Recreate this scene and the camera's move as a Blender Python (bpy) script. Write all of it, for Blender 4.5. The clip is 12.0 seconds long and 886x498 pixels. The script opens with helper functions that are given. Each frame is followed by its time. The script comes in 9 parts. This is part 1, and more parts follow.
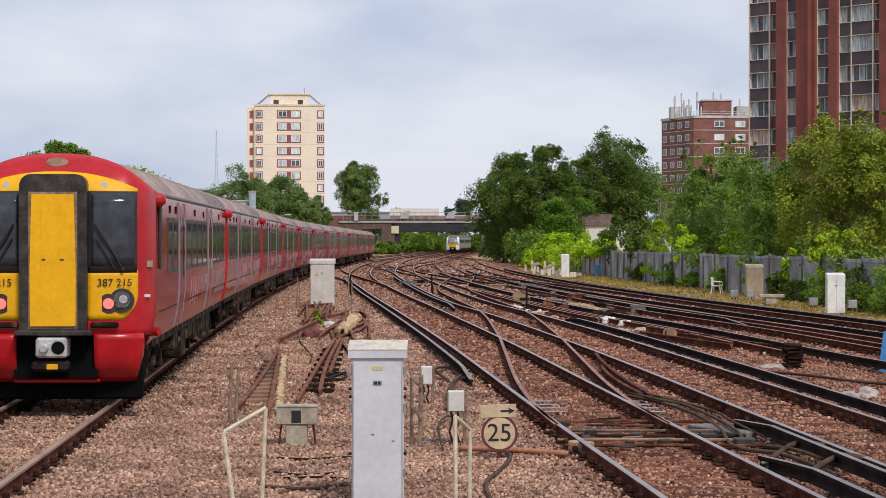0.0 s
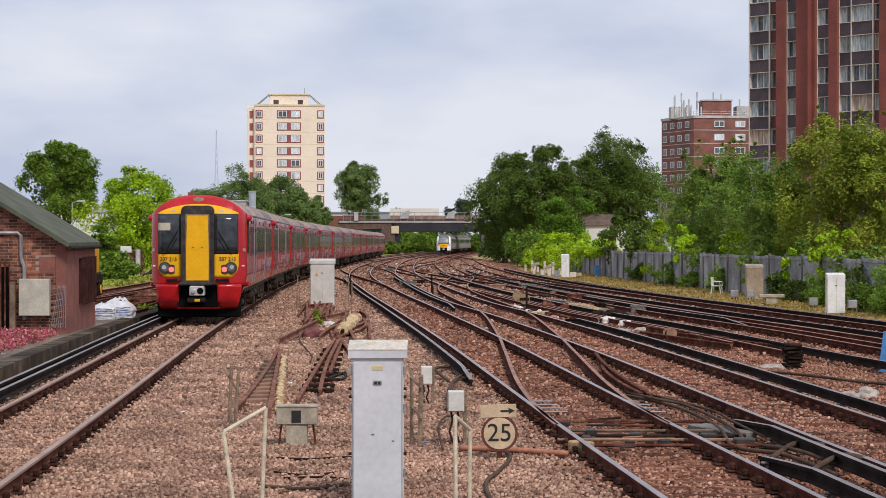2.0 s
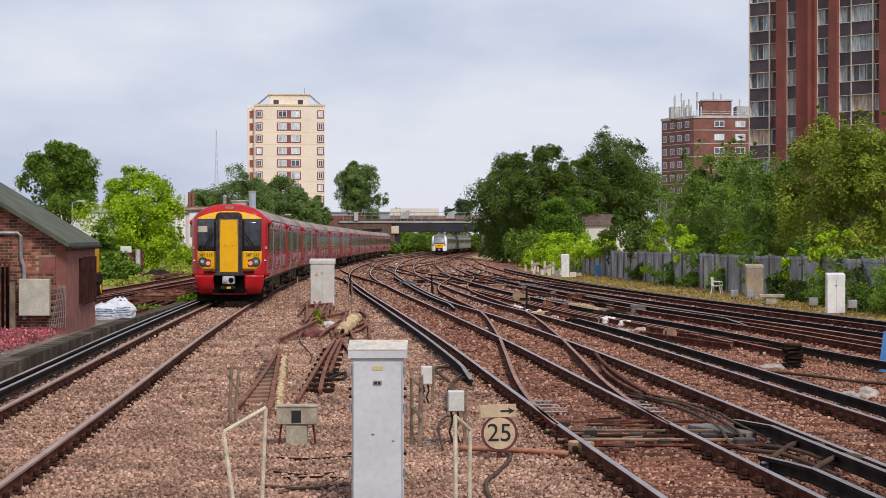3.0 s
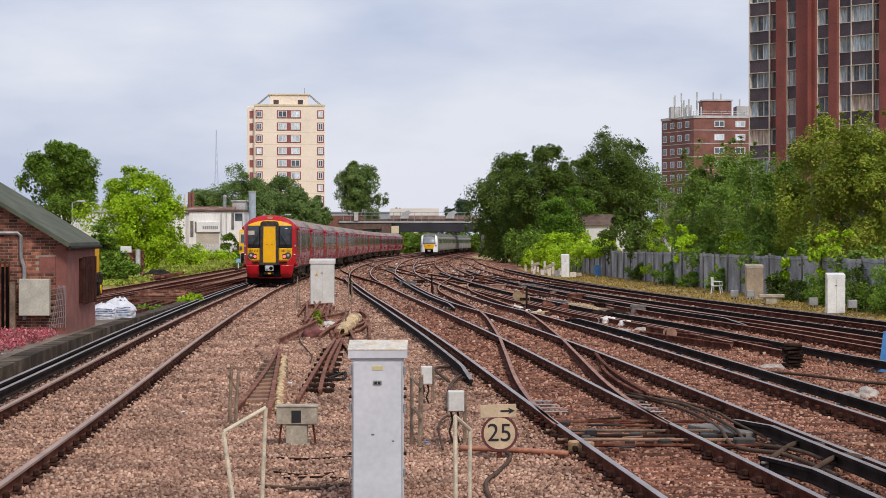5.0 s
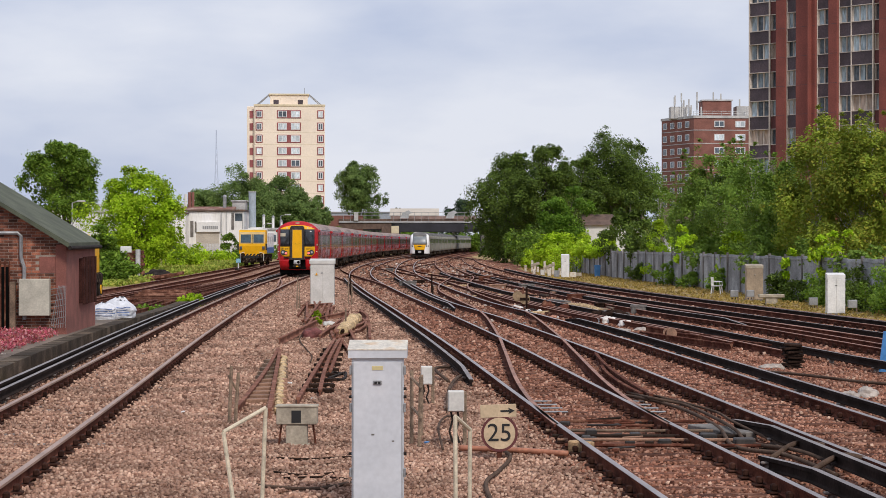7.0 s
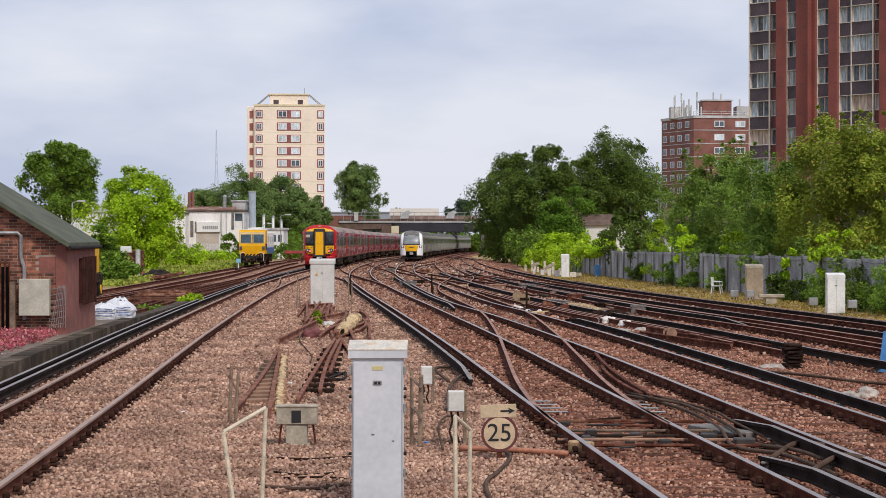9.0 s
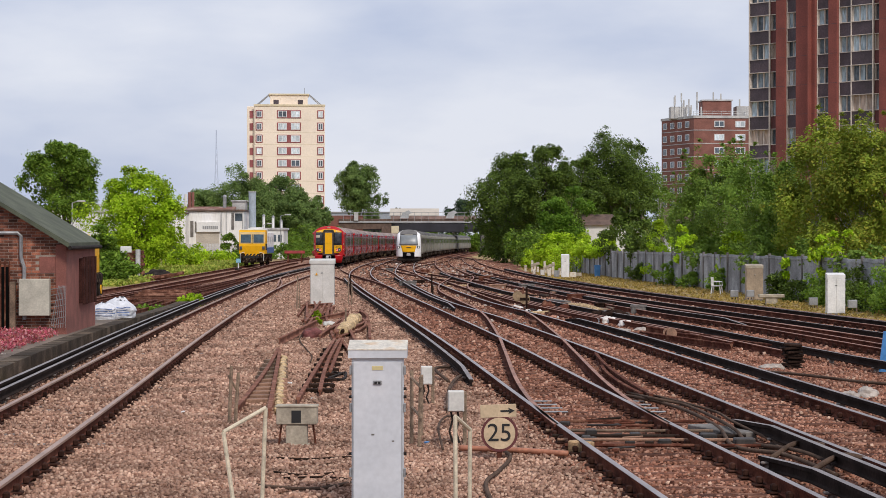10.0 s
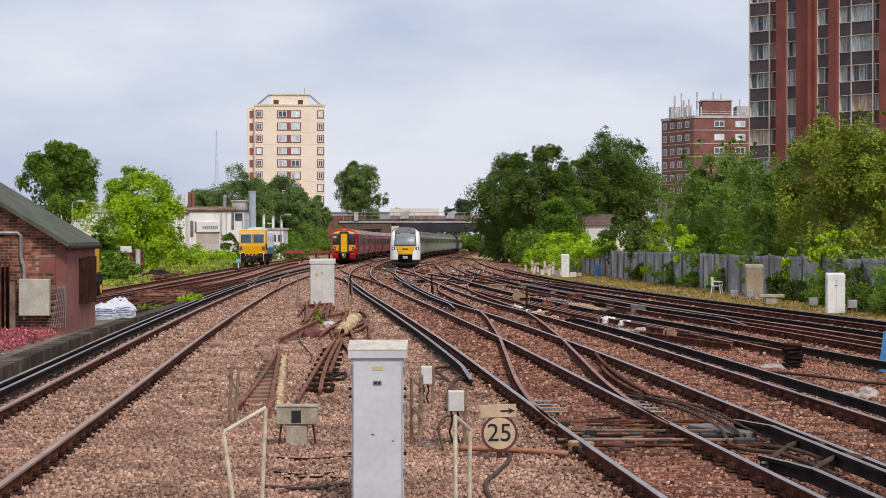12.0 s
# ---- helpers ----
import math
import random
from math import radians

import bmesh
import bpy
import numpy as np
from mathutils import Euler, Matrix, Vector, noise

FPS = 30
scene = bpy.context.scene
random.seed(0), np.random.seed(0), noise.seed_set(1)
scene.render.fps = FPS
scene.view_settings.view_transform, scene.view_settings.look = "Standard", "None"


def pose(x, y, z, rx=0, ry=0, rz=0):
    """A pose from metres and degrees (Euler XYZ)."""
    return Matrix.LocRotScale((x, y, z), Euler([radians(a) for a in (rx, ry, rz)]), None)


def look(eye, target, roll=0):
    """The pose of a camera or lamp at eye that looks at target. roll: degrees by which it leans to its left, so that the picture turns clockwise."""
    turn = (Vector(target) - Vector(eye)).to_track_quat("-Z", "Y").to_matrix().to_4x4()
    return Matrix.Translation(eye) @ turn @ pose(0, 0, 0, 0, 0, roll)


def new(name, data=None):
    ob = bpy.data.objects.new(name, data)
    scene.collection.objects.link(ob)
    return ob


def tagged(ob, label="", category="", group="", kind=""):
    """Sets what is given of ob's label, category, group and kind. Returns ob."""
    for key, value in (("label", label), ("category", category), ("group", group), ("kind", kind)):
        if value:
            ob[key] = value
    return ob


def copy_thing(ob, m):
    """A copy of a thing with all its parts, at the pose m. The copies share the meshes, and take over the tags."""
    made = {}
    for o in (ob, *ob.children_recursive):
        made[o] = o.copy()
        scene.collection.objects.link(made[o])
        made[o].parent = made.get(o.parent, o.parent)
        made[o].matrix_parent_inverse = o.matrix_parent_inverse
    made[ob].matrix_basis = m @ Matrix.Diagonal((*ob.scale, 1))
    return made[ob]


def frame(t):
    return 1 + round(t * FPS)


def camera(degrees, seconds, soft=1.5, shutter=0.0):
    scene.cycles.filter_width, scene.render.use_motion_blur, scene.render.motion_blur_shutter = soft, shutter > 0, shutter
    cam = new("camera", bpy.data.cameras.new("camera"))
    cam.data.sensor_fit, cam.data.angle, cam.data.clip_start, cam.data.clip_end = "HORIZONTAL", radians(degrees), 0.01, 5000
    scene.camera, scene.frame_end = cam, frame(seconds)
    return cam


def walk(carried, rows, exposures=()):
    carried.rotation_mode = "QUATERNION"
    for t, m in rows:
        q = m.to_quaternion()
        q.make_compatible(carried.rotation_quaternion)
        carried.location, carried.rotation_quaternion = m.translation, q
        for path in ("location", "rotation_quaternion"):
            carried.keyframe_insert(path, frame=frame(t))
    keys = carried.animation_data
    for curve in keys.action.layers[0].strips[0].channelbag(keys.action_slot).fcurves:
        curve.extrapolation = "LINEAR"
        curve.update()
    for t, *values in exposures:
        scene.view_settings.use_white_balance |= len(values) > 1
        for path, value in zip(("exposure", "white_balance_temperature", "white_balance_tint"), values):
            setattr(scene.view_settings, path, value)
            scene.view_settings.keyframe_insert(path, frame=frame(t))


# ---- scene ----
# Levels: rail tops near the camera are z = 0; y runs away along the line, x to the right.
# ---- camera ----
cam = camera(24.57, 12.0, soft=0.8)
EYE = look((0, 0, 2.5), (0, 100, 2.5 - 24 / 36.0))
walk(cam, [(0, EYE), (12.0, EYE)])
scene.view_settings.exposure = 0.0

# ---- sky and sun ----
SUN_EL, SUN_AZ = radians(46), radians(155)
world = bpy.data.worlds.new("sky")
scene.world = world
world.use_nodes = True
wn, wl = world.node_tree.nodes, world.node_tree.links
wn.clear()
w_out, w_bg = wn.new("ShaderNodeOutputWorld"), wn.new("ShaderNodeBackground")
w_sky = wn.new("ShaderNodeTexSky")
w_sky.sky_type, w_sky.sun_disc, w_sky.sun_elevation, w_sky.sun_rotation = "NISHITA", False, SUN_EL, SUN_AZ
w_co, w_map = wn.new("ShaderNodeTexCoord"), wn.new("ShaderNodeMapping")
w_map.inputs["Scale"].default_value = (3.0, 3.0, 9.0)
w_n1 = wn.new("ShaderNodeTexNoise")
w_n1.inputs["Scale"].default_value, w_n1.inputs["Detail"].default_value, w_n1.inputs["Roughness"].default_value = 1.6, 6, 0.5
w_ramp = wn.new("ShaderNodeValToRGB")
w_ramp.color_ramp.elements[0].position, w_ramp.color_ramp.elements[0].color = 0.37, (5.5, 6.15, 8.1, 1)
w_ramp.color_ramp.elements[1].position, w_ramp.color_ramp.elements[1].color = 0.63, (8.4, 8.65, 9.7, 1)
w_mix = wn.new("ShaderNodeMixRGB")
w_mix.inputs[0].default_value = 0.9
w_bg.inputs["Strength"].default_value = 0.093
wl.new(w_co.outputs["Generated"], w_map.inputs["Vector"])
wl.new(w_map.outputs[0], w_n1.inputs["Vector"])
wl.new(w_n1.outputs["Fac"], w_ramp.inputs[0])
wl.new(w_sky.outputs[0], w_mix.inputs[1])
wl.new(w_ramp.outputs[0], w_mix.inputs[2])
wl.new(w_mix.outputs[0], w_bg.inputs["Color"])
wl.new(w_bg.outputs[0], w_out.inputs[0])
sun = new("sun", bpy.data.lights.new("sun", "SUN"))
sun.data.energy, sun.data.angle, sun.data.color = 2.3, radians(11), (1.0, 0.93, 0.86)
sun.matrix_world = look((19, -40, 46), (0, 0, 0))


# ---- materials ----
def mat(name, color, rough=0.6, metal=0.0, var=0.25, scale=1.5, fine=40.0, bump=0.15, depth=0.01, rand=0.0, local=False, color2=None,
        mix=(0.42, 0.62), glow=None, stretch=(1, 1, 1), coat=0.0, spec=0.5):
    """A surface with broad stains, fine grain and relief; sizes in 1/metres."""
    m = bpy.data.materials.new(name)
    m.use_nodes = True
    nt = m.node_tree
    n, l = nt.nodes, nt.links
    b = n["Principled BSDF"]
    b.inputs["Roughness"].default_value, b.inputs["Metallic"].default_value = rough, metal
    b.inputs["Coat Weight"].default_value, b.inputs["Specular IOR Level"].default_value = coat, spec
    if local:
        src = n.new("ShaderNodeTexCoord").outputs["Object"]
    else:
        src = n.new("ShaderNodeNewGeometry").outputs["Position"]
    mp = n.new("ShaderNodeMapping")
    mp.inputs["Scale"].default_value = stretch
    l.new(src, mp.inputs["Vector"])
    big, small = n.new("ShaderNodeTexNoise"), n.new("ShaderNodeTexNoise")
    for t, s, d in ((big, scale, 5), (small, fine, 3)):
        t.inputs["Scale"].default_value, t.inputs["Detail"].default_value = s, d
        l.new(mp.outputs[0], t.inputs["Vector"])
    ramp = n.new("ShaderNodeValToRGB")
    dark = tuple(c * (1 - var) for c in color)
    other = color2 or tuple(min(1, c * (1 + var)) for c in color)
    ramp.color_ramp.elements[0].position, ramp.color_ramp.elements[0].color = mix[0] - 0.06, (*dark, 1)
    ramp.color_ramp.elements[1].position, ramp.color_ramp.elements[1].color = mix[1] + 0.06, (*other, 1)
    mid = ramp.color_ramp.elements.new((mix[0] + mix[1]) / 2)
    mid.color = (*color, 1)
    l.new(big.outputs["Fac"], ramp.inputs[0])
    gr = n.new("ShaderNodeMapRange")
    gr.inputs[1].default_value, gr.inputs[2].default_value = 0.3, 0.7
    gr.inputs[3].default_value, gr.inputs[4].default_value = 1 - var * 0.8, 1 + var * 0.8
    l.new(small.outputs["Fac"], gr.inputs[0])
    mul = n.new("ShaderNodeVectorMath")
    mul.operation = "SCALE"
    l.new(ramp.outputs[0], mul.inputs[0])
    l.new(gr.outputs[0], mul.inputs["Scale"])
    out = mul.outputs[0]
    if rand:
        oi = n.new("ShaderNodeObjectInfo")
        rr = n.new("ShaderNodeMapRange")
        rr.inputs[3].default_value, rr.inputs[4].default_value = 1 - rand, 1 + rand
        l.new(oi.outputs["Random"], rr.inputs[0])
        m2 = n.new("ShaderNodeVectorMath")
        m2.operation = "SCALE"
        l.new(out, m2.inputs[0])
        l.new(rr.outputs[0], m2.inputs["Scale"])
        out = m2.outputs[0]
    l.new(out, b.inputs["Base Color"])
    if bump:
        bp = n.new("ShaderNodeBump")
        bp.inputs["Strength"].default_value, bp.inputs["Distance"].default_value = bump, depth
        l.new(small.outputs["Fac"], bp.inputs["Height"])
        l.new(bp.outputs[0], b.inputs["Normal"])
    if glow:
        b.inputs["Emission Color"].default_value, b.inputs["Emission Strength"].default_value = (*glow[:3], 1), glow[3]
    return m


def island_mat(name, cols, rough=0.8, trans=0.0, grime=0.5):
    """Small separate pieces (stones, leaves) whose colour changes from piece to piece."""
    m = bpy.data.materials.new(name)
    m.use_nodes = True
    n, l = m.node_tree.nodes, m.node_tree.links
    b = n["Principled BSDF"]
    b.inputs["Roughness"].default_value = rough
    b.inputs["Specular IOR Level"].default_value = 0.15
    geo = n.new("ShaderNodeNewGeometry")
    ramp = n.new("ShaderNodeValToRGB")
    e = ramp.color_ramp.elements
    for i, c in enumerate(cols):
        k = e[i] if i < 2 else e.new(0.5)
        k.color = (*c, 1)
    for i, c in enumerate(cols):
        e[i].position = i / max(1, len(cols) - 1)
        e[i].color = (*c, 1)
    l.new(geo.outputs["Random Per Island"], ramp.inputs[0])
    no = n.new("ShaderNodeTexNoise")
    no.inputs["Scale"].default_value, no.inputs["Detail"].default_value = grime, 5
    l.new(geo.outputs["Position"], no.inputs["Vector"])
    mr = n.new("ShaderNodeMapRange")
    mr.inputs[1].default_value, mr.inputs[2].default_value, mr.inputs[3].default_value, mr.inputs[4].default_value = 0.3, 0.7, 0.62, 1.36
    l.new(no.outputs["Fac"], mr.inputs[0])
    mul = n.new("ShaderNodeVectorMath")
    mul.operation = "SCALE"
    l.new(ramp.outputs[0], mul.inputs[0])
    l.new(mr.outputs[0], mul.inputs["Scale"])
    l.new(mul.outputs[0], b.inputs["Base Color"])
    if trans:
        out = n["Material Output"]
        tr, mx = n.new("ShaderNodeBsdfTranslucent"), n.new("ShaderNodeMixShader")
        l.new(mul.outputs[0], tr.inputs["Color"])
        mx.inputs[0].default_value = trans
        l.new(b.outputs[0], mx.inputs[1])
        l.new(tr.outputs[0], mx.inputs[2])
        l.new(mx.outputs[0], out.inputs[0])
    return m


def ballast_mat(name, cols, stain):
    """Crushed stone: cells of about 5 cm in several tints, stained in broad patches."""
    m = bpy.data.materials.new(name)
    m.use_nodes = True
    n, l = m.node_tree.nodes, m.node_tree.links
    b = n["Principled BSDF"]
    b.inputs["Roughness"].default_value = 0.95
    b.inputs["Specular IOR Level"].default_value = 0.1
    pos = n.new("ShaderNodeNewGeometry").outputs["Position"]
    vo = n.new("ShaderNodeTexVoronoi")
    vo.inputs["Scale"].default_value = 18
    l.new(pos, vo.inputs["Vector"])
    sep = n.new("ShaderNodeSeparateColor")
    l.new(vo.outputs["Color"], sep.inputs[0])
    ramp = n.new("ShaderNodeValToRGB")
    e = ramp.color_ramp.elements
    for i, c in enumerate(cols):
        (e[i] if i < 2 else e.new(0.5)).color = (*c, 1)
    for i, c in enumerate(cols):
        e[i].position, e[i].color = i / (len(cols) - 1), (*c, 1)
    l.new(sep.outputs[0], ramp.inputs[0])
    no = n.new("ShaderNodeTexNoise")
    no.inputs["Scale"].default_value, no.inputs["Detail"].default_value = 0.45, 6
    l.new(pos, no.inputs["Vector"])
    r2 = n.new("ShaderNodeValToRGB")
    r2.color_ramp.elements[0].position, r2.color_ramp.elements[0].color = 0.38, (*stain, 1)
    r2.color_ramp.elements[1].position, r2.color_ramp.elements[1].color = 0.62, (1.1, 1.08, 1.06, 1)
    l.new(no.outputs["Fac"], r2.inputs[0])
    mx = n.new("ShaderNodeMixRGB")
    mx.blend_type = "MULTIPLY"
    mx.inputs[0].default_value = 1
    l.new(ramp.outputs[0], mx.inputs[1])
    l.new(r2.outputs[0], mx.inputs[2])
    l.new(mx.outputs[0], b.inputs["Base Color"])
    bp = n.new("ShaderNodeBump")
    bp.inputs["Strength"].default_value, bp.inputs["Distance"].default_value = 1.0, 0.05
    bp.invert = True
    l.new(vo.outputs["Distance"], bp.inputs["Height"])
    l.new(bp.outputs[0], b.inputs["Normal"])
    return m


STONES = [(0.105, 0.052, 0.035), (0.43, 0.260, 0.186), (0.31, 0.175, 0.122), (0.62, 0.418, 0.306), (0.17, 0.087, 0.060), (0.47, 0.285, 0.203)]
M_BALLAST = ballast_mat("ballast_stone", STONES, (0.62, 0.52, 0.46))
M_STONES = island_mat("loose_ballast", STONES, 0.9, grime=0.9)
OLD_STONES = [(0.056, 0.020, 0.013), (0.345, 0.160, 0.102), (0.21, 0.087, 0.057), (0.55, 0.305, 0.215), (0.09, 0.034, 0.022), (0.39, 0.182, 0.118)]
M_BALLAST_OLD = ballast_mat("old_ballast_stone", OLD_STONES, (0.6, 0.5, 0.45))
M_STONES_OLD = island_mat("old_loose_ballast", OLD_STONES, 0.95)
M_GRASS = mat("dry_grass", (0.31, 0.21, 0.08), 0.95, var=0.3, scale=0.6, fine=14, bump=0.8, depth=0.06, color2=(0.50, 0.38, 0.15))
M_EARTH = mat("earth", (0.17, 0.13, 0.10), 0.95, var=0.35, scale=0.4, fine=9, bump=0.6, depth=0.04)
M_ASPHALT = mat("asphalt", (0.13, 0.13, 0.13), 0.9, var=0.2, fine=60, bump=0.3)
M_RAILSIDE = mat("rusty_rail", (0.108, 0.037, 0.024), 0.95, spec=0.06, var=0.4, scale=2, fine=30, bump=0.3, color2=(0.155, 0.06, 0.038))
M_RAILBROWN = mat("worn_brown_rail_head", (0.42, 0.285, 0.22), 0.5, 0.4, var=0.15, scale=1, fine=25, bump=0.05)
M_RAILTOP = mat("polished_rail_head", (0.37, 0.325, 0.31), 0.42, 0.6, var=0.15, scale=1, fine=25, bump=0.05)
M_RAILDULL = mat("dull_rail_head", (0.33, 0.17, 0.12), 0.7, 0.1, var=0.3, scale=2, fine=30)
M_CONDUCTOR = mat("conductor_steel", (0.030, 0.021, 0.018), 0.9, 0.0, spec=0.04, var=0.3, scale=2, fine=20)
M_CONDTOP = mat("conductor_head", (0.25, 0.22, 0.21), 0.5, 0.3, var=0.25, scale=1, fine=20)
M_SLEEPER = mat("oily_timber_sleeper", (0.130, 0.056, 0.036), 0.95, spec=0.1, var=0.4, scale=4, fine=40, bump=0.4, rand=0.35, color2=(0.29, 0.15, 0.10))
M_CONC_SL = mat("concrete_sleeper", (0.20, 0.165, 0.145), 0.9, var=0.3, scale=4, fine=50, rand=0.2)
M_CHAIR = mat("rail_chair_iron", (0.046, 0.021, 0.015), 0.95, 0.0, spec=0.08, var=0.4, rand=0.3)
M_RUST = mat("rusted_steel", (0.125, 0.044, 0.028), 0.95, spec=0.1, var=0.4, scale=4, fine=40, bump=0.4, color2=(0.22, 0.11, 0.07))
M_RUSTPALE = mat("pale_rust", (0.30, 0.17, 0.11), 0.85, var=0.3, scale=4, fine=40, bump=0.4)
M_RUBBER = mat("black_rubber", (0.028, 0.022, 0.019), 0.8, spec=0.15, var=0.4, scale=3, fine=40)
M_CABLE = mat("dusty_cable", (0.098, 0.064, 0.046), 0.9, spec=0.1, var=0.3, scale=3, fine=40)
M_GREYBOX = mat("grey_painted_steel", (0.59, 0.605, 0.63), 0.5, var=0.07, scale=1.6, fine=18, bump=0.08, color2=(0.63, 0.64, 0.66))
M_CREAMBOX = mat("weathered_white_paint", (0.62, 0.60, 0.55), 0.5, var=0.10, scale=2, fine=25, color2=(0.70, 0.68, 0.64))
M_DIRTYBOX = mat("dirty_beige_paint", (0.38, 0.325, 0.245), 0.7, var=0.22, scale=5, fine=30)
M_LID = mat("weathered_lid", (0.66, 0.61, 0.52), 0.6, var=0.22, scale=5, fine=30, color2=(0.56, 0.40, 0.25))
M_WHITE = mat("white_plastic", (0.75, 0.74, 0.71), 0.5, var=0.1, scale=3, fine=20)
M_GALV = mat("galvanised_steel", (0.36, 0.36, 0.36), 0.5, 0.6, var=0.2, scale=3, fine=30)
# near-black colour that stands in for shade inside recesses, vents and holes
M_DARK = mat("recess_shade_black", (0.006, 0.006, 0.006), 0.9, spec=0.05, var=0.2)
M_BLUE = mat("blue_paint", (0.06, 0.22, 0.50), 0.45, var=0.12, scale=3, fine=20)
M_TIMBER = mat("weathered_timber", (0.18, 0.12, 0.08), 0.9, var=0.35, scale=5, fine=40, bump=0.5, stretch=(1, 0.2, 1))
M_OLDWOOD = mat("grey_brown_post", (0.24, 0.17, 0.115), 0.9, var=0.35, scale=5, fine=40, bump=0.5)
M_BLACK = mat("black_print", (0.012, 0.012, 0.012), 0.6, var=0.1)


# ---- mesh tools ----
class Mesh:
    """Collects vertices and faces of one mesh."""

    def __init__(self):
        self.v, self.f, self.mi = [], [], []

    def add(self, vs, fs, mi=0):
        o = len(self.v)
        self.v += [tuple(p) for p in vs]
        self.f += [tuple(i + o for i in f) for f in fs]
        self.mi += [mi] * len(fs)
        return self

    def box(self, x0, x1, y0, y1, z0, z1, b=0.0, m=None, mi=0):
        """A box, with chamfered edges where b is given; m places it."""
        c, h = ((x0 + x1) / 2, (y0 + y1) / 2, (z0 + z1) / 2), ((x1 - x0) / 2, (y1 - y0) / 2, (z1 - z0) / 2)
        b = min(b, *(k * 0.9 for k in h))
        vs, ix = [], {}
        sg = (-1, 1)
        if b <= 0:
            for sx in sg:
                for sy in sg:
                    for sz in sg:
                        vs.append((c[0] + sx * h[0], c[1] + sy * h[1], c[2] + sz * h[2]))
            fs = [(0, 1, 3, 2), (4, 6, 7, 5), (0, 4, 5, 1), (2, 3, 7, 6), (0, 2, 6, 4), (1, 5, 7, 3)]
        else:
            for sx in sg:
                for sy in sg:
                    for sz in sg:
                        for a in range(3):
                            s = (sx, sy, sz)
                            ix[(s, a)] = len(vs)
                            vs.append(tuple(c[k] + s[k] * (h[k] - (0 if k == a else b)) for k in range(3)))
            fs = []

            def corner(a, va, p, vp, q, vq):
                s = [0, 0, 0]
                s[a], s[p], s[q] = va, vp, vq
                return tuple(s)
            for a in range(3):
                p, q = (a + 1) % 3, (a + 2) % 3
                for s in sg:
                    quad = [ix[(corner(a, s, p, u, q, w), a)] for u, w in ((-1, -1), (1, -1), (1, 1), (-1, 1))]
                    fs.append(tuple(quad if s > 0 else quad[::-1]))
                for u in sg:
                    for w in sg:
                        lo, hi = corner(a, -1, p, u, q, w), corner(a, 1, p, u, q, w)
                        quad = [ix[(lo, p)], ix[(hi, p)], ix[(hi, q)], ix[(lo, q)]]
                        fs.append(tuple(quad if u * w > 0 else quad[::-1]))
            for sx in sg:
                for sy in sg:
                    for sz in sg:
                        s = (sx, sy, sz)
                        t = [ix[(s, 0)], ix[(s, 1)], ix[(s, 2)]]
                        fs.append(tuple(t if sx * sy * sz > 0 else t[::-1]))
        if m is not None:
            vs = [m @ Vector(p) for p in vs]
        return self.add(vs, fs, mi)

    def cyl(self, p, q, r, seg=10, r2=None, mi=0):
        """A rod or cone from p to q."""
        p, q = Vector(p), Vector(q)
        r2 = r if r2 is None else r2
        d = (q - p).normalized()
        a = d.orthogonal().normalized()
        c = d.cross(a)
        vs = []
        for o, k in ((p, r), (q, r2)):
            for i in range(seg):
                t = 2 * math.pi * i / seg
                vs.append(o + a * (k * math.cos(t)) + c * (k * math.sin(t)))
        fs = [(i, (i + 1) % seg, seg + (i + 1) % seg, seg + i) for i in range(seg)]
        fs += [tuple(range(seg))[::-1], tuple(range(seg, 2 * seg))]
        return self.add(vs, fs, mi)

    def tube(self, pts, r, seg=6, mi=0):
        """A bent pipe or cable through pts."""
        pts = [Vector(p) for p in pts]
        vs, fs = [], []
        for i, p in enumerate(pts):
            d = (pts[min(i + 1, len(pts) - 1)] - pts[max(i - 1, 0)]).normalized()
            a = d.cross(Vector((0.13, 0.07, 1))).normalized()
            c = a.cross(d)
            vs += [p + a * (r * math.cos(2 * math.pi * k / seg)) + c * (r * math.sin(2 * math.pi * k / seg)) for k in range(seg)]
        for i in range(len(pts) - 1):
            for k in range(seg):
                j = (k + 1) % seg
                fs.append((i * seg + k, i * seg + j, (i + 1) * seg + j, (i + 1) * seg + k))
        fs += [tuple(range(seg))[::-1], tuple((len(pts) - 1) * seg + k for k in range(seg))]
        return self.add(vs, fs, mi)

    def prism(self, outline, axis, lo, hi, mi=0, m=None):
        """An outline in two axes carried along the third from lo to hi."""
        n = len(outline)

        def at(p, w):
            q = [p[0], p[1]]
            q.insert(axis, w)
            return tuple(q)
        vs = [at(p, lo) for p in outline] + [at(p, hi) for p in outline]
        if m is not None:
            vs = [m @ Vector(p) for p in vs]
        fs = [(i, (i + 1) % n, n + (i + 1) % n, n + i) for i in range(n)] + [tuple(range(n))[::-1], tuple(range(n, 2 * n))]
        return self.add(vs, fs, mi)

    def grid(self, nu, nv, fn, mi=0):
        """A sheet of nu by nv cells, at fn(u, v), u and v from 0 to 1."""
        vs = [fn(i / nu, j / nv) for j in range(nv + 1) for i in range(nu + 1)]
        w = nu + 1
        fs = [(j * w + i, j * w + i + 1, (j + 1) * w + i + 1, (j + 1) * w + i) for j in range(nv) for i in range(nu)]
        return self.add(vs, fs, mi)

    def data(self, name, mats, fix=True, smooth=False):
        me = bpy.data.meshes.new(name)
        me.from_pydata(self.v, [], self.f)
        for m in mats if isinstance(mats, (list, tuple)) else [mats]:
            me.materials.append(m)
        if any(self.mi):
            me.polygons.foreach_set("material_index", self.mi)
        if fix:
            bm = bmesh.new()
            bm.from_mesh(me)
            bmesh.ops.recalc_face_normals(bm, faces=bm.faces)
            bm.to_mesh(me)
            bm.free()
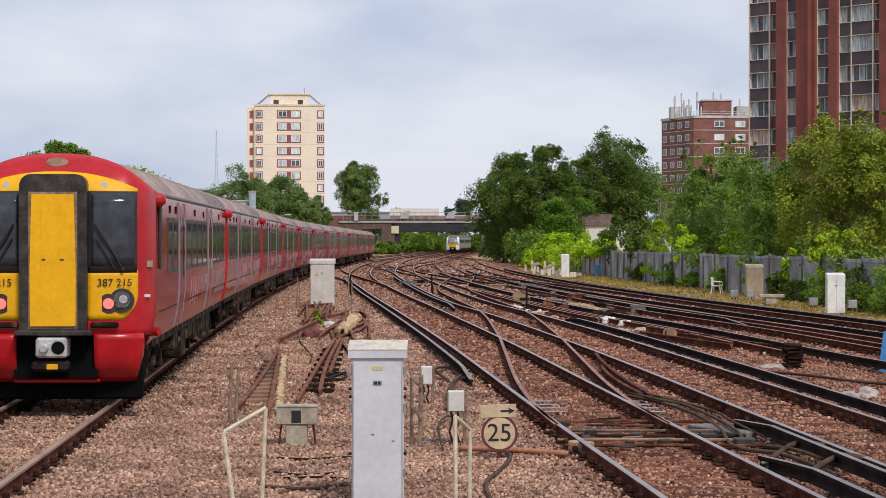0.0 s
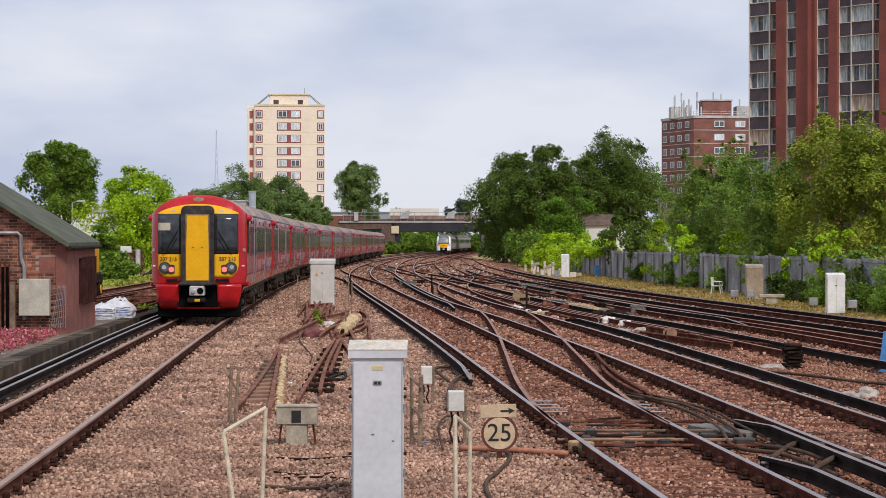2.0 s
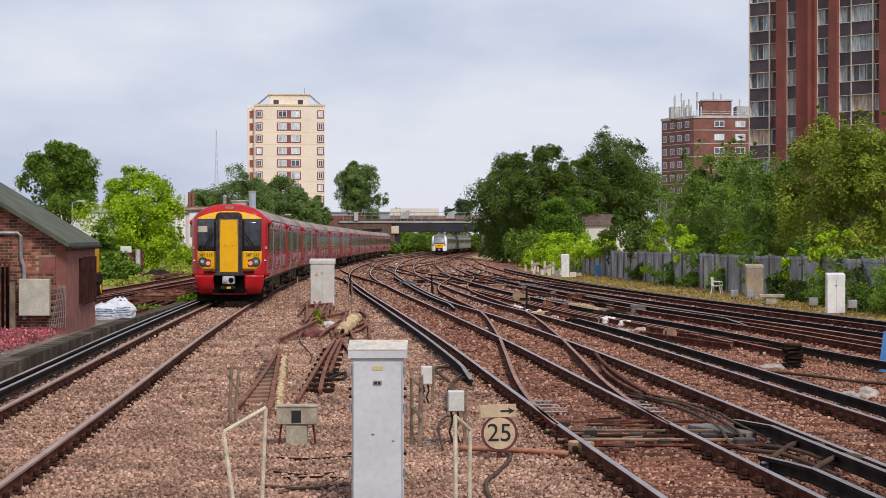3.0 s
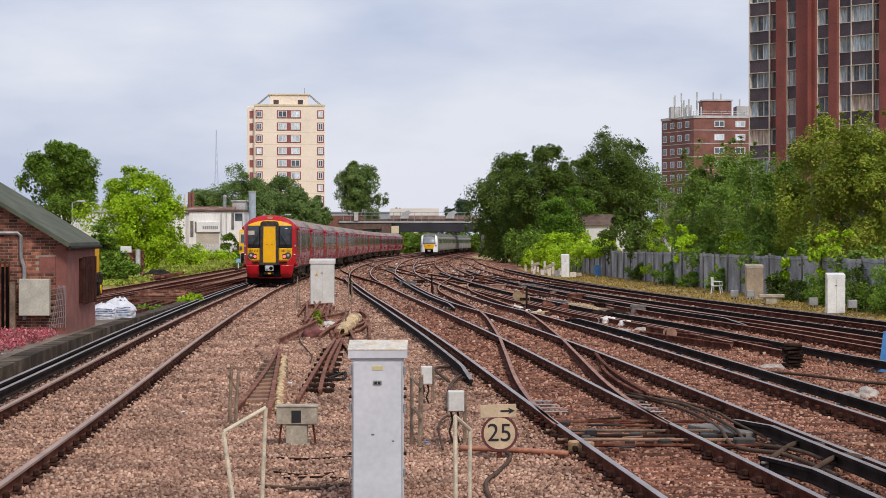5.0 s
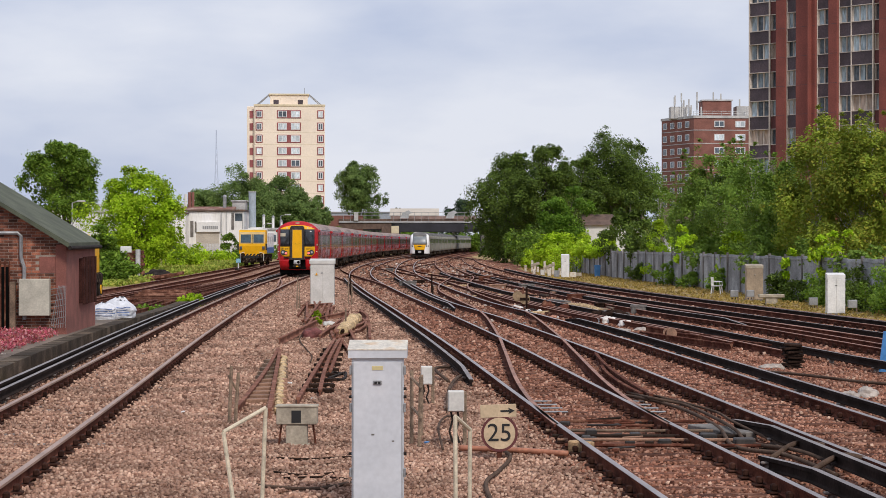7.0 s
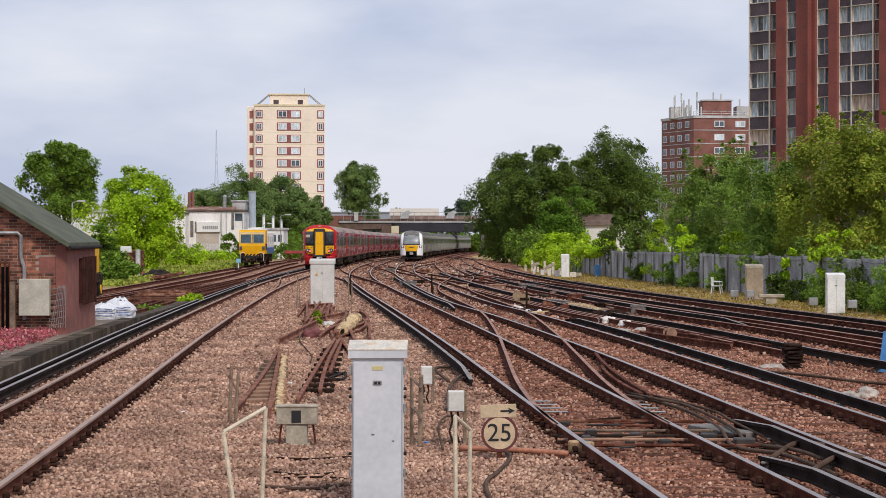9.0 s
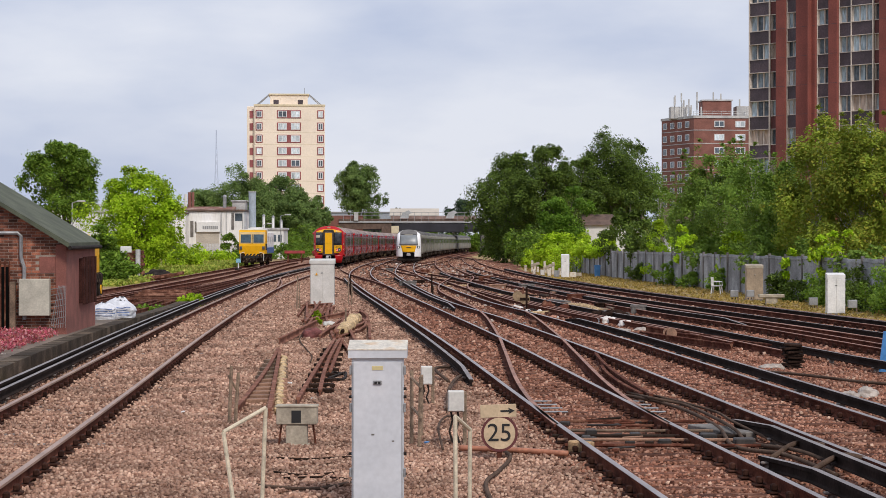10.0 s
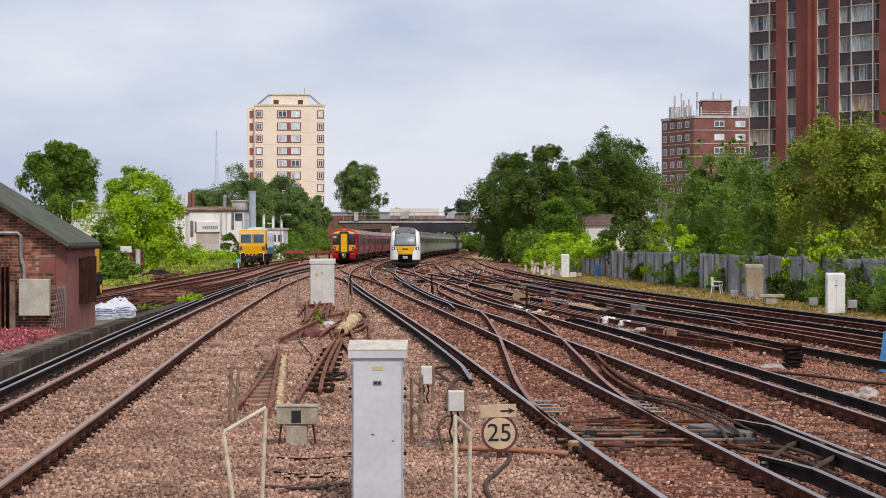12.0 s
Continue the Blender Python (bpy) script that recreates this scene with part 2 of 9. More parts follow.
        if smooth:
            me.polygons.foreach_set("use_smooth", [True] * len(me.polygons))
        me.update()
        return me


def part(name, me, material, parent, label="", smooth=False, fix=True):
    """Links a Mesh (or mesh data) as one object under a thing or a part."""
    data = me.data(name, material, fix, smooth) if isinstance(me, Mesh) else me
    ob = new(name, data)
    ob.parent = parent
    if label:
        ob["label"] = label
    return ob


def thing(name, label, category, m=None, group="", kind=""):
    ob = new(name)
    ob.empty_display_size = 0.2
    if m is not None:
        ob.matrix_basis = m
    return tagged(ob, label, category, group, kind)


def text_mesh(words, size, material):
    cu = bpy.data.curves.new("letters", "FONT")
    cu.body, cu.size, cu.align_x, cu.align_y, cu.extrude = words, size, "CENTER", "CENTER", 0.002
    tmp = new("letters", cu)
    bpy.context.view_layer.update()
    me = bpy.data.meshes.new_from_object(tmp.evaluated_get(bpy.context.evaluated_depsgraph_get()))
    bpy.data.objects.remove(tmp)
    bpy.data.curves.remove(cu)
    me.materials.clear()
    me.materials.append(material)
    return me


# ---- the line ----
def level(y):
    """Rail level: flat by the platform, then falling gently towards the bridge."""
    if y < 40:
        return 0.0
    if y < 90:
        return -0.003 * (y - 40) ** 2 / 100
    return -0.075 - 0.003 * (min(y, 700) - 90)


def bend(points):
    """A smooth line x(y) through (y, x) points."""
    ys, xs = [p[0] for p in points], [p[1] for p in points]
    n = len(ys)
    k = []
    for i in range(n):
        a, b = max(i - 1, 0), min(i + 1, n - 1)
        k.append((xs[b] - xs[a]) / (ys[b] - ys[a]))

    def x_at(y):
        if y <= ys[0]:
            return xs[0] + k[0] * (y - ys[0])
        if y >= ys[-1]:
            return xs[-1] + k[-1] * (y - ys[-1])
        i = next(j for j in range(n - 1) if y <= ys[j + 1])
        h = ys[i + 1] - ys[i]
        t = (y - ys[i]) / h
        return ((2 * t ** 3 - 3 * t ** 2 + 1) * xs[i] + (t ** 3 - 2 * t ** 2 + t) * h * k[i]
                + (-2 * t ** 3 + 3 * t ** 2) * xs[i + 1] + (t ** 3 - t ** 2) * h * k[i + 1])
    return x_at


LINE_1 = bend([(12, -4.82), (29.5, -5.65), (52, -6.83), (78, -8.02), (108, -9.2), (139, -9.95), (175, -10.3), (213, -10.4), (250, -10.6),
               (280, -10.55), (320, -9.6), (352, -8.4), (385, -7.0), (430, -4.6), (520, 1.5)])
LINE_2 = bend([(12, 3.45), (26.6, 2.32), (47, 0.88), (68, -0.75), (95, -2.85), (133, -5.35), (170, -6.7), (213, -7.2), (250, -7.1), (282, -6.8),
               (321, -5.7), (361, -4.2), (420, -1.6), (520, 5.0)])
LINE_3 = bend([(12, 6.35), (24, 5.45), (45, 4.0), (62, 2.6), (79, 0.95), (107, -0.75), (145, -2.6), (184, -3.4), (213, -3.7), (243, -3.75),
               (282, -3.2), (321, -2.15), (361, -0.65), (420, 2.0), (520, 8.6)])
LINE_4 = bend([(30, 11.0), (43, 9.2), (55, 7.9), (68, 6.1), (85, 4.5), (107, 2.95), (145, 1.1), (184, 0.25), (213, -0.05), (243, -0.1), (282, 0.45),
               (321, 1.5), (361, 3.0), (420, 5.6), (520, 12.2)])
LINE_5 = bend([(40, 13.6), (54, 11.75), (69, 9.9), (88, 7.9), (110, 6.3), (145, 4.6), (184, 3.65), (213, 3.3), (243, 3.2), (270, 3.2), (300, 2.2), (321, 1.5)])
CROSS_A = bend([(24, 2.5), (28, 2.2), (34, 2.04), (44, 2.1), (52, 2.15), (68, 2.0), (82, 1.25), (95, 0.62), (108, 0.55), (116, 0.75), (133, 1.25), (150, 0.95)])
SIDING_1 = bend([(70, -15.3), (90, -15.4), (118, -16.1), (150, -17.0), (195, -18.15), (235, -18.9), (300, -19.0)])
SIDING_2 = bend([(60, -13.6), (81, -13.55), (100, -13.4), (133, -13.7), (170, -15.2), (205, -16.6), (228, -17.0)])
SIDING_3 = bend([(105, -9.3), (120, -10.4), (133, -11.3), (165, -12.6), (200, -13.4), (225, -13.6)])


# ---- ground ----
def ground_z(x, y):
    z = level(y) - (0.185 if x < LINE_2(min(max(y, 14), 520)) - 1.6 else 0.22)
    if y > 60:
        edge = x - (LINE_5(min(y, 321)) if y < 321 else LINE_4(min(y, 520))) - 2.2
        z -= 0.25 * min(1, max(0, edge / 2.5))
    return z


def ground():
    xs = [-2500, -900, -400, -200, -120, -80, -60] + [-50 + 1.25 * i for i in range(73)] + [50, 70, 100, 160, 300, 700, 2500]
    ys = [-300, -60, 0] + [8 + 2 * i for i in range(75)] + [162 + 6 * i for i in range(64)] + [600, 750, 1000, 1500, 2400, 4500]
    g = Mesh()
    for y in ys:
        for x in xs:
            g.v.append((x, y, ground_z(x, y)))
    w = len(xs)
    for j in range(len(ys) - 1):
        for i in range(w - 1):
            x, y = (xs[i] + xs[i + 1]) / 2, (ys[j] + ys[j + 1]) / 2
            right = (LINE_5(y) + 2.3 + max(0.0, min(y, 230) - 125) * 0.03) if y < 300 else LINE_4(min(y, 520)) + 2.5
            left = LINE_1(min(y, 520)) - 2.0 if (y < 60 or y > 330) else (-11.0 if y < 70 else (-20.5 if y > 120 else -17.3))
            g.f.append((j * w + i, j * w + i + 1, (j + 1) * w + i + 1, (j + 1) * w + i))
            old = x > LINE_2(min(y, 520)) - 1.0 and y < 420
            g.mi.append((3 if old else 0) if (left < x < right and y < 560) else (1 if abs(x) < 80 else 2))
    ob = new("ground", g.data("ground", [M_BALLAST, M_GRASS, M_EARTH, M_BALLAST_OLD], fix=False, smooth=True))
    tagged(ob, "brown crushed-stone ballast and dry grassy verges of a railway", "ground", kind="structure")


ground()


# ---- tracks ----
RAIL = [(-0.07, -0.159), (0.07, -0.159), (0.07, -0.148), (0.012, -0.128), (0.012, -0.045), (0.034, -0.034), (0.036, -0.006), (0.030, 0.0),
        (-0.030, 0.0), (-0.036, -0.006), (-0.034, -0.034), (-0.012, -0.045), (-0.012, -0.128), (-0.07, -0.148)]
HEAD = (7,)
THIRD = [(-0.05, -0.075), (0.05, -0.075), (0.05, -0.06), (0.02, -0.045), (0.016, -0.03), (0.016, 0.026), (0.040, 0.036), (0.038, 0.078),
         (-0.038, 0.078), (-0.040, 0.036), (-0.016, 0.026), (-0.016, -0.03), (-0.02, -0.045), (-0.05, -0.06)]


def sweep(profile, line, off, y0, y1, top, ramp=0.0):
    """A rail of that profile along a line at a sideways offset; top lists its head's faces."""
    me = Mesh()
    n, y, k = len(profile), y0, 0
    while True:
        dx = (line(y + 0.5) - line(y - 0.5))
        c = 1 / math.sqrt(1 + dx * dx)
        drop = -ramp * max(0.0, 1 - min(y - y0, y1 - y) / 2.2)
        for px, pz in profile:
            o = (off + px)
            me.v.append((line(y) + o * c, y - o * c * dx, level(y) + pz + drop))
        if k:
            a, b = (k - 1) * n, k * n
            for i in range(n):
                j = (i + 1) % n
                me.f.append((a + i, a + j, b + j, b + i))
                me.mi.append(1 if i in top else 0)
        k += 1
        if y >= y1:
            break
        y = min(y1, y + (1.0 if y < 110 else 2.5)) if y + 0.3 < y1 else y1
    me.f += [tuple(range(n))[::-1], tuple(range((k - 1) * n, k * n))]
    me.mi += [0, 0]
    return me


_chair = Mesh()
_chair.box(-0.16, 0.16, -0.09, 0.09, -0.165, -0.135, 0.01).box(-0.125, -0.06, -0.05, 0.05, -0.135, -0.06, 0.015).box(0.06, 0.125, -0.05, 0.05, -0.135, -0.06, 0.015)
CHAIR = _chair.data("rail_chair", M_CHAIR)
SL_TIMBER = Mesh().box(-1.3, 1.3, -0.125, 0.125, -0.30, -0.162, 0.012).data("sleeper", M_SLEEPER)
SL_CONC = Mesh().box(-1.25, 1.25, -0.12, 0.12, -0.30, -0.168, 0.02).data("sleeper", M_CONC_SL)
SL_LONG = Mesh().box(-1.9, 1.9, -0.125, 0.125, -0.30, -0.162, 0.012).data("sleeper", M_SLEEPER)


def track(label, line, y0, y1, sleepers, third=None, dull=False, brown=False, from_y=17.0, fine_to=105.0, skip=None, sink=0.0):
    """Two rails on sleepers, and a raised conductor rail where third gives (offset, y0, y1)."""
    rng = random.Random(int(y0 * 7 + y1))
    t = thing("railway_track", label, "track", kind="structure")
    head = M_RAILDULL if dull else (M_RAILBROWN if brown else M_RAILTOP)
    for s in (-0.7535, 0.7535):
        part("rail", sweep(RAIL, line, s, y0, y1, (5, 6, 7, 8, 9) if brown else (6, 7, 8)), [M_RAILSIDE, head], t, fix=False)
    for off, a, b in third or ():
        part("conductor_rail", sweep(THIRD, line, off, a, b, HEAD, 0.12), [M_CONDUCTOR, M_CONDTOP], t, "black steel conductor rail with a worn head", fix=False)
        pot = Mesh().cyl((0, 0, -0.2), (0, 0, -0.075), 0.06, 8, 0.045).box(-0.09, 0.09, -0.05, 0.05, -0.1, -0.07, 0.01).data("insulator", M_CONC_SL)
        yy = a + 1.0
        while yy < min(b, 75):
            ob = part("insulator", pot, None, t)
            ob.location = (line(yy) + off, yy, level(yy))
            yy += 2.7
    y = max(y0, from_y)
    far = Mesh()
    while y < min(y1, 330):
        if skip and skip[0] < y < skip[1]:
            y += 0.65
            continue
        a = -math.atan(line(y + 0.5) - line(y - 0.5)) + rng.uniform(-0.01, 0.01)
        if y < fine_to:
            ob = part("sleeper", sleepers, None, t)
            ob.location = (line(y) + rng.uniform(-0.04, 0.04), y, level(y) - sink + rng.uniform(-0.012, 0.004))
            ob.rotation_euler = (0, 0, a)
            if y < 62:
                for s in (-0.7535, 0.7535):
                    c = part("rail_chair", CHAIR, None, t)
                    c.location, c.rotation_euler = (line(y) + s * math.cos(a), y + s * math.sin(a), level(y)), (0, 0, a)
        else:
            far.box(-1.3, 1.3, -0.125, 0.125, -0.3, -0.216, m=Matrix.Translation((line(y), y, level(y))) @ Matrix.Rotation(a, 4, "Z"))
        y += 0.65
    if far.v:
        tagged(part("far_sleepers", far, M_SLEEPER, t, fix=False), kind="stuff")
    return t


track("straight running line with bright rails and a conductor rail on brown ballast", LINE_1, 14, 520, SL_CONC, [(-1.17, 15, 330), (-1.42, 15, 230)], sink=0.012, brown=True)
track("curving running line with a turnout on timber sleepers", LINE_2, 14, 520, SL_TIMBER, [(-1.16, 36, 128), (1.12, 14, 23.4)])
track("running line with a conductor rail beside it on timber sleepers", LINE_3, 14, 520, SL_TIMBER, [(1.17, 14, 62), (-1.12, 14, 28.2), (-1.17, 72, 130)])
track("distant running line with rust-brown rails", LINE_4, 30, 520, SL_TIMBER, [(-1.17, 36, 150), (1.17, 58, 160)], dull=True)
track("running line nearest the fence with dark rails", LINE_5, 40, 321, SL_TIMBER, [(1.17, 45, 170), (-1.17, 45, 120)], dull=True)
track("curved crossover rails linking two running lines", CROSS_A, 27, 150, SL_TIMBER, dull=True, skip=(0, 400))
track("rusty siding running past the brick shed", SIDING_1, 60, 300, SL_TIMBER, dull=True, from_y=70)
track("rusty siding ending at a buffer stop", SIDING_2, 60, 228, SL_TIMBER, dull=True, from_y=70)
track("rusty siding beside the running line", SIDING_3, 105, 225, SL_TIMBER, dull=True)


def crossing(label, a, b, y0, y1):
    """Crossover rails that ease from one line over to another."""
    def line(y):
        u = min(1.0, max(0.0, (y - y0) / (y1 - y0)))
        u = u * u * (3 - 2 * u)
        return a(y) * (1 - u) + b(y) * u
    track(label, line, y0, y1, SL_TIMBER, dull=True, skip=(0, 400))


crossing("rust-brown crossover rails between running lines", LINE_2, LINE_1, 105, 205)
crossing("rust-brown crossover rails between running lines", LINE_4, LINE_3, 96, 170)
crossing("rust-brown crossover rails between running lines", LINE_3, LINE_2, 140, 225)
crossing("rust-brown crossover rails between running lines", LINE_5, LINE_4, 90, 160)
crossing("rust-brown crossover rails between running lines", LINE_3, LINE_4, 175, 255)
crossing("rust-brown crossover rails between running lines", LINE_1, LINE_2, 200, 290)
crossing("rust-brown crossover rails leading to the sidings", LINE_1, SIDING_3, 88, 130)


def slide_plates(line, off, y, n):
    """Bright steel plates under a switch blade."""
    t = thing("slide_plates", "pale worn steel slide plates under a switch blade", "switch plates", kind="structure")
    for k in range(n):
        yy = y + 0.65 * k
        part("plate", Mesh().box(-0.3, 0.3, -0.06, 0.06, -0.16, -0.146, 0.003, m=Matrix.Translation((line(yy) + off, yy, level(yy)))), M_GALV, t)


slide_plates(LINE_2, -0.45, 30.6, 4)
slide_plates(LINE_2, 1.02, 30.6, 4)


def point_machine():
    """Rods, cranks and covers of the point operating gear across the second line."""
    t = thing("point_machine", "rusty point operating rods with dark covers across the track", "point machine", kind="structure")
    rng = random.Random(14)
    for k, y in enumerate((25.3, 26.0, 26.5, 27.2, 28.6)):
        x0 = LINE_2(y)
        part("rod", Mesh().cyl((x0 - 0.9, y, -0.11), (x0 + 1.6, y - 0.15, -0.10), 0.022, 7), (M_RUST, M_RUSTPALE, M_COILDARK, M_TIMBER, M_RUST)[k], t)
    for x, y, w, h in ((0.2, 26.6, 0.14, 0.08), (0.45, 25.9, 0.16, 0.07), (1.05, 26.1, 0.2, 0.12), (1.4, 25.6, 0.26, 0.11), (-0.3, 27.2, 0.15, 0.07), (-0.5, 26.2, 0.12, 0.08)):
        part("cover", Mesh().box(x - w / 2, x + w / 2, y - 0.12, y + 0.12, -0.17, -0.16 + h, 0.015, m=Matrix.Translation((LINE_2(y), 0, 0))), M_UNDERGREY, t)
    for k in range(34):
        y = rng.uniform(24.9, 28.9)
        x = LINE_2(y) + rng.uniform(-0.62, 1.5)
        if rng.random() < 0.5:
            w, d, h = rng.uniform(0.05, 0.17), rng.uniform(0.05, 0.14), rng.uniform(0.03, 0.09)
            m = Matrix.Translation((x, y, -0.165)) @ Matrix.Rotation(rng.uniform(-0.6, 0.6), 4, "Z")
            part("casting", Mesh().box(-w / 2, w / 2, -d / 2, d / 2, 0, h, 0.01, m=m), rng.choice((M_UNDERGREY, M_COILDARK, M_RUST)), t)
        else:
            a, l = rng.uniform(-0.5, 0.5), rng.uniform(0.15, 0.6)
            part("link", Mesh().cyl((x, y, -0.13), (x + l * math.cos(a), y + l * math.sin(a), -0.11), rng.uniform(0.010, 0.02), 6), rng.choice((M_UNDERGREY, M_RUST, M_RUSTPALE, M_COILDARK)), t)
    for k in range(6):
        y = 29.5 - k * 0.5
        part("spacer", Mesh().cyl((LINE_2(y) - 0.62, y, -0.08), (LINE_2(y) - 0.85, y, -0.08), 0.02, 6), M_RUST, t)


M_UNDERGREY = mat("oily_casting", (0.035, 0.028, 0.024), 0.7, var=0.4, scale=5, fine=30)
M_COILDARK = mat("dark_rod", (0.03, 0.02, 0.015), 0.9, spec=0.1, var=0.4)
point_machine()


# ---- trains ----
M_TRED = mat("red_train_paint", (0.37, 0.010, 0.026), 0.16, spec=0.11, var=0.16, scale=0.8, fine=10, bump=0.02, local=True)
M_TMAROON = mat("dark_maroon_line", (0.07, 0.008, 0.012), 0.4, var=0.1, local=True)
M_TPALE = mat("faded_pale_livery", (0.50, 0.27, 0.28), 0.4, var=0.35, scale=1.2, fine=6, bump=0, local=True, color2=(0.58, 0.42, 0.42))
M_TRED_END = mat("bright_red_cab_paint", (0.49, 0.012, 0.018), 0.26, spec=0.4, var=0.12, scale=1.5, fine=12, bump=0.02, local=True, coat=0.1)
M_TYEL = mat("warning_yellow", (0.84, 0.435, 0.008), 0.45, spec=0.25, var=0.08, scale=2, fine=14, bump=0.02, local=True)
M_TROOF = mat("dusty_grey_roof", (0.36, 0.285, 0.26), 0.8, spec=0.2, var=0.2, scale=1.5, fine=14, local=True, stretch=(1, 0.3, 1))
M_TGLASS = mat("dark_train_glass", (0.008, 0.010, 0.012), 0.08, var=0.15, bump=0, local=True, spec=0.10)
M_CABGLASS = mat("cab_windscreen_glass", (0.040, 0.046, 0.055), 0.12, var=0.35, scale=1.5, fine=6, bump=0, local=True, spec=0.5)
M_TFRAME = mat("black_window_rubber", (0.030, 0.029, 0.030), 0.5, var=0.15, local=True)
M_TRIM = mat("grey_window_trim", (0.075, 0.065, 0.068), 0.4, var=0.15, local=True)
M_TDOORGREY = mat("grey_door_edge", (0.27, 0.24, 0.27), 0.35, var=0.1, local=True)
M_GANG = mat("worn_gangway_surround", (0.050, 0.043, 0.038), 0.42, 0.3, spec=0.4, var=0.45, scale=5, fine=25, local=True)
M_UNDER = mat("grimy_underframe", (0.026, 0.018, 0.013), 0.95, spec=0.1, var=0.45, scale=4, fine=30, local=True, color2=(0.17, 0.115, 0.078))
M_TAIL = mat("red_tail_lamp", (0.8, 0.12, 0.10), 0.3, var=0.02, bump=0, local=True, glow=(1.0, 0.10, 0.09, 1.7))
M_HEADON = mat("lit_headlamp", (0.9, 0.9, 0.85), 0.2, var=0.02, bump=0, local=True, glow=(1.0, 0.95, 0.85, 0.55))
M_LENS = mat("headlamp_glass", (0.17, 0.18, 0.19), 0.10, 0.6, var=0.3, scale=20, bump=0, local=True)
M_CHROME = mat("coupler_casting", (0.55, 0.55, 0.55), 0.4, 0.4, var=0.2, scale=6, local=True)
M_TWHITE = mat("white_train_paint", (0.90, 0.90, 0.89), 0.5, var=0.05, scale=1, fine=10, bump=0.02, local=True, spec=0.3)
M_TGREY = mat("pale_grey_train_side", (0.28, 0.265, 0.22), 0.6, spec=0.15, var=0.1, scale=1, fine=10, bump=0.02, local=True)
# pale base grey carries the sky's reflection; the surface itself is fairly dull
M_TSCREEN = mat("screen_with_painted_sky", (0.22, 0.24, 0.25), 0.35, var=0.2, scale=1, bump=0, local=True)
M_TDKGREY = mat("grey_train_roof", (0.15, 0.145, 0.14), 0.8, spec=0.15, var=0.2, scale=1, fine=10, local=True)
M_TBLUE = mat("pale_blue_train_band", (0.17, 0.23, 0.22), 0.6, spec=0.15, var=0.08, local=True)
M_BLIND = mat("cream_cab_blind", (0.52, 0.47, 0.36), 0.8, var=0.1, local=True)
CAR = 20.4
R_SIDE = [(1.25, 0.88), (1.31, 1.02), (1.355, 1.22), (1.388, 1.50), (1.40, 1.80), (1.40, 2.65), (1.388, 3.02), (1.365, 3.14)]
R_ROOF = [(1.365, 3.14), (1.30, 3.28), (1.12, 3.44), (0.85, 3.56), (0.45, 3.655), (0.0, 3.69)]


def loft(profile, y0, y1, close=False):
    """Both halves of a cross-section carried along y."""
    full = profile + [(-x, z) for x, z in reversed(profile) if x > 0] if profile[-1][0] == 0 else None
    me = Mesh()
    if full:
        n = len(full)
        me.v = [(x, y0, z) for x, z in full] + [(x, y1, z) for x, z in full]
        me.f = [(i, i + 1, n + i + 1, n + i) for i in range(n - 1)] + [tuple(range(n)), tuple(range(n, 2 * n))[::-1]]
        me.mi = [0] * len(me.f)
    return me


def bogie(parent, y):
    """A bogie frame with two wheelsets; returns the wheelsets."""
    b = Mesh()
    for s in (-1, 1):
        b.box(s * 1.0 - 0.08, s * 1.0 + 0.08, y - 1.75, y + 1.75, 0.52, 0.70, 0.02)
        for yy in (y - 1.3, y + 1.3):
            b.box(s * 1.0 - 0.13, s * 1.0 + 0.13, yy - 0.2, yy + 0.2, 0.30, 0.62, 0.04)
            b.cyl((s * 1.02, yy - 0.3, 0.62), (s * 1.02, yy - 0.3, 0.86), 0.09, 8)
        b.cyl((s * 1.12, y - 0.35, 0.45), (s * 1.12, y + 0.35, 0.72), 0.05, 6)
        b.box(*sorted((0.0, s * 1.0)), y - 0.2, y + 0.2, 0.50, 0.66, 0.02)
        b.box(s * 1.1 - 0.05, s * 1.1 + 0.05, y - 0.3, y + 0.3, 0.7, 0.95, 0.03)
    part("bogie", b, M_UNDER, parent, "grimy brown bogie frame")
    sets = []
    for yy in (y - 1.3, y + 1.3):
        w = Mesh()
        for s in (-1, 1):
            w.cyl((s * 0.70, 0, 0), (s * 0.83, 0, 0), 0.42, 20)
            w.cyl((s * 0.67, 0, 0), (s * 0.70, 0, 0), 0.45, 20)
            w.box(s * 0.825, s * 0.845, -0.3, 0.3, -0.04, 0.04)
        w.cyl((-0.8, 0, 0), (0.8, 0, 0), 0.08, 8)
        ob = part("wheelset", w, M_UNDER, parent)
        ob.matrix_basis = pose(0, yy, 0.425)
        sets.append((ob, yy))
    return sets


def underframe(parent, rng):
    """Boxes and pipes hung below the floor between the bogies."""
    y = 5.6
    while y < 14.6:
        w = rng.uniform(0.45, 1.5)
        for s in (-1, 1):
            part("equipment_case", Mesh().box(s * 0.88 - 0.38, s * 0.88 + 0.38, y, y + w, rng.uniform(0.28, 0.58), 0.93, 0.03), M_UNDER, parent)
        y += w + rng.uniform(0.2, 0.6)
    pp = Mesh()
    for s in (-1, 1):
        pp.tube([(s * 1.2, 0.8, 0.82), (s * 1.2, 19.4, 0.82)], 0.04)
    part("pipework", pp, M_UNDER, parent)


PANE, FRAMES = {}, {}


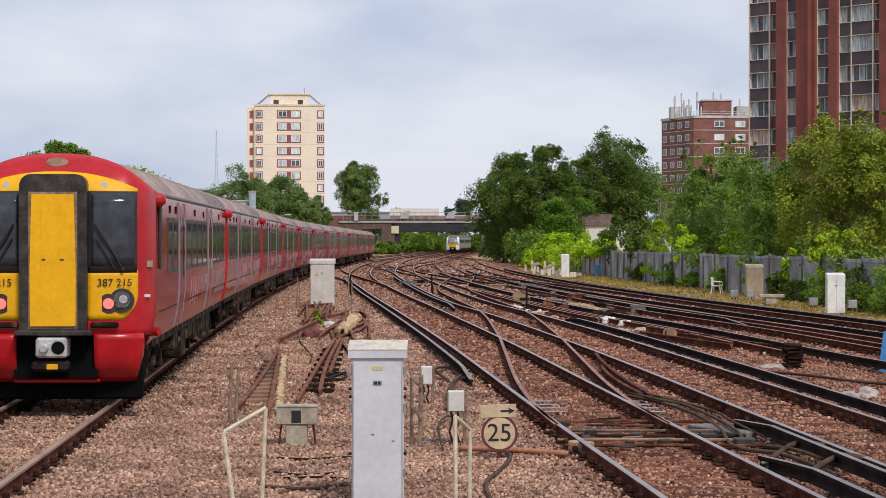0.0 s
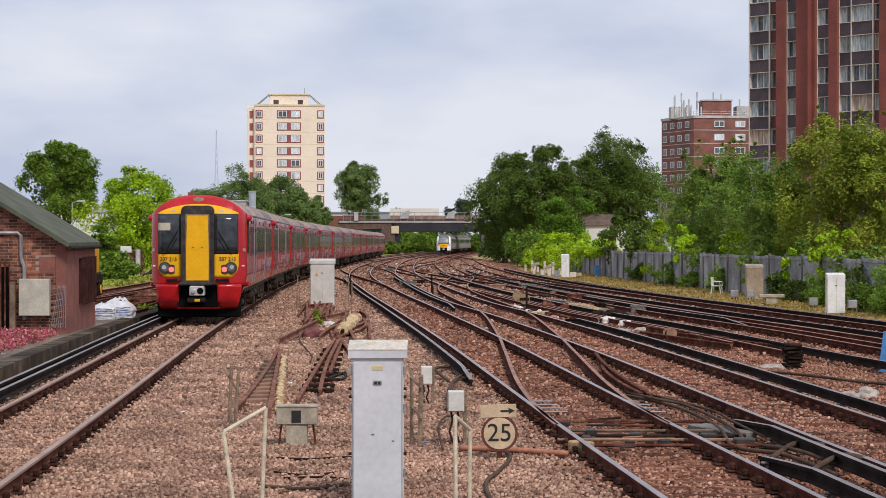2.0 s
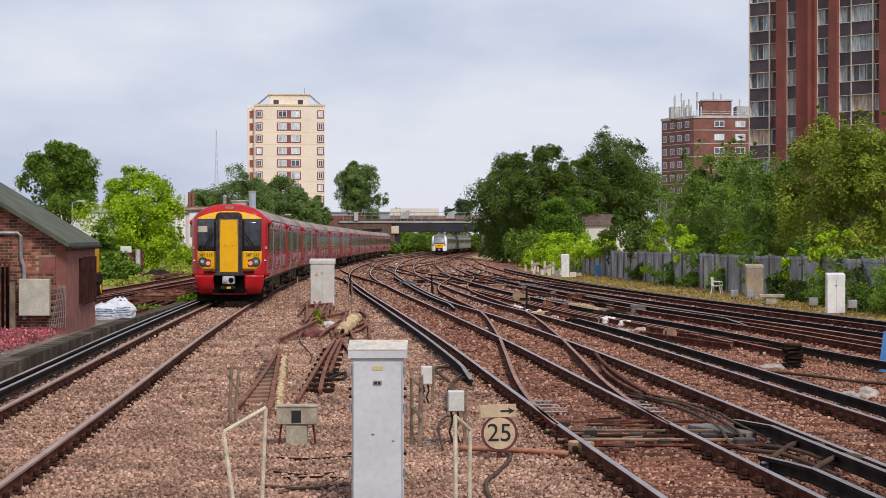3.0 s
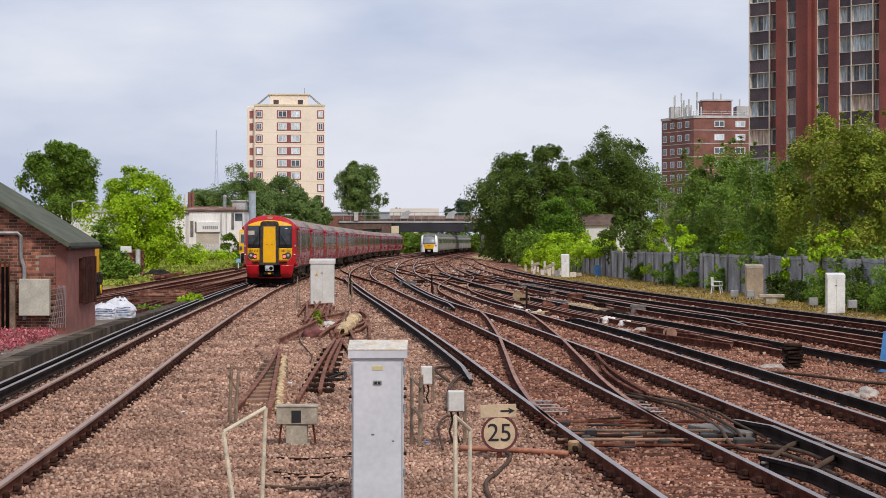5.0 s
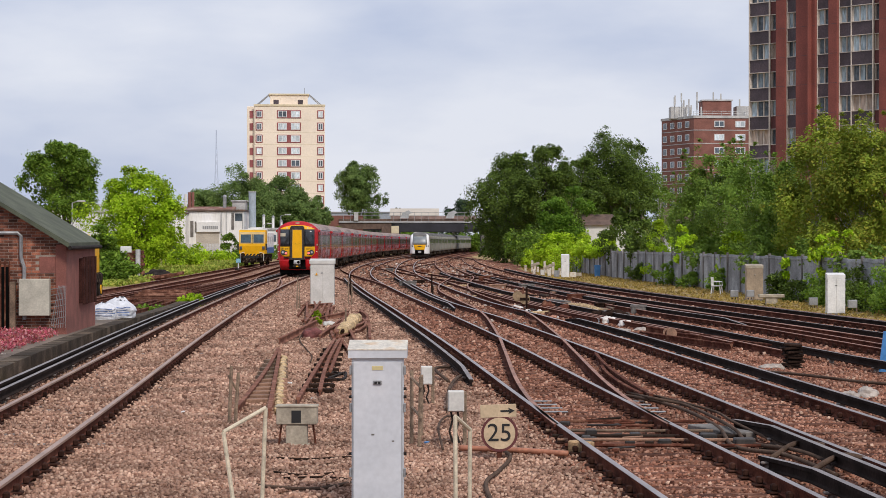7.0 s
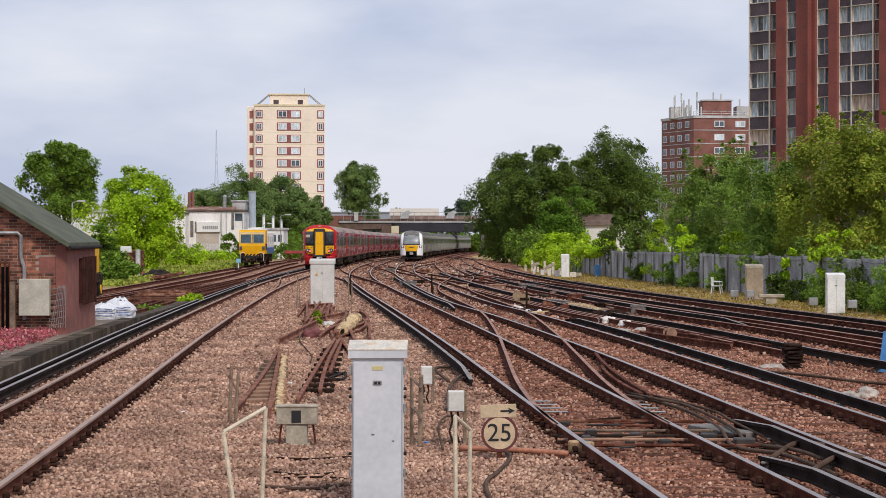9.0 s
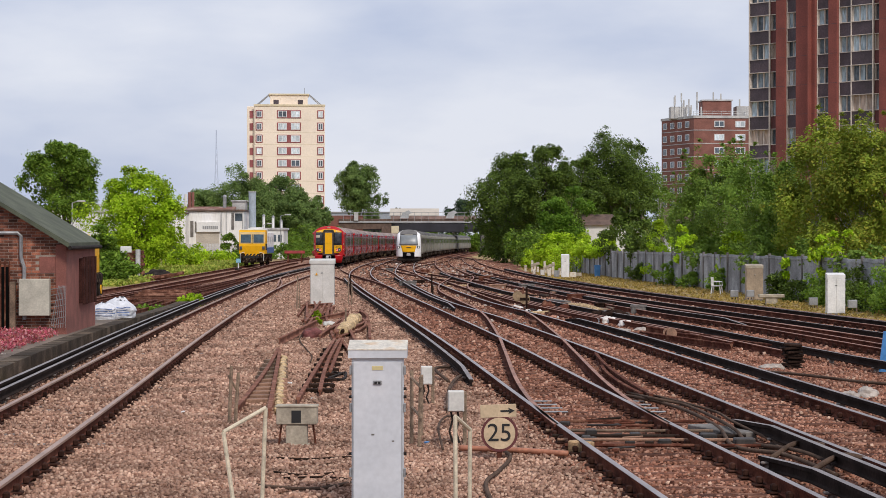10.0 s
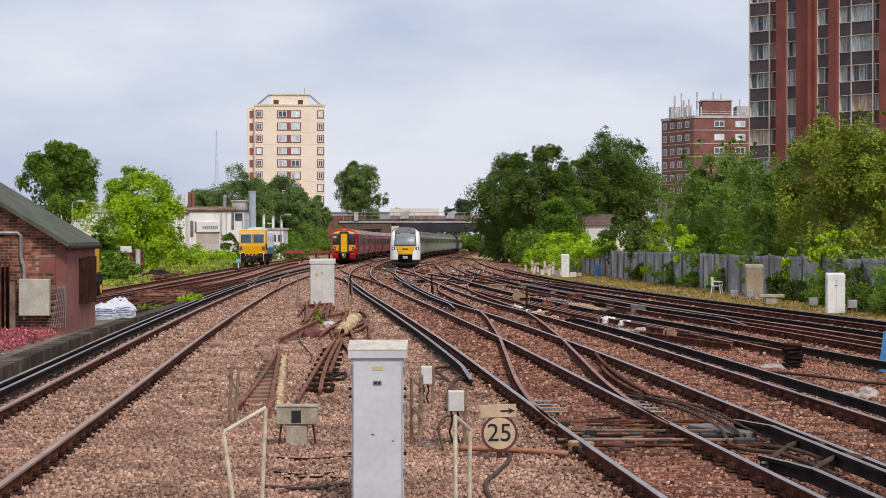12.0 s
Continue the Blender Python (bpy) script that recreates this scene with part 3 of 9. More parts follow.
def side_window(parent, s, y0, y1, z0=1.90, z1=2.78, x=1.40):
    w = round(y1 - y0, 2)
    key = (s, w, z0, z1, x)
    if key not in PANE:
        f = Mesh()
        a, b = (x - 0.02, x + 0.008)
        lo, hi = (s * a, s * b) if s > 0 else (s * b, s * a)
        for q in ((0, 0.06, z0, z1), (w - 0.06, w, z0, z1), (0.06, w - 0.06, z0, z0 + 0.06), (0.06, w - 0.06, z1 - 0.06, z1)):
            f.box(lo, hi, *q)
        FRAMES[key] = f.data("window_frame", M_TRIM)
        lo, hi = sorted((s * (x - 0.02), s * (x + 0.003)))
        PANE[key] = Mesh().box(lo, hi, 0.055, w - 0.055, z0 + 0.055, z1 - 0.055).data("window", M_TGLASS)
    g = part("window", PANE[key], None, parent)
    g.location = (0, y0, 0)
    part("window_frame", FRAMES[key], None, g)


def side_skin(s, profile, y0, y1, z0, z1, out):
    """A panel that follows the side's cross-section, standing proud of it by out."""
    zs = [z0] + [z for _, z in profile if z0 < z < z1] + [z1]
    xs = [float(np.interp(z, [p[1] for p in profile], [p[0] for p in profile])) for z in zs]
    me = Mesh()
    n = len(zs)
    for dx in (out, -0.02):
        for y in (y0, y1):
            me.v += [(s * (x + dx), y, z) for x, z in zip(xs, zs)]
    for i in range(n - 1):
        me.f += [(i, i + 1, n + i + 1, n + i), (2 * n + i, 3 * n + i, 3 * n + i + 1, 2 * n + i + 1),
                 (i, 2 * n + i, 2 * n + i + 1, i + 1), (n + i, n + i + 1, 3 * n + i + 1, 3 * n + i)]
    me.f += [(0, n, 3 * n, 2 * n), (n - 1, 3 * n - 1, 4 * n - 1, 2 * n - 1)]
    me.mi = [0] * len(me.f)
    return me


def side_door(parent, s, y, profile, paint, edge):
    """A pair of sliding leaves with tall windows and pale edge strips."""
    for k in (-1, 1):
        a, b = (y - 0.66, y - 0.01) if k < 0 else (y + 0.01, y + 0.66)
        leaf = part("door_leaf", side_skin(s, profile, a, b, 1.02, 3.0, 0.012), paint, parent)
        part("door_window", side_skin(s, profile, a + 0.15, b - 0.15, 1.80, 2.85, 0.018), M_TGLASS, leaf)
        e = a if k < 0 else b
        part("door_edge", side_skin(s, profile, e - 0.045, e + 0.045, 0.98, 3.06, 0.022), edge, leaf, "pale grey door edge strip")


def red_car(cab):
    """One car of the red train; y runs from its near end, 0, to 20.2."""
    rng = random.Random(5)
    t = thing("train_car", "glossy red electric train car with dusty grey-pink roof and dark windows", "train car", group="red train")
    y0 = 0.62 if cab else 0.12
    end = CAR - 0.12
    me = Mesh()
    n = len(R_SIDE)
    for s in (-1, 1):
        o = len(me.v)
        me.v += [(s * x, y, z) for y in (y0, end) for x, z in R_SIDE]
        me.f += [(o + i, o + i + 1, o + n + i + 1, o + n + i) for i in range(n - 1)]
        me.mi += [0] * (n - 1)
    for y in (y0, end):
        o = len(me.v)
        me.v += [(x, y, z) for x, z in R_SIDE + [(-x, z) for x, z in reversed(R_SIDE)]]
        me.f.append(tuple(range(o, o + 2 * n)))
        me.mi.append(0)
    o = len(me.v)
    me.v += [(s * 1.25, y, 0.88) for y in (y0, end) for s in (-1, 1)]
    me.f.append((o, o + 1, o + 3, o + 2))
    me.mi.append(0)
    body = part("body", me, M_TRED, t, smooth=True)
    roof = part("roof", loft(R_ROOF, y0 + (0.25 if cab else 0), end), M_TROOF, t, "dusty grey-pink ribbed roof", smooth=True)
    for i in range(9):
        yy = 2.0 + i * 2.1
        part("roof_rib", Mesh().prism([(x, z + 0.012) for x, z in R_ROOF] + [(-x, z + 0.012) for x, z in reversed(R_ROOF[:-1])], 1, yy, yy + 0.05), M_TROOF, roof)
    for s in (-1, 1):
        part("gutter", Mesh().box(*sorted((s * 1.36, s * 1.41)), y0 + 0.3, end, 3.10, 3.15, 0.01), M_TDOORGREY, body)
        part("sole_bar", Mesh().box(*sorted((s * 1.20, s * 1.27)), y0 + 0.8, end, 0.80, 0.92, 0.01), M_UNDER, body)
        for y in (5.75, 13.6):
            side_door(t, s, y, R_SIDE, M_TRED, M_TDOORGREY)
        spans = [(2.65 if cab else 1.0, 4.85), (6.65, 12.65), (14.5, 19.2)]
        for a, b in spans:
            k = max(2, round((b - a) / 1.5))
            w = (b - a) / k
            for i in range(k):
                side_window(t, s, round(a + i * w + 0.08, 2), round(a + (i + 1) * w - 0.08, 2))
        part("waist_line", side_skin(s, R_SIDE, y0 + 0.9, end - 0.1, 1.33, 1.36, 0.006), M_TMAROON, body, "thin dark line along the lower side")
        for i in range(4):
            part("lettering_bar", side_skin(s, R_SIDE, 8.1 + i * 0.62, 8.22 + i * 0.62, 1.22 + 0.05 * (i % 2), 1.72, 0.006), M_TPALE, body, "pale bar of the side lettering")
        for i, (a, b, z0, z1) in enumerate(((15.2, 18.9, 1.42, 1.72), (16.0, 18.6, 1.24, 1.42), (10.9, 12.6, 1.52, 1.70))):
            part("livery_panel", side_skin(s, R_SIDE, a, b, z0, z1, 0.005 + 0.001 * i), M_TPALE, body, "pale pinkish livery panel")
        for y in (1.5, 3.2, 4.4, 9.0, 11.6, 17.0):
            part("vent", Mesh().box(*sorted((s * 1.39, s * 1.405)), y, y + 0.16, 2.86, 2.98), M_DARK, body)
        for y in ((0.95,) if cab else (0.35,)) + (end - 0.2,):
            lamp = Mesh().cyl((s * 1.36, y, 3.03), (s * 1.46, y, 3.03), 0.115, 12, 0.105).cyl((s * 1.46, y, 3.03), (s * 1.52, y, 3.03), 0.105, 12, 0.05)
            part("camera_pod", lamp, M_TRED_END, body, "round red camera housing")
        for y in (0.14, end - 0.06):
            if not (cab and y < 1):
                part("end_strip", side_skin(s, R_SIDE, y - 0.05, y + 0.06, 0.92, 3.1, 0.02), M_TRED_END, body)
    part("gangway_bellows", Mesh().box(-0.75, 0.75, end - 0.02, CAR + 0.15, 1.05, 3.2, 0.1), M_RUBBER, t)
    part("floor_frame", Mesh().box(-1.2, 1.2, y0 + 0.5, end - 0.3, 0.80, 0.90), M_UNDER, t)
    sets = bogie(t, 3.4) + bogie(t, 16.9)
    underframe(t, rng)
    if cab:
        red_cab(t)
    return t, sets


def cab_skin(w, nose, rake, z_rake):
    """The front's surface: how far back it lies at (x, z)."""
    def depth(x, z):
        u = min(1.0, abs(x) / w)
        return nose[0] * u ** 2 + nose[1] * u ** 9 + rake * max(0.0, z - z_rake) ** 2
    return depth


def patch(depth, outline, out, nu=12, nv=8, thick=0.03):
    """A panel on a curved front: outline(u, v) gives (x, z); out: how far it stands proud."""
    me = Mesh()

    def f(u, v):
        x, z = outline(u, v)
        return (x, depth(x, z) - out, z)

    def g(u, v):
        x, z = outline(u, v)
        return (x, depth(x, z) - out + thick, z)
    me.grid(nu, nv, f)
    me.grid(nu, nv, g)
    w, o = nu + 1, (nu + 1) * (nv + 1)
    rim = [i for i in range(nu)] + [j * w + nu for j in range(nv)] + [nv * w + i for i in range(nu, 0, -1)] + [j * w for j in range(nv, 0, -1)]
    for a, b in zip(rim, rim[1:] + rim[:1]):
        me.f.append((a, b, b + o, a + o))
        me.mi.append(0)
    return me


def rect(x0, x1, z0, z1):
    return lambda u, v: (x0 + (x1 - x0) * u, z0 + (z1 - z0) * v)


def red_cab(t):
    """The train's near end: yellow gangway door between two windscreens, red shell, lamps and coupler."""
    depth = cab_skin(1.40, (0.10, 0.52), 0.62, 2.85)
    arch = lambda x: 3.70 - 0.55 * (abs(x) / 1.40) ** 2.6

    def shell(u, v):
        z = 1.05 + v * 2.65
        w = 1.36 + 0.04 * min(1, (z - 1.05) / 0.4)
        x = (2 * u - 1) * w
        return (x, 1.05 + v * (arch(x) - 1.05))
    cab = part("cab_front", patch(depth, shell, 0.0, 40, 26, 0.02), M_TRED_END, t, "bright red rounded cab shell", smooth=True)

    def brow(u, v):
        x = (2 * u - 1) * 1.17
        lo, hi = 3.10, 3.43 - 0.25 * (abs(x) / 1.17) ** 2.2
        return (x, lo + (hi - lo) * v)
    part("yellow_brow", patch(depth, brow, 0.008, 28, 4), M_TYEL, t, "yellow panel above the windscreens", smooth=True)
    for s in (-1, 1):
        def low(u, v, s=s):
            z = 1.28 + v * 0.72
            w = 1.18 - 0.20 * max(0, 1 - v * 2.0) ** 2
            return (s * (0.47 + u * (w - 0.47)), z)
        part("yellow_panel", patch(depth, low, 0.008, 10, 8), M_TYEL, t, "yellow panel below the windscreen", smooth=True)
        part("windscreen_frame", patch(depth, rect(s * 0.47, s * 1.17, 1.96, 3.14), 0.012, 10, 8), M_TFRAME, t, smooth=True)
        ws = part("windscreen", patch(depth, rect(s * 0.52, s * 1.125, 2.06, 3.09), 0.018, 10, 8), M_CABGLASS, t, "dark reflective windscreen", smooth=True)
        wip = Mesh()
        x0 = s * 0.98
        wip.tube([(x0, depth(x0, 2.0) - 0.05, 2.02), (s * 0.66, depth(0.66, 2.5) - 0.06, 2.50)], 0.017)
        wip.tube([(s * 0.86, depth(0.86, 2.0) - 0.05, 2.02), (s * 0.60, depth(0.6, 2.45) - 0.055, 2.45)], 0.015)
        wip.tube([(s * 0.58, depth(0.58, 2.55) - 0.06, 2.66), (s * 0.90, depth(0.9, 2.4) - 0.06, 2.16)], 0.020)
        wip.cyl((x0, depth(x0, 2.0), 2.02), (x0, depth(x0, 2.0) - 0.08, 2.02), 0.03, 8)
        part("wiper", wip, M_BLACK, ws)
        dx = depth(0.9, 1.5)
        pod = Mesh().cyl((s * 0.77, dx + 0.05, 1.515), (s * 0.77, dx - 0.035, 1.515), 0.145, 18)
        pod.cyl((s * 0.96, dx + 0.1, 1.56), (s * 0.96, dx - 0.03, 1.56), 0.175, 20)
        pod.box(*sorted((s * 0.74, s * 0.98)), dx - 0.03, dx + 0.06, 1.39, 1.66, 0.03)
        pd = part("lamp_housing", pod, M_TFRAME, t, "black lamp housing")
        part("tail_lamp", Mesh().cyl((s * 0.77, dx - 0.02, 1.515), (s * 0.77, dx - 0.05, 1.515), 0.078, 16), M_TAIL, pd, "glowing red tail lamp")
        part("headlamp", Mesh().cyl((s * 0.965, dx - 0.02, 1.57), (s * 0.965, dx - 0.045, 1.57), 0.122, 18), M_LENS, pd, "unlit round headlamp")
        # small pale disc, slightly off-centre, paints a brighter middle on the unlit lens
        part("lens_ring", Mesh().cyl((s * 0.985, dx - 0.045, 1.58), (s * 0.985, dx - 0.058, 1.58), 0.062, 14), M_CHROME, pd)
        part("rivet_plate", Mesh().cyl((s * 0.70, depth(0.7, 3.22) - 0.012, 3.23), (s * 0.70, depth(0.7, 3.22) - 0.02, 3.23), 0.05, 10), M_CREAMBOX, t)
        part("marker_plate", Mesh().box(*sorted((s * 1.27, s * 1.37)), depth(1.31, 2.1) - 0.03, depth(1.31, 2.1) + 0.06, 2.04, 2.13), M_DIRTYBOX, t)
        part("marker_stripe", Mesh().box(*sorted((s * 1.22, s * 1.34)), depth(1.28, 1.63) - 0.03, depth(1.28, 1.63) + 0.06, 1.60, 1.64), M_WHITE, t)

        def bump(u, v, s=s):
            z = 0.36 + v * 0.72
            w0, w1 = 0.56, 1.255 - 0.14 * (1 - v) ** 2
            return (s * (w0 + u * (w1 - w0)), z)
        part("bumper", patch(lambda x, z: depth(x, z) * 0.9 - 0.035 * math.sin((z - 0.36) / 0.72 * math.pi) + 0.20 * (1.08 - z) / 0.72 + 0.22 * max(0.0, (0.66 - z) / 0.30) ** 2, bump, 0.02, 10, 8, 0.3), M_TRED_END, t, "red moulded lower fairing", smooth=True)
        part("step_bar", Mesh().box(*sorted((s * 0.52, s * 0.92)), depth(0.7, 1.2) - 0.10, depth(0.7, 1.2), 1.17, 1.25, 0.02), M_UNDER, t)
        nm = part("unit_number", text_mesh("387 215", 0.155, M_BLACK), None, t, "dark unit number")
        nm.matrix_basis = pose(s * 0.86, depth(0.86, 1.85) - 0.03, 1.815, 90, 0, s * 5)
        part("cab_side_mirror", Mesh().box(*sorted((s * 1.395, s * 1.43)), 1.05, 1.32, 2.0, 2.95, 0.02), M_TFRAME, t)
        part("side_knob", Mesh().cyl((s * 1.30, 0.75, 1.08), (s * 1.44, 0.70, 1.08), 0.07, 10), M_TRED_END, t)
    part("destination_blind", patch(depth, rect(-1.16, -0.80, 2.66, 2.88), 0.0215, 4, 2), M_BLIND, t, "cream cab blind")
    # gangway
    arcp = []
    for i in range(7):
        a = math.pi / 2 * i / 6
        arcp.append((0.48 - 0.17 + 0.17 * math.cos(a), 3.38 - 0.17 + 0.17 * math.sin(a)))
    out = [(0.48, 1.12)] + arcp + [(-x, z) for x, z in reversed(arcp)] + [(-0.48, 1.12)]
    gw = part("gangway_surround", Mesh().prism(out, 1, -0.16, 0.6), M_GANG, t, "worn dark gangway surround")
    dr = [(0.335, 1.16), (0.335, 3.11), (-0.335, 3.11), (-0.335, 1.16)]
    part("door_trim", Mesh().prism([(x * 1.035, z if z < 2 else z + 0.015) for x, z in dr], 1, -0.168, 0.0), M_OLDWOOD, gw)
    door = part("gangway_door", Mesh().prism([(-0.322, 1.20), (0.322, 1.20), (0.328, 2.0), (0.300, 3.09), (-0.300, 3.09), (-0.328, 2.0)], 1, -0.20, -0.16), M_TYEL, gw, "yellow gangway door")
    for x in (-0.16, 0.10):
        part("door_rib", Mesh().box(x - 0.006, x + 0.006, -0.206, -0.19, 1.25, 3.03), M_TYEL, door)
    for s in (-1, 1):
        part("door_catch", Mesh().box(s * 0.13 - 0.028, s * 0.13 + 0.028, -0.204, -0.198, 2.14, 2.165), M_TFRAME, door)
    part("gangway_sill", Mesh().box(-0.55, 0.55, -0.24, 0.1, 1.06, 1.14, 0.02), M_GANG, t)
    part("lower_lip", Mesh().box(-0.62, 0.62, 0.24, 0.48, 0.36, 0.42, 0.02), M_TRED_END, t, "red lip below the coupler")
    # solid black block painted as the shade of the coupler pocket
    part("coupler_recess", Mesh().box(-0.60, 0.60, 0.14, 0.7, 0.43, 1.08), M_DARK, t)
    # added black blocks stand in for undergear and the deep shade below the cab
    part("obstacle_deflector", Mesh().box(-1.22, 1.22, 0.50, 0.75, 0.10, 0.9, 0.03).box(-1.15, 1.15, 0.75, 2.0, 0.45, 0.9), M_DARK, t)
    cp = part("coupler", Mesh().box(-0.23, 0.21, -0.30, 0.2, 0.75, 1.04, 0.03), M_CHROME, t, "pale cast coupler head")
    part("coupler_hole", Mesh().cyl((0.09, -0.31, 0.895), (0.09, -0.29, 0.895), 0.095, 16), M_DARK, cp)
    part("coupler_cone", Mesh().cyl((-0.11, -0.40, 0.885), (-0.11, -0.25, 0.885), 0.05, 12, 0.08), M_CHROME, cp)
    part("coupler_wiring", Mesh().box(-0.30, 0.22, -0.24, 0.1, 0.55, 0.70, 0.04), M_RUBBER, cp)
    part("coupler_tag", Mesh().box(-0.08, 0.08, -0.27, -0.2, 0.58, 0.66, 0.01), M_TYEL, cp)
    part("roof_badge", patch(depth, lambda u, v: (0.16 * (2 * u - 1) * math.sqrt(max(0.02, 1 - (2 * v - 1) ** 2)), 3.50 + 0.14 * v), 0.006, 8, 6), M_RUSTPALE, t)


W_SIDE = [(1.30, 0.85), (1.375, 1.05), (1.40, 1.4), (1.40, 2.0), (1.33, 2.95), (1.27, 3.10)]
W_ROOF = [(1.27, 3.10), (1.18, 3.30), (0.98, 3.46), (0.6, 3.58), (0.0, 3.63)]


def white_car(cab):
    rng = random.Random(8)
    t = thing("train_car", "pale grey electric train car with long dark windows", "train car", group="white train")
    y0, end = (1.4 if cab else 0.1), CAR - 0.12
    me = Mesh()
    n = len(W_SIDE)
    for s in (-1, 1):
        o = len(me.v)
        me.v += [(s * x, y, z) for y in (y0, end) for x, z in W_SIDE]
        me.f += [(o + i, o + i + 1, o + n + i + 1, o + n + i) for i in range(n - 1)]
        me.mi += [0] * (n - 1)
    for y in (y0, end):
        o = len(me.v)
        me.v += [(x, y, z) for x, z in W_SIDE + [(-x, z) for x, z in reversed(W_SIDE)]]
        me.f.append(tuple(range(o, o + 2 * n)))
        me.mi.append(0)
    body = part("body", me, M_TGREY, t)
    roof = part("roof", loft(W_ROOF, y0, end), M_TDKGREY, t, smooth=True)
    for yy in (9.0, 15.0):
        part("roof_pod", Mesh().box(-0.8, 0.8, yy, yy + 2.4, 3.40, 3.62, 0.08), M_TDKGREY, roof)
    for s in (-1, 1):
        for y in (6.4, 14.2):
            side_door(t, s, y, W_SIDE, M_TBLUE, M_TGREY)
        first = 2.9 if cab else 0.8
        for a, b in ((first, 5.4), (7.4, 13.2), (15.2, 19.5)):
            k = max(1, round((b - a) / 1.9))
            w = (b - a) / k
            for i in range(k):
                side_window(t, s, round(a + i * w + 0.04, 2), round(a + (i + 1) * w - 0.04, 2), 1.85, 2.75, 1.395)
    part("gangway_bellows", Mesh().box(-0.85, 0.85, end - 0.02, CAR + 0.12, 1.0, 3.2, 0.1), M_RUBBER, t)
    part("floor_frame", Mesh().box(-1.2, 1.2, y0 + 0.5, end - 0.3, 0.78, 0.88), M_UNDER, t)
    bogie(t, 3.4)
    bogie(t, 16.9)
    underframe(t, rng)
    if cab:
        depth = cab_skin(1.40, (0.30, 0.62), 0.42, 1.9)
        arch = lambda x: 3.62 - 0.62 * (abs(x) / 1.38) ** 2.4

        def shell(u, v):
            w = 1.36 - 0.10 * max(0, v - 0.6) / 0.4
            x = (2 * u - 1) * w
            return (x, 0.62 + v * (arch(x) - 0.62))
        part("cab_front", patch(depth, shell, 0.0, 36, 26, 0.02), M_TWHITE, t, "white raked cab shell", smooth=True)
        part("cab_cap", patch(depth, lambda u, v: ((2 * u - 1) * (0.96 - 0.04 * v), 3.08 + v * (arch((2 * u - 1) * 0.98) + 0.01 - 3.08)), 0.02, 20, 8), M_TDKGREY, t, "grey cap above the windscreen", smooth=True)
        part("windscreen_surround", patch(depth, lambda u, v: ((2 * u - 1) * (1.02 - 0.10 * v), 1.88 + 1.20 * v), 0.015, 14, 8), M_TFRAME, t, smooth=True)
        part("windscreen", patch(depth, lambda u, v: ((2 * u - 1) * (0.97 - 0.10 * v), 1.93 + 1.08 * v), 0.024, 14, 8), M_TSCREEN, t, "raked windscreen with the sky's reflection painted in as pale grey", smooth=True)
        part("destination_display", patch(depth, rect(-0.45, 0.45, 2.98, 3.10), 0.024, 6, 2), M_TGREY, t)
        part("yellow_panel", patch(depth, lambda u, v: ((2 * u - 1) * (0.66 + 0.20 * v), 1.14 + 0.72 * v), 0.02, 14, 8), M_TYEL, t, "yellow warning panel", smooth=True)
        part("unit_number", Mesh().box(-0.25, 0.25, depth(0, 1.62) - 0.035, depth(0, 1.62) - 0.015, 1.58, 1.68), M_BLACK, t)
        # black block in place of the shaded hollow round the coupler
        part("coupler_recess", Mesh().box(-0.64, 0.64, depth(0, 0.9) - 0.03, depth(0, 0.9) + 0.3, 0.48, 1.12, 0.03), M_DARK, t)
        part("coupler", Mesh().box(-0.22, 0.22, -0.35, 0.2, 0.72, 1.0, 0.05).cyl((0, -0.40, 0.86), (0, -0.3, 0.86), 0.12, 12), M_CHROME, t)
        part("snow_plough", Mesh().box(-1.25, 1.25, 0.05, 0.3, 0.2, 0.50, 0.04), M_RUBBER, t)
        for s in (-1, 1):
            d = depth(1.12, 1.62)
            pd = part("lamp_housing", patch(depth, rect(s * 0.92, s * 1.22, 1.56, 1.80), 0.02, 6, 4), M_TFRAME, t)
            part("headlamp", Mesh().cyl((s * 1.06, d - 0.03, 1.68), (s * 1.06, d - 0.08, 1.68), 0.085, 14), M_HEADON, pd, "lit white headlamp")
    return t


RED_LINE = lambda y: LINE_1(y) + 0.035
RED, WHITE = [], []
first, RED_WHEELS = red_car(True)
RED.append(first)
second, spare_wheels = red_car(False)
RED.append(second)
for i in range(10):
    RED.append(copy_thing(second, pose(0, 0, 0)))
WHITE.append(white_car(True))
WHITE.append(white_car(False))
for i in range(10):
    WHITE.append(copy_thing(WHITE[1], pose(0, 0, 0)))
RED_AT = bend([(0, 29.3), (1, 44.4), (2, 59.4), (3, 74.6), (5, 107.5), (7, 138.5), (9, 168.5), (12, 213.0)])
WHITE_AT = bend([(0, 420.0), (3, 360.0), (5, 320.0), (7, 281.0), (9, 242.5), (12, 184.0)])


def car_pose(line, y):
    """A car whose near end is at y, standing on its two bogies."""
    a, b = y + 3.4, y + 16.9
    p, q = Vector((line(a), a, level(a))), Vector((line(b), b, level(b)))
    d = (q - p).normalized()
    o = p - d * 3.4
    return Matrix.Translation(o) @ d.to_track_quat("Y", "Z").to_matrix().to_4x4()


# ---- buildings ----
M_CREAM = mat("cream_render", (0.86, 0.735, 0.59), 0.8, var=0.06, scale=0.15, fine=3, bump=0.05)
M_CREAM2 = mat("cream_roof_parapet", (0.66, 0.56, 0.38), 0.8, var=0.1, scale=0.3, fine=3)
M_MAROON = mat("maroon_window_panel", (0.30, 0.085, 0.085), 0.6, var=0.15, scale=0.5, fine=5)
M_WIN = mat("far_window_glass", (0.07, 0.09, 0.11), 0.1, var=0.5, scale=0.35, fine=2, bump=0, spec=0.8)
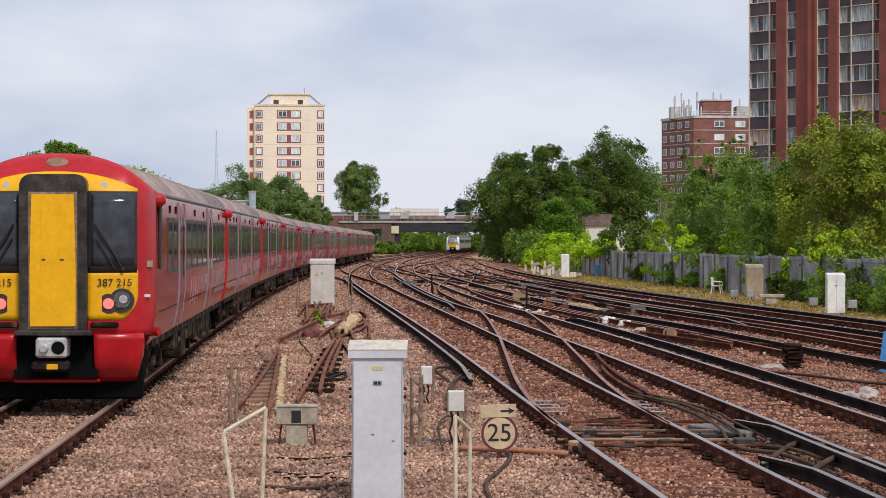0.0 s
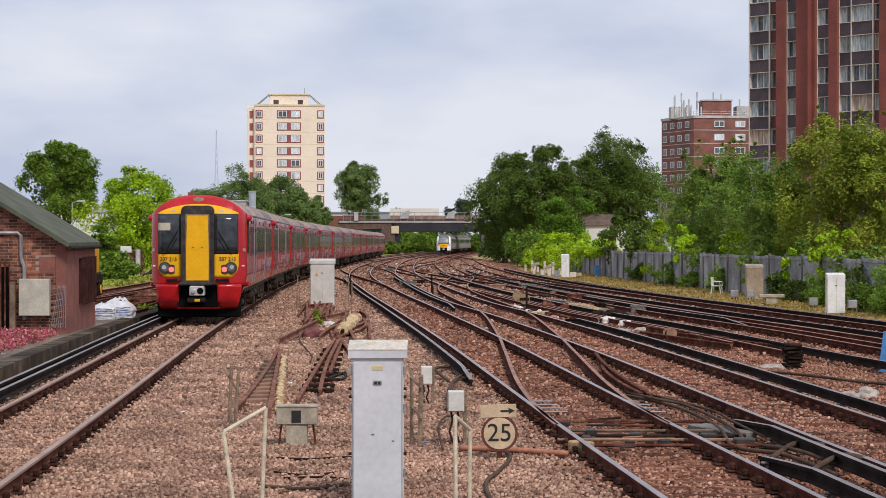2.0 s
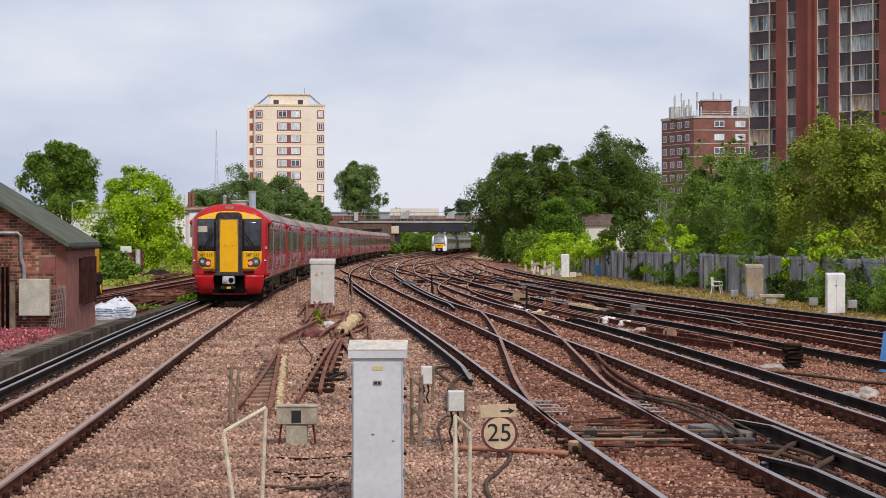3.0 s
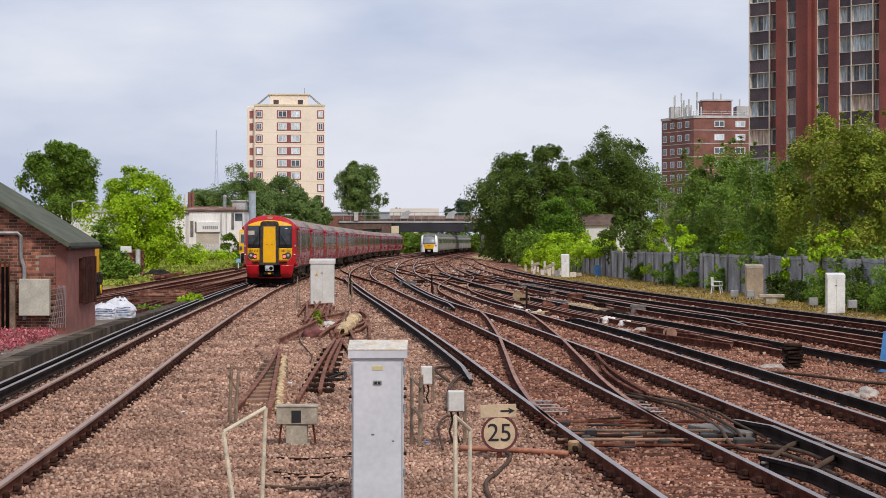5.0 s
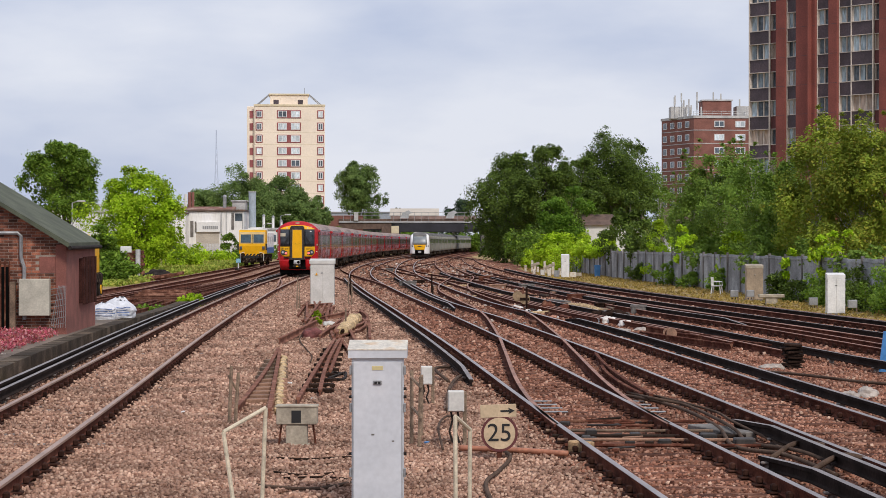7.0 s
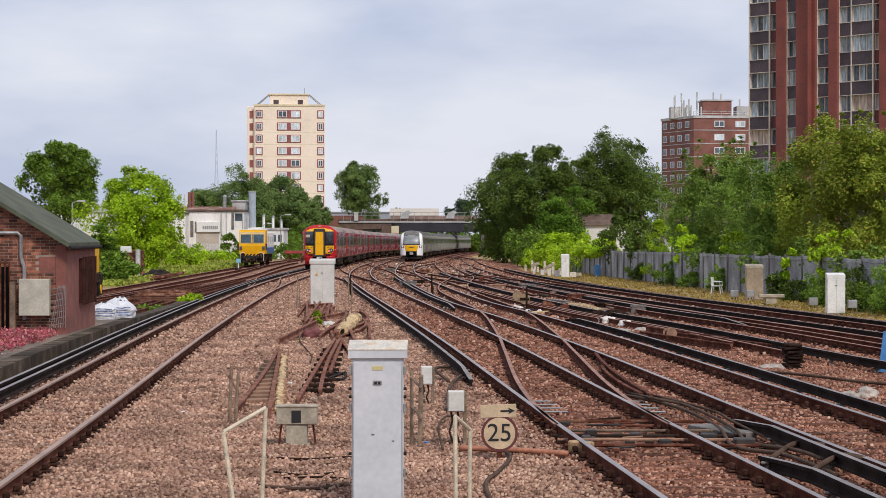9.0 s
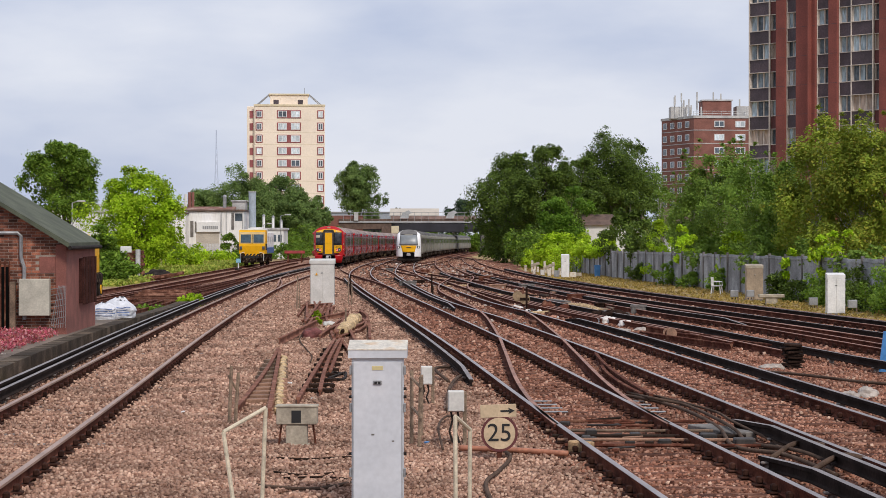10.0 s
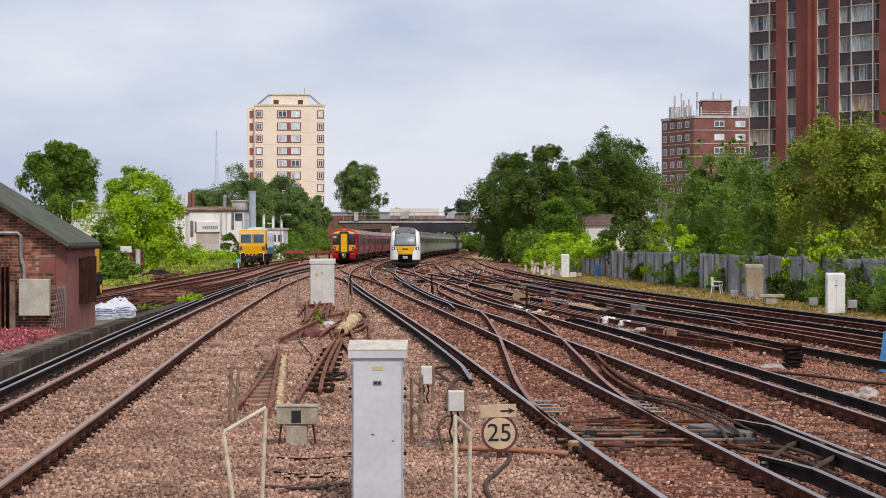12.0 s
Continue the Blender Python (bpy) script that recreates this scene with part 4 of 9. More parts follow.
M_CURTAIN = mat("net_curtain", (0.58, 0.64, 0.67), 0.7, var=0.4, scale=0.5, fine=6, bump=0, stretch=(1, 1, 0.2))
M_EDGE = mat("weathered_metal_edge", (0.56, 0.50, 0.44), 0.7, var=0.15, scale=0.5, fine=6)
M_BLUEWIN = mat("blue_grey_curtained_glass", (0.36, 0.45, 0.50), 0.4, var=0.5, scale=0.8, fine=5, bump=0, stretch=(1, 1, 0.25))
M_WARMCURT = mat("warm_curtain", (0.46, 0.37, 0.30), 0.8, var=0.4, scale=0.8, fine=5, bump=0, stretch=(1, 1, 0.25))
M_UPVC = mat("white_window_frame", (0.75, 0.75, 0.74), 0.5, var=0.05)
# brick red made greyer to paint in the haze of distance
M_FARBRICK = mat("red_brick_dulled_by_haze", (0.23, 0.095, 0.072), 0.85, var=0.2, scale=0.5, fine=9, bump=0.1)
M_TOWERGLASS = mat("tower_window_glass", (0.09, 0.115, 0.135), 0.2, var=0.4, scale=0.6, fine=3, bump=0, spec=0.5)
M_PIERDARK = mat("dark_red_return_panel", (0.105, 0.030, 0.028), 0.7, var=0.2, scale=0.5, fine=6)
M_PIER = mat("red_brown_tower_pier", (0.235, 0.066, 0.050), 0.8, var=0.18, scale=0.4, fine=8, bump=0.1)
M_SPANDREL = mat("dark_spandrel_panel", (0.070, 0.050, 0.058), 0.6, var=0.3, scale=0.5, fine=6)
M_CONC = mat("pale_concrete", (0.50, 0.49, 0.47), 0.85, var=0.2, scale=0.6, fine=8)
M_DKCONC = mat("stained_concrete", (0.17, 0.155, 0.14), 0.9, var=0.35, scale=1.0, fine=14, bump=0.3)
M_STEELGREEN = mat("dark_bridge_steel", (0.024, 0.023, 0.030), 0.7, var=0.3, scale=0.5, fine=8)
M_BRIDGEGREY = mat("pale_bridge_edge", (0.46, 0.47, 0.47), 0.8, var=0.2, scale=0.5, fine=8)
M_CLAD = mat("white_profiled_cladding", (0.74, 0.73, 0.70), 0.6, var=0.08, scale=0.2, fine=4)
M_CLADOLD = mat("streaked_white_boarding", (0.82, 0.80, 0.76), 0.7, var=0.12, scale=0.55, fine=7, bump=0.1, stretch=(1, 1, 0.12), color2=(0.88, 0.87, 0.85))
M_CLADWARM = mat("beige_roller_door", (0.50, 0.44, 0.36), 0.7, var=0.12, scale=0.5, fine=5)
M_RUSTROOF = mat("patched_rust_roof", (0.25, 0.12, 0.085), 0.9, var=0.4, scale=0.6, fine=5, color2=(0.42, 0.32, 0.26))
M_FELT = mat("grey_green_roof_felt", (0.085, 0.095, 0.062), 0.9, var=0.25, scale=1.5, fine=30, bump=0.3)
M_REDWALL = mat("red_brown_painted_brick", (0.25, 0.09, 0.068), 0.8, var=0.2, scale=2, fine=30, bump=0.2)
M_MORTAR = mat("mortar", (0.34, 0.28, 0.23), 0.95, var=0.25, scale=3, fine=50)
M_BRICK = mat("mixed_stock_brick", (0.205, 0.072, 0.042), 0.9, var=0.35, scale=6, fine=50, bump=0.3, rand=0.8, color2=(0.32, 0.13, 0.075))
M_SHUTTER = mat("dark_rusty_shutter", (0.055, 0.022, 0.018), 0.9, spec=0.1, var=0.35, scale=4, fine=30)
M_TILE = mat("brown_roof_tile", (0.13, 0.085, 0.065), 0.9, var=0.25, scale=1.2, fine=6)


def far_window(name, parent, x0, x1, z0, z1, y, frame_w, glass, frame=None, mull=1, proud=0.06):
    """A window on a wall whose face is at y, looking to -y: frame, mullions and pane."""
    f = Mesh()
    fm = frame or M_UPVC
    f.box(x0, x1, y - proud, y + 0.05, z0, z0 + frame_w).box(x0, x1, y - proud, y + 0.05, z1 - frame_w, z1)
    f.box(x0, x0 + frame_w, y - proud, y + 0.05, z0 + frame_w, z1 - frame_w).box(x1 - frame_w, x1, y - proud, y + 0.05, z0 + frame_w, z1 - frame_w)
    for i in range(mull):
        c = x0 + (x1 - x0) * (i + 1) / (mull + 1)
        f.box(c - frame_w * 0.4, c + frame_w * 0.4, y - proud, y + 0.05, z0 + frame_w, z1 - frame_w)
    w = part(name, f, fm, parent)
    part("pane", Mesh().box(x0 + frame_w * 0.5, x1 - frame_w * 0.5, y - proud * 0.4, y + 0.02, z0 + frame_w * 0.5, z1 - frame_w * 0.5), glass, w)
    return w


def tower_block():
    """Eleven storeys of cream render with maroon window bays."""
    rng = random.Random(3)
    st, base = 2.83, level(470) - 0.3
    m = pose(-27.3, 470, base, 0, 0, 4.5)
    t = thing("tower_block", "cream rendered tower block with maroon-framed windows", "building", m)
    # local: x from -16.4 to 0 across the front, y back
    H0 = 33.9
    part("wall", Mesh().box(-16.2, 0, 0, 15, 0, H0, 0.05).box(-17.9, -16.2, 1.2, 13, 0, H0 - 0.1, 0.05), M_CREAM, t)
    part("parapet", Mesh().box(-16.35, 0.12, -0.12, 0.25, H0 - 0.15, H0 + 0.35, 0.03), M_CREAM2, t)
    ph = part("penthouse", Mesh().box(-12.6, -3.9, 2.0, 10, H0, H0 + 2.6, 0.05), M_CREAM, t, "cream plant room on the roof")
    part("penthouse_roof", Mesh().box(-12.9, -3.6, 1.7, 10.3, H0 + 2.6, H0 + 2.95, 0.05), M_CREAM2, ph)
    for x in (-11.2, -5.6):
        part("louvre", Mesh().box(x - 0.6, x + 0.6, 1.95, 2.05, H0 + 0.5, H0 + 1.5), M_SPANDREL, ph)
    for s in (-1, 1):
        part("roof_brace", Mesh().cyl((-8.2 + s * 4.6, 1.9, H0 + 2.8), (-8.2 + s * 7.4, 0.4, H0 + 0.3), 0.12, 6).cyl((-8.2 + s * 4.6, 5, H0 + 2.8), (-8.2 + s * 7.4, 5, H0 + 0.3), 0.12, 6), M_GALV, t)
    part("aerial", Mesh().cyl((-4.6, 4, H0 + 2.6), (-4.6, 4, H0 + 4.4), 0.06, 6), M_GALV, t)
    for i in range(12):
        z = H0 - 2.75 - st * i
        if z < 0.5:
            break
        b = part("window_bay", Mesh().box(-11.0, -5.5, -0.10, 0.05, z - 0.10, z + 1.75), M_MAROON, t, "maroon window bay")
        for x0, x1 in ((-10.75, -8.75), (-7.8, -5.75)):
            far_window("window", b, x0, x1, z + 0.1, z + 1.6, -0.1, 0.14, rng.choice((M_WIN, M_CURTAIN, M_CURTAIN)))
        for x0, x1 in ((-15.9, -14.3), (-1.75, -0.2)):
            b = part("window_bay", Mesh().box(x0, x1, -0.10, 0.05, z - 0.10, z + 1.75), M_MAROON, t, "maroon window bay")
            far_window("window", b, x0 + 0.22, x1 - 0.22, z + 0.1, z + 1.55, -0.1, 0.14, rng.choice((M_WIN, M_CURTAIN)), mull=1)
        part("window_bay", Mesh().box(-17.3, -16.5, 1.1, 1.25, z - 0.05, z + 1.6), M_MAROON, t)
        part("render_joint", Mesh().box(-16.2, 0, -0.012, 0.0, z - 0.52, z - 0.46), M_CREAM2, t)


def brick_block():
    """Brick flats with roof-top masts, seen at a corner."""
    rng = random.Random(4)
    base = level(430) - 0.3
    t = thing("apartment_building", "red brick flats with white windows and masts on the roof", "building", pose(53.0, 430, base, 0, 0, 0))
    H0, L, R = 28.9, 14.0, 12.4
    # corner at the origin: one wall faces the line, one runs back to the left
    part("wall", Mesh().prism([(0, 0), (R + 8, 2), (R + 8, 14), (-5.4, 13.0)], 2, 0, H0), M_FARBRICK, t)
    part("parapet", Mesh().prism([(-0.1, -0.15), (R + 8.1, 1.85), (R + 8.1, 14.1), (-5.6, 13.1)], 2, H0 - 0.2, H0 + 0.35), M_CONC, t)
    st = 2.8
    for i in range(10):
        z = H0 - 2.1 - st * i
        if z < 1:
            break
        part("floor_band", Mesh().prism([(-0.04, -0.06), (R + 8, 1.94), (R + 8, 14), (-5.45, 13.0)], 2, z - 0.7, z - 0.56), M_CONC, t)
        for x in (4.4, 8.9, 13.2):
            w = far_window("window", t, x, x + 2.1, z, z + 1.35, 0, 0.16, rng.choice((M_WIN, M_CURTAIN)))
            w.matrix_basis = Matrix.Translation((0, x * 0.097, 0))
        for k in range(4):
            a = 0.14 + 0.23 * k
            # narrow windows on the wall that runs back
            cx, cy = -5.4 * a, 13.0 * a
            w = part("window", Mesh().box(-0.05, 1.7, -0.08, 0.08, z, z + 1.35), M_UPVC, t)
            w.matrix_basis = Matrix.Translation((cx, cy, 0)) @ Matrix.Rotation(math.atan2(13.0, -5.4), 4, "Z")
            part("pane", Mesh().box(0.12, 0.7, -0.1, 0.1, z + 0.12, z + 1.22).box(0.85, 1.5, -0.1, 0.1, z + 0.12, z + 1.22), M_WIN, w)
    part("lift_house", Mesh().box(2.2, 8.4, 3, 9, H0, H0 + 3.6, 0.05), M_FARBRICK, t)
    part("lift_house_cap", Mesh().box(2.0, 8.6, 2.8, 9.2, H0 + 3.6, H0 + 3.9), M_CONC, t)
    part("roof_cabin", Mesh().box(-4.2, -0.8, 6, 10, H0, H0 + 2.6, 0.05), M_CONC, t)
    part("roof_cabin", Mesh().box(9.6, 14, 4, 9, H0, H0 + 2.6, 0.05), M_CONC, t)
    for k in range(30):
        x, y = rng.uniform(-4.8, 15.5), rng.uniform(3, 9)
        h = rng.uniform(2.2, 5.6)
        mst = part("mast", Mesh().cyl((x, y, H0), (x, y, H0 + h), 0.07, 6), M_GALV, t)
        part("antenna", Mesh().box(x - 0.16, x + 0.16, y - 0.25, y - 0.08, H0 + h - 1.9, H0 + h, 0.03), M_CONC, mst, "pale panel antenna")
    rl = Mesh()
    for x in range(0, 19, 2):
        rl.cyl((x, 0.6 + x * 0.097, H0 + 0.3), (x, 0.6 + x * 0.097, H0 + 1.3), 0.04, 5)
    rl.cyl((0, 0.6, H0 + 1.3), (18, 2.35, H0 + 1.3), 0.04, 5).cyl((0, 0.6, H0 + 0.8), (18, 2.35, H0 + 0.8), 0.04, 5)
    part("roof_rail", rl, M_GALV, t)


def office_tower():
    """The tall tower with red-brown piers and bands of windows over dark panels."""
    rng = random.Random(6)
    base = level(200) - 0.4
    t = thing("office_tower", "tall tower with red-brown piers and bands of windows", "building", pose(30.1, 200, base, 0, 0, -50))
    st, N = 2.78, 13
    top = 31.0
    part("core", Mesh().box(0.15, 30, 0.6, 18, 0, top), M_SPANDREL, t)
    # strips across the face: (from, to, stands proud, kind, panes)
    strips = [(0.0, 2.56, 0.0, "bay", 3), (2.56, 3.50, -0.12, "return", 1), (3.56, 4.77, 0.25, "pier", 0), (4.77, 6.10, 0.0, "window", 2), (6.10, 8.5, 0.3, "wide_pier", 0),
              (8.5, 10.02, 0.0, "window", 2), (10.02, 11.1, 0.25, "pier", 0), (11.1, 12.6, -0.05, "window", 2), (12.6, 15.1, 0.05, "bay", 3), (15.1, 15.95, -0.12, "return", 1),
              (15.95, 17.6, 0.25, "pier", 0), (17.6, 19.0, 0.0, "window", 2), (19.0, 21.4, 0.3, "wide_pier", 0), (21.4, 22.8, 0.0, "window", 2)]
    cloth = (M_BLUEWIN, M_BLUEWIN, M_CURTAIN, M_TOWERGLASS, M_TOWERGLASS, M_BLUEWIN)
    for a, b, d, kind, n in strips:
        if kind.endswith("pier"):
            p = Mesh().box(a, b, -d, 0.6, 0, top, 0.04)
            if kind == "wide_pier":
                p.box(a + 1.75, b - 0.42, -d - 0.45, -d + 0.02, 0, top, 0.04)
            pier = part("pier", p, M_PIER, t, "red-brown pier")
            for i in range(N):
                part("pier_joint", Mesh().box(a + 0.02, b - 0.02, -d - 0.006, -d + 0.01, st * i + 1.0, st * i + 1.03), M_SPANDREL, pier)
            continue
        for i in range(N):
            z = st * i - 0.33
            if z + st > top + 1.5:
                break
            y = -d
            w = part("window", Mesh().box(a + 0.05, b - 0.05, y + 0.40, y + 0.44, z + 1.38, z + 2.86), M_TOWERGLASS, t)
            if kind == "return":
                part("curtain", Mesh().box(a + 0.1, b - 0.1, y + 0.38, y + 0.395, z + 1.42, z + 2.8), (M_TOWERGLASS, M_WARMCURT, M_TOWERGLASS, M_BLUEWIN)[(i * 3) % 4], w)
            else:
                for k in range(n):
                    u0, u1 = a + 0.08 + (b - a - 0.16) * k / n, a + 0.08 + (b - a - 0.16) * (k + 1) / n
                    pick = rng.random()
                    if pick < 0.16:
                        continue
                    gap = rng.uniform(0, 0.35) * (u1 - u0)
                    paint = M_WARMCURT if (i * 5 + int(a)) % 17 == 3 else cloth[int(pick * 97) % 6]
                    # folds of cloth close behind the glass
                    f = Mesh()
                    m = 7
                    vs = []
                    for j in range(m + 1):
                        x = u0 + 0.03 + (u1 - u0 - 0.06 - gap) * j / m
                        dy = 0.03 * (j % 2)
                        vs += [(x, y + 0.33 + dy, z + 1.42), (x, y + 0.33 + dy, z + 2.82)]
                    f.add(vs, [(2 * j, 2 * j + 2, 2 * j + 3, 2 * j + 1) for j in range(m)])
                    part("curtain", f, paint, w)
            part("sill", Mesh().box(a + 0.02, b - 0.02, y - 0.02, y + 0.44, z + 1.32, z + 1.40), M_EDGE, w)
            part("lintel", Mesh().box(a + 0.02, b - 0.02, y - 0.02, y + 0.44, z + 2.83, z + 2.89), M_EDGE, w)
            for k in range(n + 1):
                c = a + 0.06 + (b - a - 0.12) * k / n
                r = 0.05 if k in (0, n) else 0.024
                part("mullion", Mesh().box(c - r, c + r, y + 0.14, y + 0.36, z + 1.40, z + 2.83), M_EDGE, w)
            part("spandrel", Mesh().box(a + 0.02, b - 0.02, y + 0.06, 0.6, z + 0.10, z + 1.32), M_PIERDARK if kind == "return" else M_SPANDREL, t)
        for e in (a, b):
            part("edge_strip", Mesh().box(e - 0.035, e + 0.045, -d - 0.05, 0.6, 0, top), M_EDGE, t, "pale stone edge strip")


M_PARAPET = mat("weathered_parapet_brick", (0.26, 0.17, 0.14), 0.9, var=0.3, scale=0.8, fine=8)


def road_bridge():
    """The road bridge over the line: plate girder deck, piers, parapets."""
    y0, y1 = 430.0, 440.0
    z = level(430)
    t = thing("road_bridge", "road bridge with dark girders and pale parapet edge", "bridge", kind="structure")
    part("girder", Mesh().box(-10.2, 8.6, y0, y0 + 0.5, z + 4.35, z + 6.2, 0.04).box(-10.2, 8.6, y1 - 0.5, y1, z + 4.35, z + 6.2), M_STEELGREEN, t)
    part("deck", Mesh().box(-22, 9.2, y0 - 0.25, y1 + 0.25, z + 6.28, z + 6.55, 0.04), M_BRIDGEGREY, t)
    part("deck_soffit", Mesh().box(-22, 9, y0 + 0.5, y1 - 0.5, z + 4.7, z + 6.2), M_STEELGREEN, t)
    part("pier", Mesh().box(-10.6, -9.0, y0 - 0.3, y0 + 0.6, z - 0.3, z + 4.35, 0.04), M_STEELGREEN, t)
    part("pier", Mesh().box(-13.0, -10.2, y0 - 0.6, y1, z - 0.3, z + 5.4, 0.05), M_TILE, t, "graffitied brick pier")
    part("bearing_block", Mesh().box(-10.9, -9.3, y0 - 0.9, y0 - 0.3, z + 4.0, z + 5.6, 0.04), M_CREAM2, t, "ochre bearing block")
    part("abutment", Mesh().box(8.0, 10.4, y0 - 0.6, y1 + 1, z - 0.3, z + 5.7, 0.05), M_DKCONC, t)
    part("side_span_beam", Mesh().box(-22, -10.9, y0, y0 + 0.5, z + 4.9, z + 6.2, 0.04), M_TILE, t)
    for i in range(5):
        part("side_post", Mesh().box(-16.6 + i * 0.75, -16.4 + i * 0.75, y0, y0 + 0.3, z - 0.3, z + 4.9), M_STEELGREEN, t)
    part("side_wall", Mesh().box(-28, -16.9, y0 + 0.1, y0 + 1, z - 0.5, z + 7.8, 0.05), M_FARBRICK, t, "red brick parapet wall")
    pr = part("parapet", Mesh().box(-22, 9.2, y0 - 0.1, y0 + 0.1, z + 6.55, z + 7.1, 0.02), M_TILE, t)
    part("parapet_brick", Mesh().box(-11, 9.2, y0 + 2.5, y0 + 2.9, z + 6.6, z + 7.7), M_PARAPET, t)
    for i in range(21):
        x = -21 + i * 1.5
        part("rail_post", Mesh().box(x - 0.04, x + 0.04, y0 - 0.18, y0 - 0.1, z + 6.6, z + 8.5), M_GALV, pr)
    part("hand_rail", Mesh().box(-21, 9, y0 - 0.18, y0 - 0.1, z + 8.42, z + 8.5), M_GALV, pr)
    part("hand_rail", Mesh().box(-21, 9, y0 - 0.18, y0 - 0.1, z + 7.8, z + 7.86), M_GALV, pr)
    for i, x in enumerate((-7.6, 2.0, 8.3)):
        part("pipe_guard", Mesh().prism([(x - 1.5, z + 7.2), (x - 0.9, z + 8.4), (x + 0.3, z + 8.9), (x + 1.1, z + 8.4), (x + 0.5, z + 8.1), (x + 0.3, z + 7.2)], 1, y0 - 0.5, y0 - 0.35), M_BRIDGEGREY, t, "pale fan-shaped climbing guard")
    part("parapet_cabinet", Mesh().box(-18.8, -17.9, y0 - 0.6, y0 - 0.1, z + 6.7, z + 8.5, 0.04), M_CONC, t)
    # the figures above are for a deck 430 m away; it stands at 404 m
    k = 404 / 430.0
    near = Matrix.Translation((0, 0, 2.5 * (1 - k))) @ Matrix.Diagonal((k, k, k, 1))
    for data in {o.data for o in t.children_recursive}:
        data.transform(near)


def road_and_van():
    """The approach banks of the road and the white van that crosses the bridge."""
    z = level(404)
    for name, x0, x1 in (("approach_bank", -175, -26), ("approach_bank", 10.5, 70)):
        bank = Mesh().prism([(399, z - 0.4), (404.5, z + 5.4), (415.5, z + 5.4), (422, z - 0.4)], 0, x0, x1)
        tagged(new(name, bank.data(name, M_SCRUBBANK)), "grassy bank carrying the road to the bridge", "bank", kind="structure")
        tagged(new("road", Mesh().box(x0, x1, 405.5, 414.5, z + 5.38, z + 5.46).data("road", M_ASPHALT)), "grey asphalt road on the bank", "road", kind="structure")
    v = thing("van", "white panel van driving over the bridge", "van", pose(2.73, 408.5, z + 5.47))
    part("body", Mesh().prism([(-2.3, 0.35), (-2.35, 1.0), (-1.7, 1.25), (-1.2, 2.05), (2.0, 2.1), (2.2, 1.9), (2.2, 0.35)], 1, -0.9, 0.9), M_TWHITE, v, "white van body")
    for s in (-1, 1):
        part("side_window", Mesh().prism([(-1.5, 1.3), (-1.1, 1.9), (-0.3, 1.9), (-0.3, 1.3)], 1, *sorted((s * 0.88, s * 0.91))), M_TGLASS, v)
        for x in (-1.5, 1.4):
            part("wheel", Mesh().cyl((x, s * 0.72, 0.32), (x, s * 0.92, 0.32), 0.32, 14), M_RUBBER, v)
    return v


M_SCRUBBANK = mat("rough_grass_bank", (0.12, 0.17, 0.03), 0.95, var=0.4, scale=0.5, fine=6, bump=0.6, depth=0.1, color2=(0.24, 0.25, 0.06))


M_OLDCREAM = mat("old_cream_paint", (0.46, 0.43, 0.35), 0.7, var=0.15, scale=3, fine=25)


